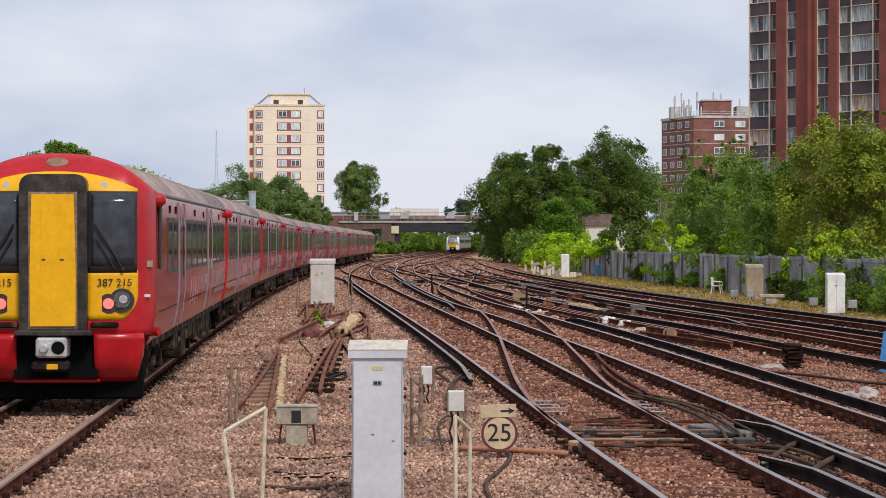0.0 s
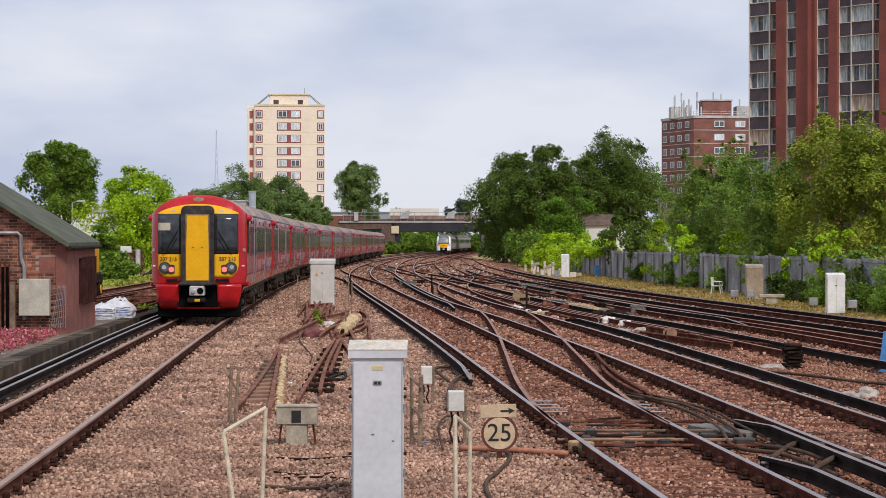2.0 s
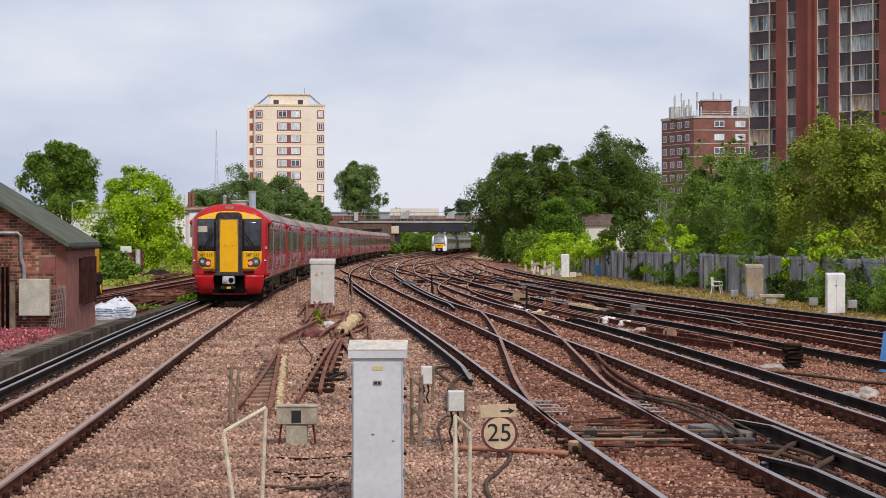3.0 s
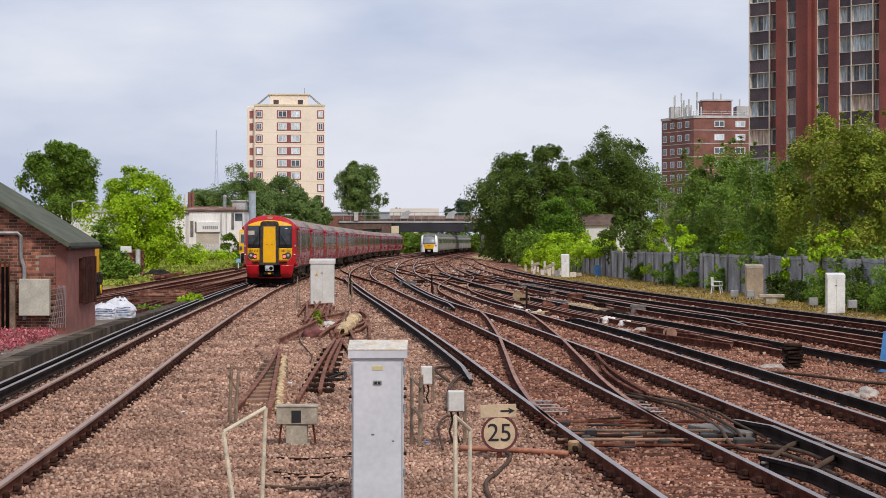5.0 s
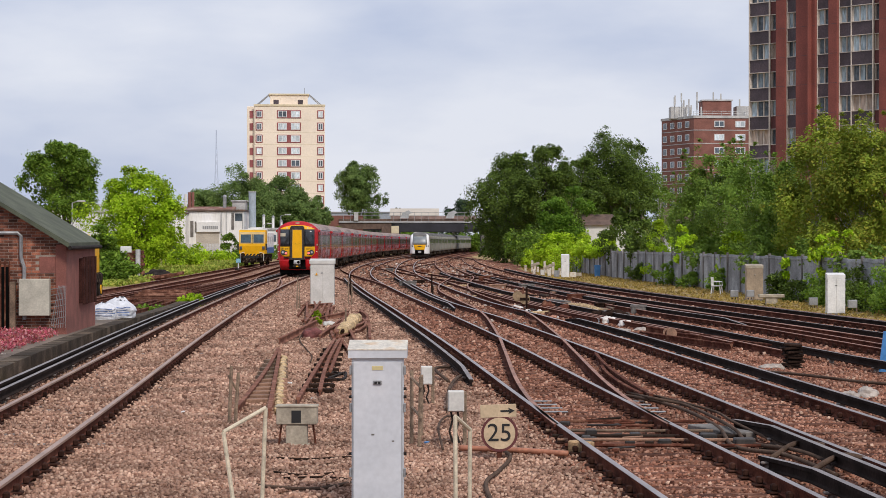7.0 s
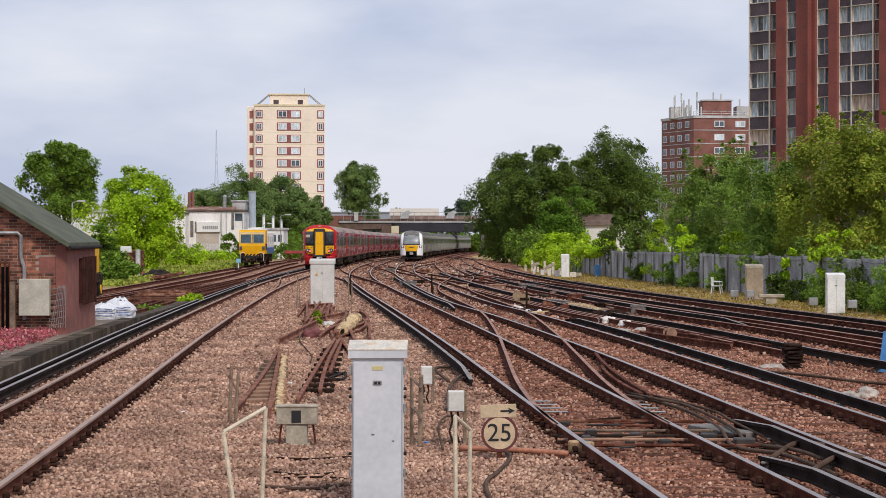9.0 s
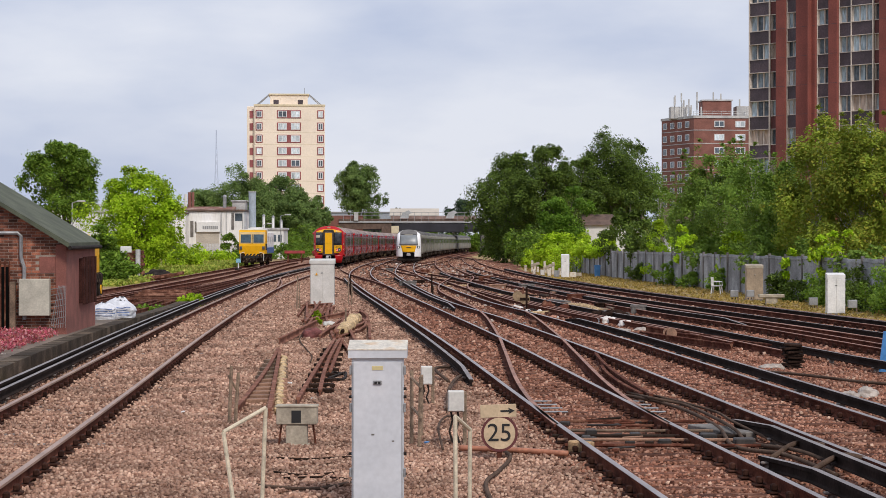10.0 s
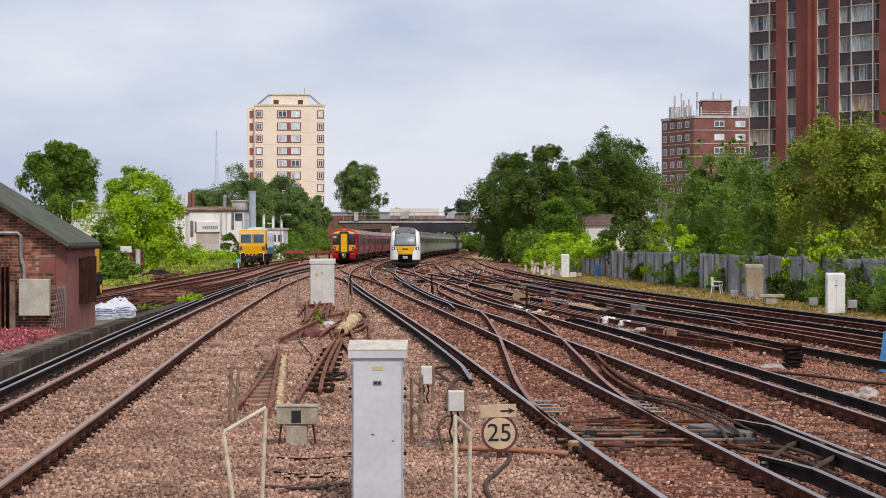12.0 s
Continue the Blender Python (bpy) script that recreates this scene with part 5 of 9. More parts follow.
def brick_shed():
    """The brick hut by the line: gable towards the platform, painted side, felt roof."""
    t = thing("brick_shed", "small brick hut with a grey-green felt roof", "shed", pose(-9.42, 50.8, 0, 0, 0, 2.0))
    b0, W, D, E = -0.25, 5.2, 5.3, 2.28
    ridge = E + W / 2 * 0.6
    gable = [(-W, b0), (0, b0), (0, E), (-W / 2, ridge), (-W, E)]
    part("gable_wall", Mesh().prism([(x, z) for x, z in gable], 1, 0.0, 0.22), M_MORTAR, t, "gable wall of dark stock brick")
    gw = t.children[-1]
    part("side_wall", Mesh().box(-0.24, 0.012, -0.015, D, b0, E, 0.01), M_REDWALL, t, "side wall painted red-brown")
    part("corner_pilaster", Mesh().box(-0.25, 0.02, -0.03, 0.9, b0, E - 0.05, 0.01), M_REDWALL, t)
    part("back_wall", Mesh().prism(gable, 1, D - 0.22, D), M_MORTAR, t)
    part("far_wall", Mesh().box(-W, -W + 0.22, 0.22, D - 0.22, b0, E), M_MORTAR, t)
    for s in (-1, 1):
        pr = [(-W / 2, ridge + 0.03), (-W / 2, ridge + 0.13), (-W / 2 + s * (W / 2 + 0.13), E + 0.04), (-W / 2 + s * (W / 2 + 0.13), E - 0.09)]
        part("roof", Mesh().prism(pr, 1, -0.35, D + 0.12), M_FELT, t, "grey-green roofing felt")
    part("gutter", Mesh().cyl((0.15, -0.35, E - 0.09), (0.15, D + 0.12, E - 0.09), 0.05, 8), M_RUBBER, t)
    # bricks of the gable, courses of 75 mm
    a_brick = Mesh().box(0, 0.213, -0.012, 0.02, 0, 0.063, 0.004).data("brick", M_BRICK)
    rng = random.Random(11)
    for c in range(54):
        z = b0 + 0.012 + c * 0.075
        k = 0
        while True:
            x = -2.2 + k * 0.225 + (0.1125 if c % 2 else 0)
            k += 1
            if x > -0.24:
                break
            hi = min(ridge - abs(x - d + W / 2) * 0.6 for d in (0, -0.213)) + 0.08
            if z + 0.07 > hi or (-0.85 < x < -0.1 and 1.52 < z < 1.98):
                continue
            br = part("brick", a_brick, None, gw)
            br.location = (x, 0, z)
    part("filled_opening", Mesh().box(-0.66, -0.03, -0.010, 0.05, 1.56, 1.97), M_REDWALL, t, "patch of red-brown painted brick")
    part("wall_cabinet", Mesh().box(-1.12, -0.37, -0.30, -0.013, 0.50, 1.42, 0.015), M_OLDCREAM, t, "cream metal wall cabinet")
    pipe = Mesh().tube([(-2.4, -0.07, 2.56), (-1.18, -0.07, 2.56), (-1.10, -0.07, 2.48), (-1.10, -0.07, 1.95), (-1.02, -0.07, 1.7), (-1.02, -0.07, 0.4)], 0.05, 8)
    part("drain_pipe", pipe, M_GALV, t, "grey drain pipe")
    win = part("side_window", Mesh().box(0.0, 0.10, 2.2, 4.7, 0.74, 1.9, 0.01), M_SHUTTER, t, "dark rusty barred window box")
    for i in range(9):
        part("bar", Mesh().box(0.10, 0.15, 2.25 + i * 0.28, 2.33 + i * 0.28, 0.70, 1.94), M_SHUTTER, win)
    # flat black board painted as the shade of the gate opening
    gt = part("gate", Mesh().box(-2.0, -1.38, -0.05, -0.012, b0, 1.72, 0.01), M_DARK, t, "black panel for the shaded opening behind a rusty gate")
    for i in range(6):
        part("gate_bar", Mesh().box(-1.95 + i * 0.11, -1.92 + i * 0.11, -0.09, -0.05, b0, 1.9), M_RUST, gt)
    part("gate_post", Mesh().box(-1.36, -1.22, -0.25, -0.05, b0, 1.35, 0.02), M_TIMBER, t)
    mesh = Mesh()
    for i in range(7):
        mesh.tube([(-0.36 + i * 0.06, -0.1, 0.2), (-0.16 + 0.03 * i, -0.12, 1.25)], 0.008, 4)
        mesh.tube([(-0.36, -0.1, 0.15 * i + 0.25), (0.0, -0.12, 0.15 * i + 0.32)], 0.008, 4)
    part("wire_mesh", mesh, M_GALV, t)


def industrial_sheds():
    """White low buildings beyond the sidings."""
    z = level(300) - 0.3
    t = thing("industrial_building", "white clad industrial building with flat roof", "building", pose(-41.6, 300, z + 1.05))
    part("wall", Mesh().box(0, 12.2, 0, 14, -1.2, 6.0, 0.05), M_CLADOLD, t, "white boarded wall with dirty streaks")
    part("wall_return", Mesh().box(-6, 4.0, -3.0, 0, -1.2, 5.6, 0.05), M_CLADOLD, t)
    part("eaves", Mesh().box(3.7, 12.4, -0.3, 14.2, 6.0, 6.28, 0.05).box(-6.1, 4.2, -3.2, 0.2, 5.6, 5.85, 0.05), M_TILE, t, "dark eaves board")
    part("roof", Mesh().prism([(-0.2, 6.26), (3.0, 6.75), (14.0, 6.9), (14.0, 6.26)], 0, 1.6, 10.8), M_RUSTROOF, t, "patched red-brown roof")
    part("roof_unit", Mesh().box(10.2, 12.2, 3, 6, 6.28, 7.5, 0.05).box(10.0, 12.4, 2.8, 6.2, 7.5, 7.7, 0.03), M_CONC, t)
    for i in range(30):
        part("cladding_rib", Mesh().box(4.2 + i * 0.265, 4.235 + i * 0.265, -0.025, 0.0, 0.2, 5.98), M_CLADOLD, t)
    for i in range(20):
        part("cladding_rib", Mesh().box(-5.9 + i * 0.49, -5.86 + i * 0.49, -3.025, -3.0, 0.2, 5.58), M_CLADOLD, t)
    part("loading_door", Mesh().box(5.2, 8.6, -0.06, 0.02, -0.2, 2.9), M_CLADWARM, t, "beige roller door")
    for i in range(8):
        part("door_slat", Mesh().box(5.25, 8.55, -0.075, -0.055, 0.4 + i * 0.3, 0.43 + i * 0.3), M_CONC, t)
    for a, b, z0, z1 in ((4.35, 4.8, 2.2, 4.6), (5.0, 5.2, 2.9, 4.5), (10.4, 10.8, 3.3, 5.8), (0.4, 1.1, 2.9, 4.6)):
        part("window", Mesh().box(a, b, -3.06 if a < 3 else -0.06, -2.98 if a < 3 else 0.02, z0, z1), M_DKCONC, t, "narrow dark window")
    part("upper_panel", Mesh().box(10.95, 12.05, -0.05, 0.0, 4.6, 5.7), M_WIN, t)
    sg = part("sign_board", Mesh().box(5.3, 8.8, -0.35, 0.0, 2.95, 4.45, 0.03), M_CLAD, t)
    for i in range(8):
        part("sign_bar", Mesh().box(6.2 + i * 0.29, 6.40 + i * 0.29, -0.38, -0.34, 3.4, 3.85), M_GALV, sg)
    for x in (4.0, 8.95, 9.7, 12.1):
        part("wall_pipe", Mesh().cyl((x, -0.14, -1.0), (x, -0.14, 5.9), 0.09, 6), M_CONC, t)
    for k, x in enumerate((3.3, 3.85, 4.35)):
        part("chimney", Mesh().cyl((x, 3, 6.3), (x, 3, 8.9 - 0.3 * (k == 0)), 0.22, 10), M_CLAD if k == 0 else M_FARBRICK, t, "red clay chimney pot" if k else "white vent pipe")
    part("vent", Mesh().cyl((9.2, 2, 6.3), (9.2, 2, 8.2), 0.26, 10).cyl((9.2, 2, 8.2), (9.2, 2, 8.5), 0.36, 10, 0.1), M_GALV, t)
    yw = thing("yard_wall", "low grey palisade below the white building", "fence", pose(-39, 290, level(290) - 0.3), kind="structure")
    for i in range(34):
        part("pale", Mesh().box(i * 0.4, i * 0.4 + 0.32, 0, 0.05, 0, 2.3, 0.02), M_CONC, yw)
    part("rail", Mesh().box(0, 13.6, 0.05, 0.12, 1.7, 1.8), M_CONC, yw)
    t2 = thing("chimney_flue", "pale blue-grey steel flue on a frame", "flue", pose(-28.3, 302, z))
    part("flue", Mesh().cyl((0, 0, 0), (0, 0, 9.9), 0.55, 14), mat("flue_steel", (0.42, 0.48, 0.53), 0.5, 0.3, var=0.1, scale=1, fine=5), t2)
    part("flue_cap", Mesh().cyl((0, 0, 9.9), (0, 0, 10.05), 0.60, 14), M_CONC, t2)
    for x, h in ((1.6, 6.4), (3.0, 6.2), (4.2, 5.6)):
        t3 = thing("vent_stack", "thin white vent stack", "vent", pose(-28.3 + x, 303, z), "vent stacks")
        part("pipe", Mesh().cyl((0, 0, 0), (0, 0, h), 0.2, 8), M_CLAD, t3)
        part("cowl", Mesh().cyl((0, 0, h), (0, 0, h + 0.3), 0.3, 8, 0.05), M_GALV, t3)
    t4 = thing("industrial_building", "low white flat-roofed workshop", "building", pose(-27.8, 296, z))
    part("wall", Mesh().box(0, 4.6, 0, 8, 0, 4.3, 0.05), M_CLAD, t4)
    part("roof", Mesh().box(-0.2, 4.8, -0.2, 8.2, 4.3, 4.6, 0.05), M_CONC, t4)
    for i in range(5):
        part("window", Mesh().box(0.4 + i * 0.85, 0.95 + i * 0.85, -0.04, 0.02, 2.6, 3.6), M_WIN, t4)
    t5 = thing("industrial_building", "white flat-roofed building behind the trees", "building", pose(-46, 240, level(240) - 0.3))
    part("wall", Mesh().box(0, 6.5, 0, 8, 0, 6.0, 0.05), M_CLAD, t5)
    part("roof", Mesh().box(-0.2, 6.7, -0.2, 8.2, 6.0, 6.35, 0.05), M_CONC, t5)
    part("window", Mesh().box(1.5, 2.0, -0.05, 0.05, 4.2, 5.0), M_WIN, t5)
    part("roof_unit", Mesh().box(3.5, 6.4, 2, 4, 6.35, 7.1, 0.05), M_CONC, t5)
    t6 = thing("house", "low house with brown tiled roof and white gable", "house", pose(18.9, 270, level(270) - 0.2))
    part("wall", Mesh().box(0, 7.5, 0, 7, 0, 4.8, 0.05), M_CLAD, t6)
    part("roof", Mesh().prism([(-0.4, 4.7), (3.5, 6.15), (7.4, 4.7)], 0, -0.3, 8.0), M_TILE, t6)
    t7 = thing("house", "far house with brown tiled roof", "house", pose(36.5, 330, level(330)))
    part("wall", Mesh().box(0, 9, 0, 7, 0, 5.0, 0.05), M_CLAD, t7)
    part("roof", Mesh().prism([(-0.4, 4.8), (3.5, 7.8), (7.4, 4.8)], 0, -0.6, 9.6), M_TILE, t7)
    # flat sheds beyond the bridge
    t8 = thing("warehouse", "long pale warehouse with a shallow roof", "building", pose(-15.5, 600, level(600)))
    part("wall", Mesh().box(0, 14, 0, 20, 0, 10.0, 0.1), M_CONC, t8)
    part("roof", Mesh().prism([(-0.5, 9.9), (10, 12.2), (20.5, 9.9)], 0, -0.3, 14.3), mat("pale_roof_sheet", (0.5, 0.44, 0.36), 0.8, var=0.1, scale=0.1, fine=2), t8)
    t9 = thing("warehouse", "far grey roof beyond the bridge", "building", pose(-36, 620, level(620)))
    part("wall", Mesh().box(0, 20, 0, 20, 0, 11.0, 0.1), mat("blue_grey_sheeting", (0.30, 0.33, 0.37), 0.7, var=0.1, scale=0.1, fine=2), t9)
    part("roof", Mesh().box(-0.3, 20.3, -0.3, 20, 11.0, 11.4, 0.1), M_GALV, t9)


def lattice_mast():
    t = thing("lattice_mast", "tall thin lattice transmitter mast", "mast", pose(-167, 1500, level(700)))
    legs = Mesh()
    h, w = 82.0, 4.2
    zs = [h * (1 - (1 - k / 14) ** 1.3) for k in range(15)]
    wd = lambda z: w * (1 - z / h) ** 1.6 * 0.8 + 0.2
    for sx in (-1, 1):
        for sy in (-1, 1):
            legs.tube([(sx * wd(z), sy * wd(z), z) for z in zs], 0.19, 5)
    for a, b in zip(zs, zs[1:]):
        legs.cyl((-wd(a), -wd(a), a), (wd(b), -wd(b), b), 0.14, 4).cyl((wd(a), -wd(a), a), (-wd(b), -wd(b), b), 0.14, 4)
    # pale blue of distant haze is put into the steel colour
    part("lattice", legs, mat("steel_haze_in_colour", (0.52, 0.58, 0.68), 0.7, 0.0, var=0.1), t)


tower_block()
brick_block()
office_tower()
road_bridge()
VAN = road_and_van()
brick_shed()
industrial_sheds()
lattice_mast()


# ---- trees and plants ----
M_LEAF_DARK = island_mat("dark_foliage", [(0.046, 0.080, 0.014), (0.115, 0.175, 0.026), (0.076, 0.125, 0.019), (0.165, 0.235, 0.038)], 0.6, 0.2)
M_LEAF_MID = island_mat("mid_green_foliage", [(0.08, 0.15, 0.018), (0.18, 0.30, 0.032), (0.12, 0.215, 0.024), (0.26, 0.37, 0.05)], 0.6, 0.3)
M_LEAF_LIME = island_mat("fresh_green_foliage", [(0.21, 0.35, 0.012), (0.42, 0.60, 0.025), (0.30, 0.47, 0.017), (0.52, 0.67, 0.04)], 0.6, 0.3)
M_LEAF_BIRCH = island_mat("birch_foliage", [(0.120, 0.210, 0.032), (0.185, 0.290, 0.044), (0.150, 0.250, 0.038), (0.245, 0.335, 0.058)], 0.6, 0.3)
M_LEAF_FRESH = island_mat("clear_green_foliage", [(0.065, 0.145, 0.014), (0.145, 0.265, 0.026), (0.095, 0.195, 0.018), (0.20, 0.325, 0.036)], 0.6, 0.3)
M_LEAF_GOLD = island_mat("yellowish_birch_foliage", [(0.20, 0.275, 0.032), (0.30, 0.375, 0.046), (0.25, 0.325, 0.038), (0.42, 0.37, 0.056)], 0.6, 0.3)
# next HAZE and FAR leaf colours have the air's haze mixed in
M_LEAF_HAZE = island_mat("foliage_haze_in_colour", [(0.095, 0.160, 0.048), (0.19, 0.28, 0.075), (0.135, 0.21, 0.058), (0.245, 0.33, 0.095)], 0.7, 0.3)
M_LEAF_FAR = island_mat("far_foliage_haze_in_colour", [(0.045, 0.08, 0.045), (0.08, 0.12, 0.065), (0.06, 0.10, 0.055)], 0.7, 0.2)
M_BLOSSOM = island_mat("pink_stonecrop", [(0.42, 0.06, 0.10), (0.62, 0.15, 0.20), (0.27, 0.09, 0.055), (0.72, 0.34, 0.36)], 0.8, 0.2)
M_DRYGRASS = island_mat("grass_blades", [(0.20, 0.19, 0.04), (0.42, 0.29, 0.09), (0.33, 0.24, 0.06), (0.50, 0.37, 0.13)], 0.8, 0.2)
M_BARK = mat("bark", (0.10, 0.085, 0.065), 0.95, var=0.35, scale=4, fine=20, bump=0.5)
M_PALEBARK = mat("pale_birch_bark", (0.42, 0.38, 0.32), 0.85, var=0.3, scale=4, fine=20, bump=0.3)


def leaf_mesh(name, centers, radii, per, size, material, rng, droop=0.0, flat=0.75):
    """Clumps of small leaf blades scattered round each centre."""
    c = np.repeat(np.asarray(centers, float), per, axis=0)
    r = np.repeat(np.asarray(radii, float), per)
    n = len(c)
    d = rng.normal(size=(n, 3))
    d /= np.linalg.norm(d, axis=1, keepdims=True)
    p = c + d * (r * rng.random(n) ** 0.45)[:, None] * np.array([1, 1, flat])
    p[:, 2] -= droop * r * rng.random(n)
    a = rng.normal(size=(n, 3)) + d * 0.6
    a[:, 2] -= droop * 2.5
    a /= np.linalg.norm(a, axis=1, keepdims=True)
    b = np.cross(a, d + rng.normal(size=(n, 3)) * 0.5)
    b /= np.linalg.norm(b, axis=1, keepdims=True) + 1e-9
    s = size * (0.6 + 0.8 * rng.random(n))[:, None]
    nn = np.cross(a, b)
    v = np.empty((n, 4, 3))
    v[:, 0] = p - a * s
    v[:, 1] = p + b * s * 0.55 + nn * s * 0.15
    v[:, 2] = p + a * s
    v[:, 3] = p - b * s * 0.55 + nn * s * 0.15
    me = bpy.data.meshes.new(name)
    me.vertices.add(n * 4)
    me.vertices.foreach_set("co", v.reshape(-1))
    me.loops.add(n * 4)
    me.loops.foreach_set("vertex_index", np.arange(n * 4))
    me.polygons.add(n)
    me.polygons.foreach_set("loop_start", np.arange(n) * 4)
    me.polygons.foreach_set("loop_total", np.full(n, 4))
    me.materials.append(material)
    me.update(calc_edges=True)
    return me


def spray_mesh(name, at, out, reach, per, size, material, rng, droop=0.0):
    """Leaves in flat sprays at the twig ends, turned to the light; with droop they hang in strands."""
    n = len(at) * per
    c, o, r = (np.repeat(np.asarray(q, float), per, axis=0) for q in (at, out, reach))
    g = rng.normal(size=(n, 3))
    off = g - o * np.sum(g * o, axis=1, keepdims=True) * 0.55
    if droop:
        p = c + off * (r * 0.5)[:, None]
        p[:, 2] -= r * droop * 2.0 * rng.random(n) ** 1.2
    else:
        p = c + off * (r * 0.55)[:, None]
    nn = o * 0.7 + np.array([0, 0, 0.55]) + rng.normal(size=(n, 3)) * 0.5
    nn /= np.linalg.norm(nn, axis=1, keepdims=True)
    a = np.cross(nn, rng.normal(size=(n, 3)))
    a /= np.linalg.norm(a, axis=1, keepdims=True) + 1e-9
    b = np.cross(nn, a)
    s = size * (0.55 + 0.9 * rng.random(n))[:, None]
    v = np.empty((n, 4, 3))
    v[:, 0], v[:, 1] = p - a * s, p + b * s * 0.55 - nn * s * 0.18
    v[:, 2], v[:, 3] = p + a * s - nn * s * 0.25, p - b * s * 0.55 - nn * s * 0.18
    me = bpy.data.meshes.new(name)
    me.vertices.add(n * 4)
    me.vertices.foreach_set("co", v.reshape(-1))
    me.loops.add(n * 4)
    me.loops.foreach_set("vertex_index", np.arange(n * 4))
    me.polygons.add(n)
    me.polygons.foreach_set("loop_start", np.arange(n) * 4)
    me.polygons.foreach_set("loop_total", np.full(n, 4))
    me.materials.append(material)
    me.update(calc_edges=True)
    return me


def tree(label, x, y, h, w, leaf, seed, clumps=90, per=70, size=0.22, trunk=0.28, low=0.12, bark=None, droop=0.0, shape=1.0, category="tree", group="", z=None, top=1.0):
    """A tapered trunk whose limbs each carry a lobe of leafy sprays, with gaps between the lobes."""
    rng = np.random.default_rng(seed)
    big = category == "tree"
    if big:
        h, size = h * 1.03, size * 0.70
    t = thing("tree" if big else category.replace(" ", "_"), label, category, pose(x, y, (ground_z(x, y) if z is None else z) - 0.05), group)
    total = clumps * per * (2.1 if droop else (2.5 if big else 1.15))
    lobes = max(11, int(clumps * (0.36 if big else 0.6)))
    # lobes: an outer set of uneven reach and an inner set that closes the crown
    lc, lr = [], []
    bulge = rng.normal(size=(6, 3))
    bulge /= np.linalg.norm(bulge, axis=1, keepdims=True)
    amp = rng.uniform(-0.22, 0.30, 6)
    for i in range(lobes):
        d = rng.normal(size=3)
        d[2] = d[2] * 0.9 + 0.12
        d /= np.linalg.norm(d)
        k = 0.80 + sum(a * max(0, float(d @ l)) ** 2 for a, l in zip(amp, bulge))
        k *= rng.uniform(0.38, 0.62) if i % 4 == 0 else rng.uniform(0.80, 1.08)
        taper = 1 - 0.42 * max(0.0, d[2] * k) ** 1.5 * shape
        lc.append((d[0] * k * w / 2 * taper, d[1] * k * w / 2 * taper, h * (low + (1 - low) * (0.46 + 0.50 * d[2] * k))))
        lr.append(w * rng.uniform(0.105, 0.185) * (0.75 if d[2] > 0.75 else 1.0))
    lc, lr = np.array(lc), np.array(lr)
    m = 13
    at, out, reach = [], [], []
    mid = np.array([0, 0, h * (low + (1 - low) * 0.4)])
    for c, r in zip(lc, lr):
        o = c - mid
        o = o / (np.linalg.norm(o) + 1e-6)
        e = rng.normal(size=(m, 3)) + o * 0.55 + np.array([0, 0, 0.45])
        e /= np.linalg.norm(e, axis=1, keepdims=True)
        k = r * rng.uniform(0.55, 1.05, m)
        k[0] = r * rng.uniform(1.15, 1.7)
        at.append(c + e * k[:, None] * np.array([1, 1, 0.8]))
        out.append(e)
        reach.append(np.full(m, r * 0.62) * np.where(np.arange(m) == 0, 0.55, 1.0))
    at, out, reach = np.concatenate(at), np.concatenate(out), np.concatenate(reach)
    if droop:
        # thin leading shoots that stand above the crown
        for i in range(8):
            b = np.array([rng.normal(0, w * 0.18), rng.normal(0, w * 0.18), h * rng.uniform(0.72, 0.86)])
            tip = b + np.array([rng.normal(0, w * 0.10), rng.normal(0, w * 0.10), h * rng.uniform(0.10, 0.2)])
            for q in np.linspace(0, 1, 5):
                at = np.append(at, [b + (tip - b) * q + rng.normal(0, w * 0.02, 3)], axis=0)
                out = np.append(out, [[0, 0, 1.0]], axis=0)
                reach = np.append(reach, w * 0.11 * (1.25 - q))
    sz = h / float(np.percentile(at[:, 2], 99.5) + size)
    at[:, 2] *= sz
    lc[:, 2] *= sz
    for ax in (0, 1):
        kk = (w / 2) / float(np.percentile(np.abs(at[:, ax]) + reach * 0.4, 95))
        at[:, ax] *= kk
        lc[:, ax] *= kk
    if trunk:
        wood = Mesh()
        pts = [(0, 0, 0)]
        for i in range(1, 7):
            pts.append((rng.normal(0, 0.02) * h, rng.normal(0, 0.02) * h, h * 0.8 * i / 6))
        for i in range(6):
            wood.cyl(pts[i], pts[i + 1], trunk * (1 - i / 7), 8, trunk * (1 - (i + 1) / 7))
        for c in lc:
            k = int(min(5, max(1, c[2] / h * 6 - 1)))
            p, q = Vector(pts[k]), Vector(c)
            elbow = p.lerp(q, 0.55) + Vector((0, 0, h * 0.03))
            wood.cyl(p, elbow, trunk * 0.24, 6, trunk * 0.13).cyl(elbow, q, trunk * 0.13, 5, trunk * 0.05)
        part("trunk", wood, bark or M_BARK, t, fix=False)
    part("crown", spray_mesh("crown", at, out, reach, max(6, int(total / len(at))), size, leaf, rng, droop), None, t)
    return t


def bush(label, x, y, h, w, leaf, seed, clumps=24, per=60, size=0.13, z=None, category="bush", group="lineside bushes", droop=0.0):
    return tree(label, x, y, h, w, leaf, seed, clumps, per, size, 0.0, 0.0, category=category, group=group, z=z, droop=droop)


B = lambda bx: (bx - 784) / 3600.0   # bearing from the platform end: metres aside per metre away
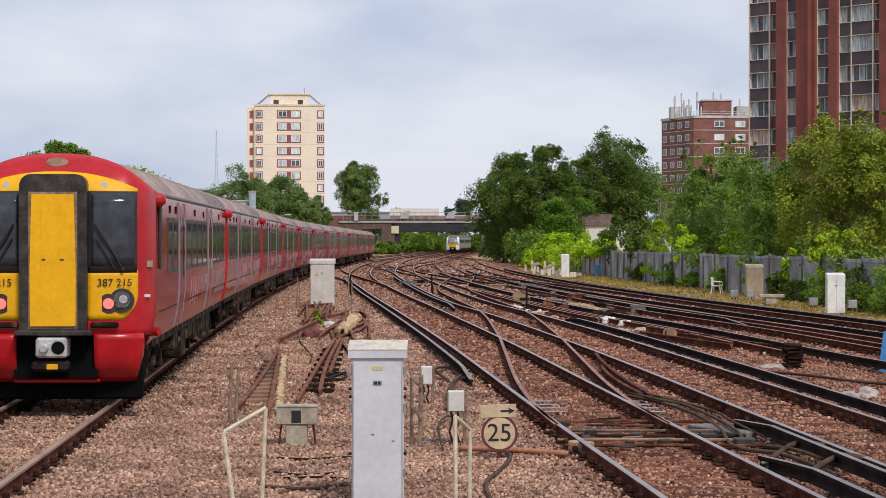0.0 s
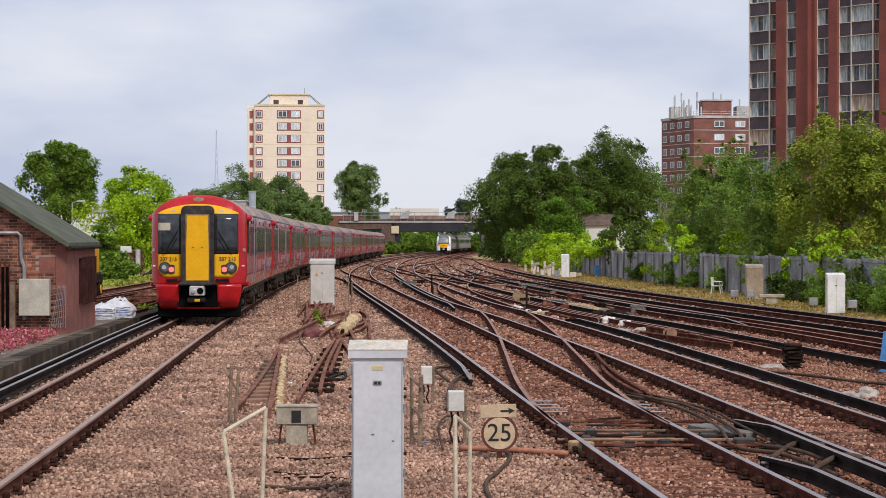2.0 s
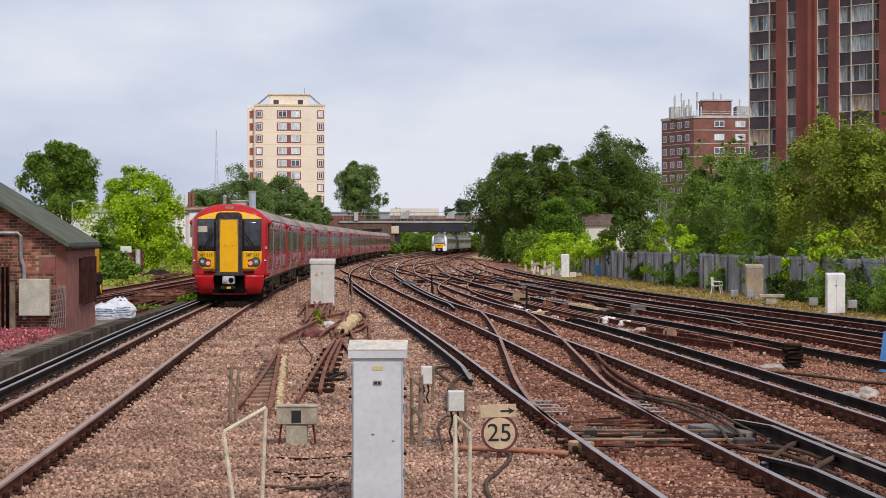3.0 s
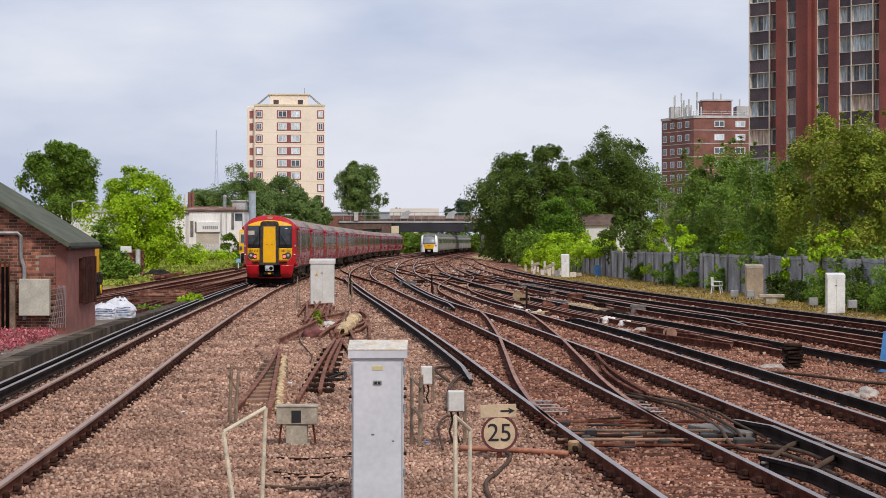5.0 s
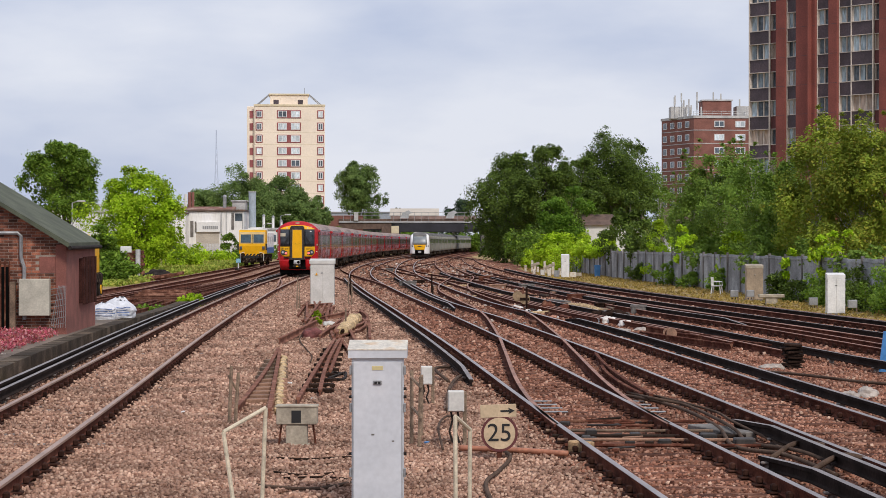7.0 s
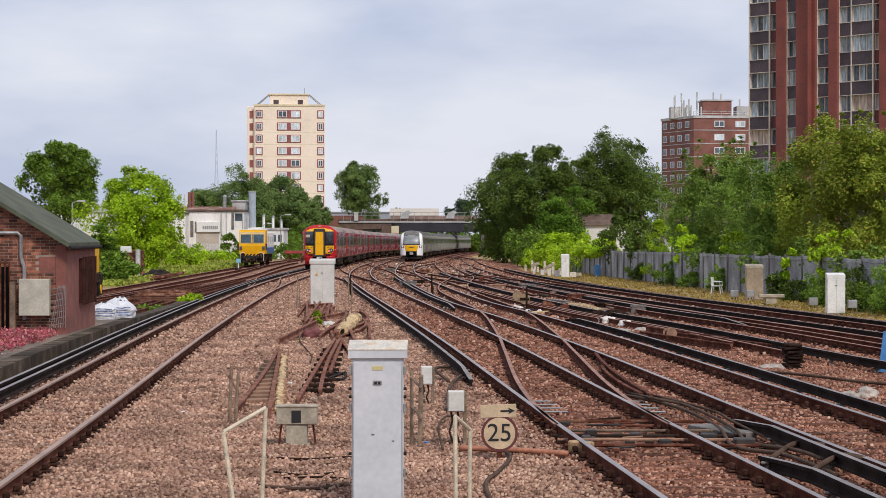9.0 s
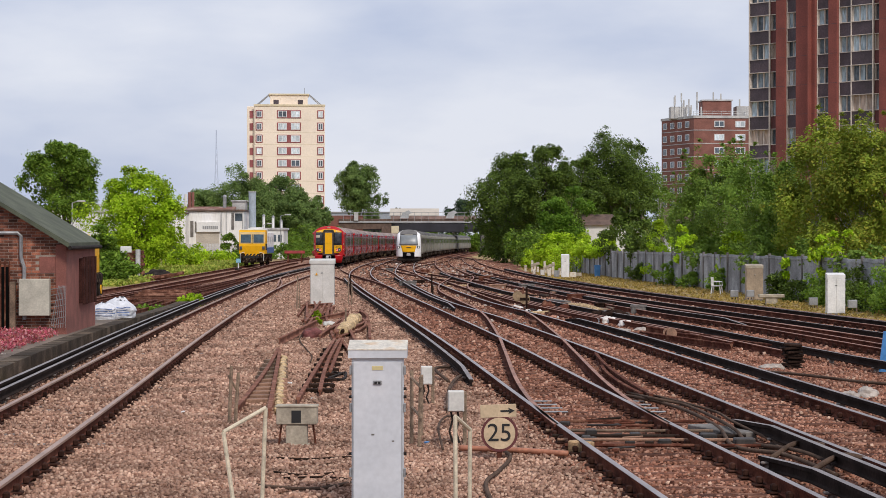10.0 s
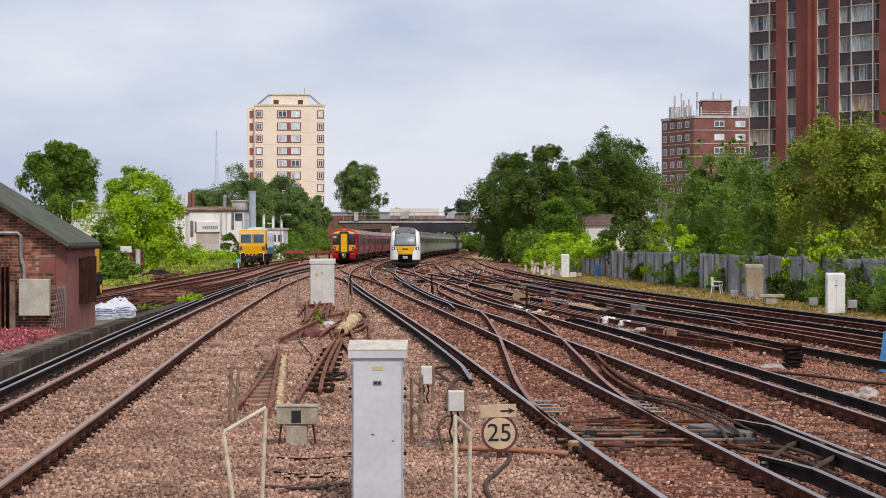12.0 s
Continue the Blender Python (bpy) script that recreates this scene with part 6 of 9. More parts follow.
# beyond the fence: big dark trees by the bridge, then birches
tree("large dark green broadleaf tree with dense crown", B(920) * 262, 262, 13.6, 11.2, M_LEAF_DARK, 21, 170, 110, 0.20, 0.4, 0.05, group="line of trees")
tree("large dark green broadleaf tree with dense crown", B(892) * 285, 285, 13.0, 6.4, M_LEAF_DARK, 22, 110, 90, 0.24, 0.4, 0.0, group="line of trees")
tree("large dark green broadleaf tree with dense crown", B(970) * 255, 255, 14.2, 7.6, M_LEAF_DARK, 23, 130, 110, 0.20, 0.4, 0.05, group="line of trees")
tree("tall dark tree with a broad crown", B(1098) * 300, 300, 18.0, 12.4, M_LEAF_DARK, 24, 200, 110, 0.21, 0.45, 0.1, group="line of trees")
tree("dark tree filling the row behind", B(1068) * 304, 304, 11.8, 8.0, M_LEAF_DARK, 33, 110, 90, 0.26, 0.35, 0.0, group="line of trees")
tree("tall dark tree with a broad crown", B(1040) * 310, 310, 15.8, 6.5, M_LEAF_DARK, 25, 90, 90, 0.26, 0.4, 0.1, group="line of trees")
tree("large dark green broadleaf tree with dense crown", B(1014) * 275, 275, 13.4, 6.5, M_LEAF_DARK, 29, 100, 90, 0.24, 0.35, 0.05, group="line of trees")
tree("lighter green rounded tree by the line", B(1000) * 205, 205, 8.1, 5.2, M_LEAF_FRESH, 26, 80, 90, 0.17, 0.2, 0.0, group="line of trees")
tree("dark glossy-leaved small tree behind the fence", B(1115) * 165, 165, 6.6, 4.2, M_LEAF_DARK, 27, 70, 60, 0.17, 0.18, 0.0, group="line of trees")
tree("thin grey-green birch with drooping twigs", B(1170) * 180, 180, 9.3, 4.2, M_LEAF_BIRCH, 28, 60, 60, 0.13, 0.16, 0.15, M_PALEBARK, 0.8, group="birches")
for i, (bx, y, h, w, top) in enumerate(((1268, 131, 9.1, 4.8, 1), (1338, 120, 8.0, 5.0, 1), (1392, 110, 7.2, 4.4, 1), (1452, 104, 8.9, 4.6, 1), (1520, 100, 8.9, 4.8, 1), (1590, 98, 8.6, 4.6, 1), (1232, 152, 7.4, 3.8, 1))):
    tree("birch with fine yellowish-green drooping foliage", B(bx) * y, y, h, w, (M_LEAF_BIRCH, M_LEAF_BIRCH, M_LEAF_BIRCH, M_LEAF_GOLD, M_LEAF_GOLD, M_LEAF_GOLD, M_LEAF_BIRCH)[i], 40 + i, 130, 120, 0.115, 0.07, 0.02, M_PALEBARK, 0.55, group="birches")
# left of the line
tree("bright fresh green tree beside the sidings", B(232) * 165, 165, 8.2, 7.0, M_LEAF_LIME, 63, 180, 100, 0.16, 0.25, -0.06, group="trees by the sidings")
tree("darker tree behind the bright one", B(112) * 215, 215, 12.6, 6.7, M_LEAF_MID, 64, 160, 90, 0.2, 0.3, 0.36, group="trees by the sidings")
tree("small green tree by the sidings", B(178) * 140, 140, 3.6, 2.6, M_LEAF_MID, 62, 50, 70, 0.13, 0.12, 0.0, group="trees by the sidings")
for i, (bx, y, h, w) in enumerate(((364, 390, 12.0, 7.6), (428, 370, 15.6, 11.0), (496, 385, 14.3, 10.0), (556, 400, 11.0, 5.5), (528, 375, 11.2, 8.0), (462, 380, 13.2, 10.5))):
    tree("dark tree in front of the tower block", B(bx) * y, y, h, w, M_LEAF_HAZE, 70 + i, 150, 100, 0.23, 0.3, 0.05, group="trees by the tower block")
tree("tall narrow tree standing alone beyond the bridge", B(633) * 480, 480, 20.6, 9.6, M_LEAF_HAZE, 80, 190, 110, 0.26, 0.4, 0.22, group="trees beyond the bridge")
for i, (bx, y, h, w) in enumerate(((705, 640, 12.5, 9.0), (825, 650, 15.5, 10.0), (800, 640, 12.5, 11.0), (660, 520, 8.5, 6.0), (590, 500, 8.5, 5.0))):
    tree("far tree beyond the bridge with haze put into its leaf colour", B(bx) * y, y, h, w, M_LEAF_FAR, 90 + i, 60, 70, 0.36, 0.3, 0.2, group="trees beyond the bridge")
# low growth
for i, (bx, y, h, w, lf) in enumerate(((945, 225, 4.6, 6.0, M_LEAF_MID), (990, 196, 3.7, 4.6, M_LEAF_LIME), (1035, 188, 3.7, 4.5, M_LEAF_LIME), (955, 205, 2.6, 3.5, M_LEAF_LIME),
                                      (900, 270, 4.2, 6.5, M_LEAF_MID), (875, 300, 4.5, 5.0, M_LEAF_DARK), (930, 245, 4.0, 5.0, M_LEAF_DARK), (985, 225, 4.5, 5.0, M_LEAF_DARK), (1070, 186, 3.6, 3.0, M_LEAF_LIME))):
    bush("fresh green bush growing by the line", B(bx) * y, y, h, w, lf, 100 + i, 40, 70, 0.15)
for i, (bx, y, h, w) in enumerate(((722, 428, 3.2, 3.6), (712, 452, 6.2, 5.0), (736, 458, 6.2, 5.5), (760, 474, 6.2, 6.0), (745, 446, 4.4, 5.0), (765, 460, 4.2, 5.0), (785, 466, 4.4, 6.0), (690, 397, 2.6, 3.6), (672, 394, 2.4, 3.6), (820, 475, 4.6, 7.0), (845, 470, 4.6, 5.0), (700, 470, 5.0, 8.0), (868, 398, 2.3, 1.8), (585, 392, 4.0, 4.0), (563, 385, 3.6, 3.6))):
    bush("green scrub on the bank beyond the bridge", B(bx) * y, y, h, w, M_LEAF_MID, 170 + i, 50, 70, 0.22, group="scrub beyond the bridge")
for i, (bx, y, h, w) in enumerate(((300, 200, 2.7, 4.0), (335, 225, 2.3, 4.5), (408, 260, 3.6, 3.0), (320, 190, 1.8, 3.5), (380, 245, 1.5, 5.0), (540, 350, 5.5, 6.5), (590, 360, 5.2, 6.0), (515, 330, 3.5, 5.0),
                                   (690, 445, 3.0, 6.0), (735, 460, 4.5, 9.0), (765, 470, 3.6, 7.0), (195, 128, 2.0, 3.0), (185, 118, 1.5, 2.2), (502, 282, 2.4, 3.6), (478, 288, 1.9, 3.2), (525, 300, 2.6, 5.0), (425, 262, 1.6, 3.0))):
    bush("rough green scrub by the sidings", B(bx) * y, y, h, w, M_LEAF_LIME if i in (1, 3, 4) else M_LEAF_MID, 130 + i, 34, 70, size=0.14)


def bare_tree(x, y, h, seed):
    """A dead tree of fine pale twigs."""
    rng = random.Random(seed)
    t = thing("tree", "bare leafless tree with fine pale twigs", "tree", pose(x, y, ground_z(x, y) - 0.05))
    wood = Mesh()

    def branch(p, d, length, r, depth):
        q = p + d * length
        wood.cyl(p, q, r, 5, r * 0.6)
        if depth == 0:
            return
        for _ in range(3):
            nd = (d + Vector((rng.gauss(0, 0.45), rng.gauss(0, 0.45), rng.gauss(0.1, 0.25)))).normalized()
            branch(p + d * length * rng.uniform(0.55, 1.0), nd, length * rng.uniform(0.55, 0.8), r * 0.6, depth - 1)
    branch(Vector((0, 0, 0)), Vector((0, 0, 1)), h * 0.36, 0.12, 5)
    part("branches", wood, M_PALEBARK, t, fix=False)


bare_tree(B(14) * 150, 150, 9.0, 7)


# ---- lineside things ----
def lineside_cabinet(label, x, y, w, h, d, paint, lid, ob_z=None, doors=2, detail=True, over=0.035, low=0.0):
    """A steel equipment cabinet with overhanging lid, door leaves, hinges, lock and label."""
    z = (level(y) - 0.22) if ob_z is None else ob_z
    t = thing("equipment_cabinet", label, "cabinet", pose(x, y, z), "lineside cabinets")
    part("body", Mesh().box(-w / 2, w / 2, 0, d, 0, h - 0.13, 0.008), paint, t)
    part("plinth", Mesh().box(-w / 2 - 0.03, w / 2 + 0.03, -0.03, d + 0.03, -0.1, 0.06, 0.01), M_DKCONC, t)
    o = over
    part("lid", Mesh().prism([(-o, h - 0.135), (-o, h - 0.01 - low), (d + o, h + 0.06 - low), (d + o, h - 0.135)], 0, -w / 2 - o, w / 2 + o), lid, t, "weathered overhanging lid")
    n = doors
    for i in range(n):
        a = -w / 2 + 0.012 + (w - 0.024) * i / n
        b = -w / 2 + 0.012 + (w - 0.024) * (i + 1) / n
        dr = part("door", Mesh().box(a + 0.004, b - 0.004, -0.014, 0.004, 0.07, h - 0.17, 0.004), paint, t)
        if i == 0 and detail:
            part("lock", Mesh().box(b - 0.05 if n > 1 else -0.045, b + 0.03 if n > 1 else 0.04, -0.034, -0.012, h * 0.72, h * 0.72 + 0.03, 0.005), M_GALV, dr)
            part("keyhole", Mesh().box(b - 0.03 if n > 1 else -0.03, b + 0.01 if n > 1 else 0.025, -0.037, -0.03, h * 0.72 + 0.006, h * 0.72 + 0.024), M_BLACK, dr)
    for s in (-1, 1):
        for k in (0.22, 0.6, 0.82):
            part("hinge", Mesh().box(*sorted((s * w / 2, s * (w / 2 + 0.022))), -0.005, 0.05, h * k, h * k + 0.09, 0.006), M_GALV, t)
    return t


def near_cabinet():
    t = lineside_cabinet("tall pale grey painted steel cabinet with a weathered lid", -0.644, 20.0, 0.51, 1.68, 0.36, M_GREYBOX, M_GREYBOX, -0.25, 1, False, low=0.045)
    part("lid_top", Mesh().prism([(-0.038, 1.622), (-0.038, 1.633), (0.398, 1.703), (0.398, 1.692)], 0, -0.292, 0.292), M_LID, t, "stained cream lid top")
    part("label_plate", Mesh().box(-0.055, 0.055, -0.019, -0.012, 1.425, 1.468, 0.003), mat("yellow_label", (0.62, 0.52, 0.26), 0.6, var=0.1), t, "small yellow label")
    lk = part("lock", Mesh().box(-0.042, 0.042, -0.03, -0.012, 1.285, 1.325, 0.004), M_GALV, t)
    part("keyhole", Mesh().box(-0.03, -0.004, -0.033, -0.029, 1.29, 1.315).box(0.006, 0.03, -0.033, -0.029, 1.29, 1.315), M_BLACK, lk)
    part("door_seam", Mesh().box(-0.245, -0.238, -0.0165, -0.012, 0.08, 1.5).box(0.238, 0.245, -0.0165, -0.012, 0.08, 1.5), M_GALV, t)
    part("paint_chip", Mesh().box(-0.06, -0.03, -0.0165, -0.012, 0.785, 0.80), M_DKCONC, t)
    part("paint_chip", Mesh().box(0.14, 0.165, -0.0165, -0.012, 0.72, 0.735), M_DKCONC, t)
    for s in (-1, 1):
        for z in (1.24, 1.16, 0.6, 0.4):
            part("side_bolt", Mesh().cyl((s * 0.255, 0.04, z), (s * 0.285, 0.04, z), 0.014, 8), M_RUBBER, t)


def junction_box(x, y, w, h, z, paint, group="small junction boxes", post=True, label="small grey junction box on a post"):
    t = thing("junction_box", label, "junction box", pose(x, y, 0), group)
    g = level(y) - 0.25
    part("box", Mesh().box(-w / 2, w / 2, -0.06, 0.06, z - h / 2, z + h / 2, 0.012), paint, t)
    part("cover", Mesh().box(-w / 2 + 0.012, w / 2 - 0.012, -0.072, -0.06, z - h / 2 + 0.012, z + h / 2 - 0.012, 0.006), paint, t)
    if post:
        part("post", Mesh().box(w * 0.42, w * 0.42 + 0.05, 0.06, 0.11, g, z + h / 2 - 0.02, 0.006), M_OLDWOOD, t)
    cb = Mesh()
    for k in (-0.3, 0.1):
        cb.tube([(w * k, 0, z - h / 2), (w * k + 0.02, 0.02, z - h / 2 - 0.1), (w * k - 0.02, 0.0, (g + z - h / 2) / 2), (w * k + 0.04, 0.03, g + 0.05)], 0.014, 6)
    part("cable_tail", cb, M_RUBBER, t)


def relay_box():
    t = thing("track_box", "dirty beige track circuit box on splayed legs", "box", pose(-1.856, 25.9, 0))
    part("head", Mesh().box(-0.26, 0.26, -0.12, 0.12, 0.10, 0.315, 0.012), M_DIRTYBOX, t)
    part("lid", Mesh().box(-0.27, 0.27, -0.13, 0.13, 0.315, 0.345, 0.008), M_DIRTYBOX, t)
    part("dark_panel", Mesh().box(-0.065, 0.055, -0.126, -0.118, 0.125, 0.28), M_BLACK, t)
    part("base", Mesh().box(-0.14, 0.13, -0.10, 0.10, -0.17, 0.09, 0.01), M_DIRTYBOX, t)
    part("foot", Mesh().box(-0.17, 0.16, -0.12, 0.12, -0.21, -0.15, 0.01), M_DIRTYBOX, t)
    for s in (-1, 1):
        part("leg", Mesh().cyl((s * 0.20, 0, 0.10), (s * 0.24, 0, -0.20), 0.014, 6), M_RUST, t)


M_HOOP = mat("yellowed_white_paint", (0.60, 0.52, 0.38), 0.6, var=0.2, scale=8, fine=40)


def bent_rail(x0, z0, x1, z1, fx0, fx1, y):
    """A marker frame of whitewashed pipe."""
    t = thing("guard_hoop", "bent whitewashed pipe hoop standing in ballast", "pipe hoop", None, "pipe hoops")
    g = -0.35
    cream = M_HOOP
    part("leg", Mesh().tube([(fx0, y - 0.1, g), (x0, y, z0)], 0.021, 8), cream, t)
    part("leg", Mesh().tube([(fx1, y + 0.25, g), (x1, y + 0.3, z1)], 0.021, 8), cream, t)
    part("cross_bar", Mesh().tube([(x0, y, z0), (x1, y + 0.3, z1)], 0.021, 8), cream, t)


def speed_sign():
    """The low speed board: round 25 board with an arrow plate on top."""
    t = thing("speed_sign", "round cream speed board reading 25 with arrow plate", "sign", pose(0.672, 24.2, 0.145))
    cream = mat("sign_cream", (0.58, 0.44, 0.28), 0.6, var=0.12, scale=5, fine=30)
    dred = mat("faded_red_border", (0.14, 0.035, 0.035), 0.6, var=0.2)
    part("border", Mesh().cyl((0, 0, 0), (0, -0.012, 0), 0.218, 40), dred, t, "dark red border ring")
    part("disc", Mesh().cyl((0, -0.008, 0), (0, -0.016, 0), 0.188, 40), cream, t)
    n = part("number", text_mesh("25", 0.30, M_BLACK), None, t)
    n.matrix_basis = pose(0, -0.02, 0.0, 90, 0, 0)
    pl = part("arrow_plate", Mesh().box(-0.22, 0.21, -0.014, 0.0, 0.19, 0.345, 0.004), cream, t)
    pl.rotation_euler = (0, radians(-2), 0)
    part("arrow", Mesh().box(0.02, 0.13, -0.019, -0.012, 0.255, 0.275).prism([(0.11, 0.305), (0.19, 0.265), (0.11, 0.225), (0.135, 0.265)], 1, -0.019, -0.012), M_BLACK, pl)
    part("post", Mesh().box(-0.03, 0.03, 0.0, 0.05, -0.42, 0.33, 0.006), M_RUST, t)


def loose_rail(p, q, sag=0.0, bend_x=0.0, material=None):
    """A length of scrap rail lying from p to q."""
    p, q = Vector(p), Vector(q)
    t = thing("scrap_rail", "rusty length of scrap rail lying on the ballast", "rail", None, "scrap rails")
    me = Mesh()
    n = len(RAIL)
    side = (q - p).cross(Vector((0, 0, 1))).normalized()
    for k in range(7):
        u = k / 6
        c = p.lerp(q, u) + side * (bend_x * 4 * u * (1 - u)) + Vector((0, 0, -sag * 4 * u * (1 - u)))
        me.v += [c + side * a + Vector((0, 0, b)) for a, b in RAIL]
        if k:
            for i in range(n):
                j = (i + 1) % n
                me.f.append(((k - 1) * n + i, (k - 1) * n + j, k * n + j, k * n + i))
    me.f += [tuple(range(n))[::-1], tuple(range(6 * n, 7 * n))]
    me.mi = [0] * len(me.f)
    part("rail_length", me, material or M_RUST, t, fix=False)


def timber(p, q, w, h, material, label="weathered timber baulk", group="timbers", roll=0.0):
    p, q = Vector(p), Vector(q)
    d = q - p
    m = Matrix.Translation(p) @ d.to_track_quat("Y", "Z").to_matrix().to_4x4() @ Matrix.Rotation(roll, 4, "Y")
    t = thing("timber_baulk", label, "timber", m, group)
    part("baulk", Mesh().box(-w / 2, w / 2, 0, d.length, -h / 2, h / 2, min(w, h) * 0.12), material, t)


def stake(x, y, h, lean=0.0, r=0.025, material=None, label="weathered stake in the ballast"):
    t = thing("stake", label, "stake", pose(x, y, level(y) - 0.3), "stakes")
    part("shaft", Mesh().tube([(0, 0, 0), (lean * 0.5, 0, h * 0.55), (lean, 0.02, h + 0.1)], r, 7), material or M_OLDWOOD, t)


def cable(pts, r=0.025, material=None, label="thick dusty black cable on the ballast"):
    """A cable laid through (x, y, height) points, rounded between them."""
    fx, fz = bend([(i, p[0]) for i, p in enumerate(pts)]), bend([(i, p[2]) for i, p in enumerate(pts)])
    fy = bend([(i, p[1]) for i, p in enumerate(pts)])
    n = (len(pts) - 1) * 6
    out = [(fx(i / 6), fy(i / 6), level(fy(i / 6)) + fz(i / 6)) for i in range(n + 1)]
    t = thing("cable", label, "cable", None, "cables")
    part("sheath", Mesh().tube(out, r, 7), material or M_CABLE, t, smooth=True)


def lumpy(me, x, y, z, sx, sy, sz, seed, seg=18):
    """A soft uneven lump, for bags and heaps."""
    rng = random.Random(seed)
    off = Vector((rng.random() * 50, rng.random() * 50, 0))

    def f(u, v):
        a, b = 2 * math.pi * u, math.pi * (v * 0.98 + 0.01)
        d = Vector((math.cos(a) * math.sin(b), math.sin(a) * math.sin(b), math.cos(b)))
        k = 1 + 0.3 * noise.noise(d * 1.6 + off) + 0.18 * noise.noise(d * 5 + off) + 0.09 * noise.noise(d * 13 + off)
        return (x + d.x * sx * k, y + d.y * sy * k, max(z - sz * 0.5, z + d.z * sz * k))
    me.grid(seg * 2, seg, f)
    return me


def builders_sack(x, y, w, d, h, seed, turn, lean=0.0):
    """A slumped woven sack with folds, a gathered top and printed blue bars."""
    rng = random.Random(seed)
    off = Vector((rng.random() * 50, rng.random() * 50, 3))
    t = thing("rubble_sack", "slumped white woven rubble sack with blue print", "sack", pose(x, y, 0.02, 0, 0, turn), "rubble sacks")
    me = Mesh()

    def f(u, v):
        a = 2 * math.pi * u
        p = 0.62
        cx, cy = math.copysign(abs(math.cos(a)) ** p, math.cos(a)), math.copysign(abs(math.sin(a)) ** p, math.sin(a))
        r = (1.0 + 0.14 * math.sin(v * 2.6)) * (1 - max(0.0, v - 0.62) ** 1.5 * 2.9)
        q = Vector((cx, cy, v * 2.2)) * 1.5 + off
        k = 1 + 0.13 * noise.noise(q) + 0.07 * noise.noise(q * 2.7) + 0.025 * math.sin(a * 17 + 4 * v) * v
        z = h * v * (1 + 0.10 * noise.noise(q * 1.3))
        return (cx * r * k * w / 2 + lean * v * v, cy * r * k * d / 2, z)
    me.grid(56, 22, f)
    sack = part("sack", me, M_SACK, t, fix=False, smooth=True)
    for i in range(4):
        bar = Mesh()
        z0 = 0.22 + 0.13 * i
        u0, u1 = rng.uniform(0.60, 0.66), rng.uniform(0.80, 0.90)
        bar.grid(12, 2, lambda u, v: tuple(Vector(f(u0 + (u1 - u0) * u, z0 + 0.05 * v)) * 1.012))
        part("print_bar", bar, M_BLUEPRINT, sack, "faded blue printed bar")


def bag(x, y, sx, sy, sz, seed, material, label, name="rubbish_bag", category="bag", group="bags", lift=0.0):
    t = thing(name, label, category, pose(x, y, level(y) - 0.2 + sz * 0.45 + lift), group)
    part("sack", lumpy(Mesh(), 0, 0, 0, sx, sy, sz, seed), material, t, fix=False, smooth=True)


M_COIL = mat("dark_rusty_coil", (0.03, 0.017, 0.012), 0.95, spec=0.1, var=0.5, scale=8, fine=40, bump=0.5)


def plate_stack(x, y):
    rng = random.Random(17)
    for k in range(8):
        w, d = rng.uniform(0.30, 0.40), rng.uniform(0.3, 0.42)
        t = thing("scrap_plate", "dark oily plate in a stack of scrap", "plate", pose(x + rng.uniform(-0.03, 0.03), y, level(y) - 0.19 + 0.066 * k, rng.uniform(-3, 3), rng.uniform(-4, 4), rng.uniform(-14, 14)), "stack of plates")
        part("plate", Mesh().box(-w / 2, w / 2, -d / 2, d / 2, 0, 0.05, 0.012), M_COIL, t)
        part("lug", Mesh().box(-w / 2 - 0.03, w / 2 + 0.025, -0.05, 0.05, 0.008, 0.042, 0.008), M_COIL, t)


M_KERB = mat("mossy_stained_concrete", (0.075, 0.057, 0.041), 0.95, spec=0.15, var=0.4, scale=1.6, fine=25, bump=0.4, rand=0.2, color2=(0.155, 0.12, 0.088))


def concrete_kerb():
    """The low concrete edge between the line and the hut."""
    t = thing("platform_edge", "stained low concrete edging beside the line", "kerb", kind="structure")
    edge = bend([(12, -6.9), (37, -8.1), (52, -8.83), (76, -9.45)])
    y = 14.0
    rng = random.Random(2)
    while y < 76:
        L = min(1.8, 76 - y)
        blk = Mesh()
        a, b = edge(y), edge(y + L - 0.012)
        dz = rng.uniform(-0.012, 0.012)
        blk.prism([(a - 0.40, y), (a, y), (b, y + L - 0.012), (b - 0.40, y + L - 0.012)], 2, level(y) - 0.3, level(y) + 0.07 + dz)
        part("kerb_block", blk, M_KERB, t)
        y += L
    pad = Mesh()
    pad.prism([(-22, 14), (edge(14) - 0.39, 14), (edge(52) - 0.39, 52), (edge(63) - 0.39, 63), (-22, 63)], 2, -0.35, 0.03)
    tagged(new("hut_yard", pad.data("hut_yard", M_EARTH)), "bare earth yard round the brick hut", "ground", kind="structure")


def stonecrop():
    """A mat of pink-red flowering plants on the yard."""
    rng = np.random.default_rng(12)
    n = 900
    ys = rng.uniform(38.5, 50.4, n)
    xs = -8.9 - 0.048 * (ys - 38) - rng.random(n) * 3.2
    c = np.stack([xs, ys, np.full(n, 0.08) + rng.random(n) * 0.1], 1)
    me = leaf_mesh("stonecrop", c, np.full(n, 0.16), 22, 0.035, M_BLOSSOM, rng, flat=0.7)
    ob = new("flowering_plants", me)
    tagged(ob, "low mat of pink-red flowering stonecrop", "plants", kind="stuff")


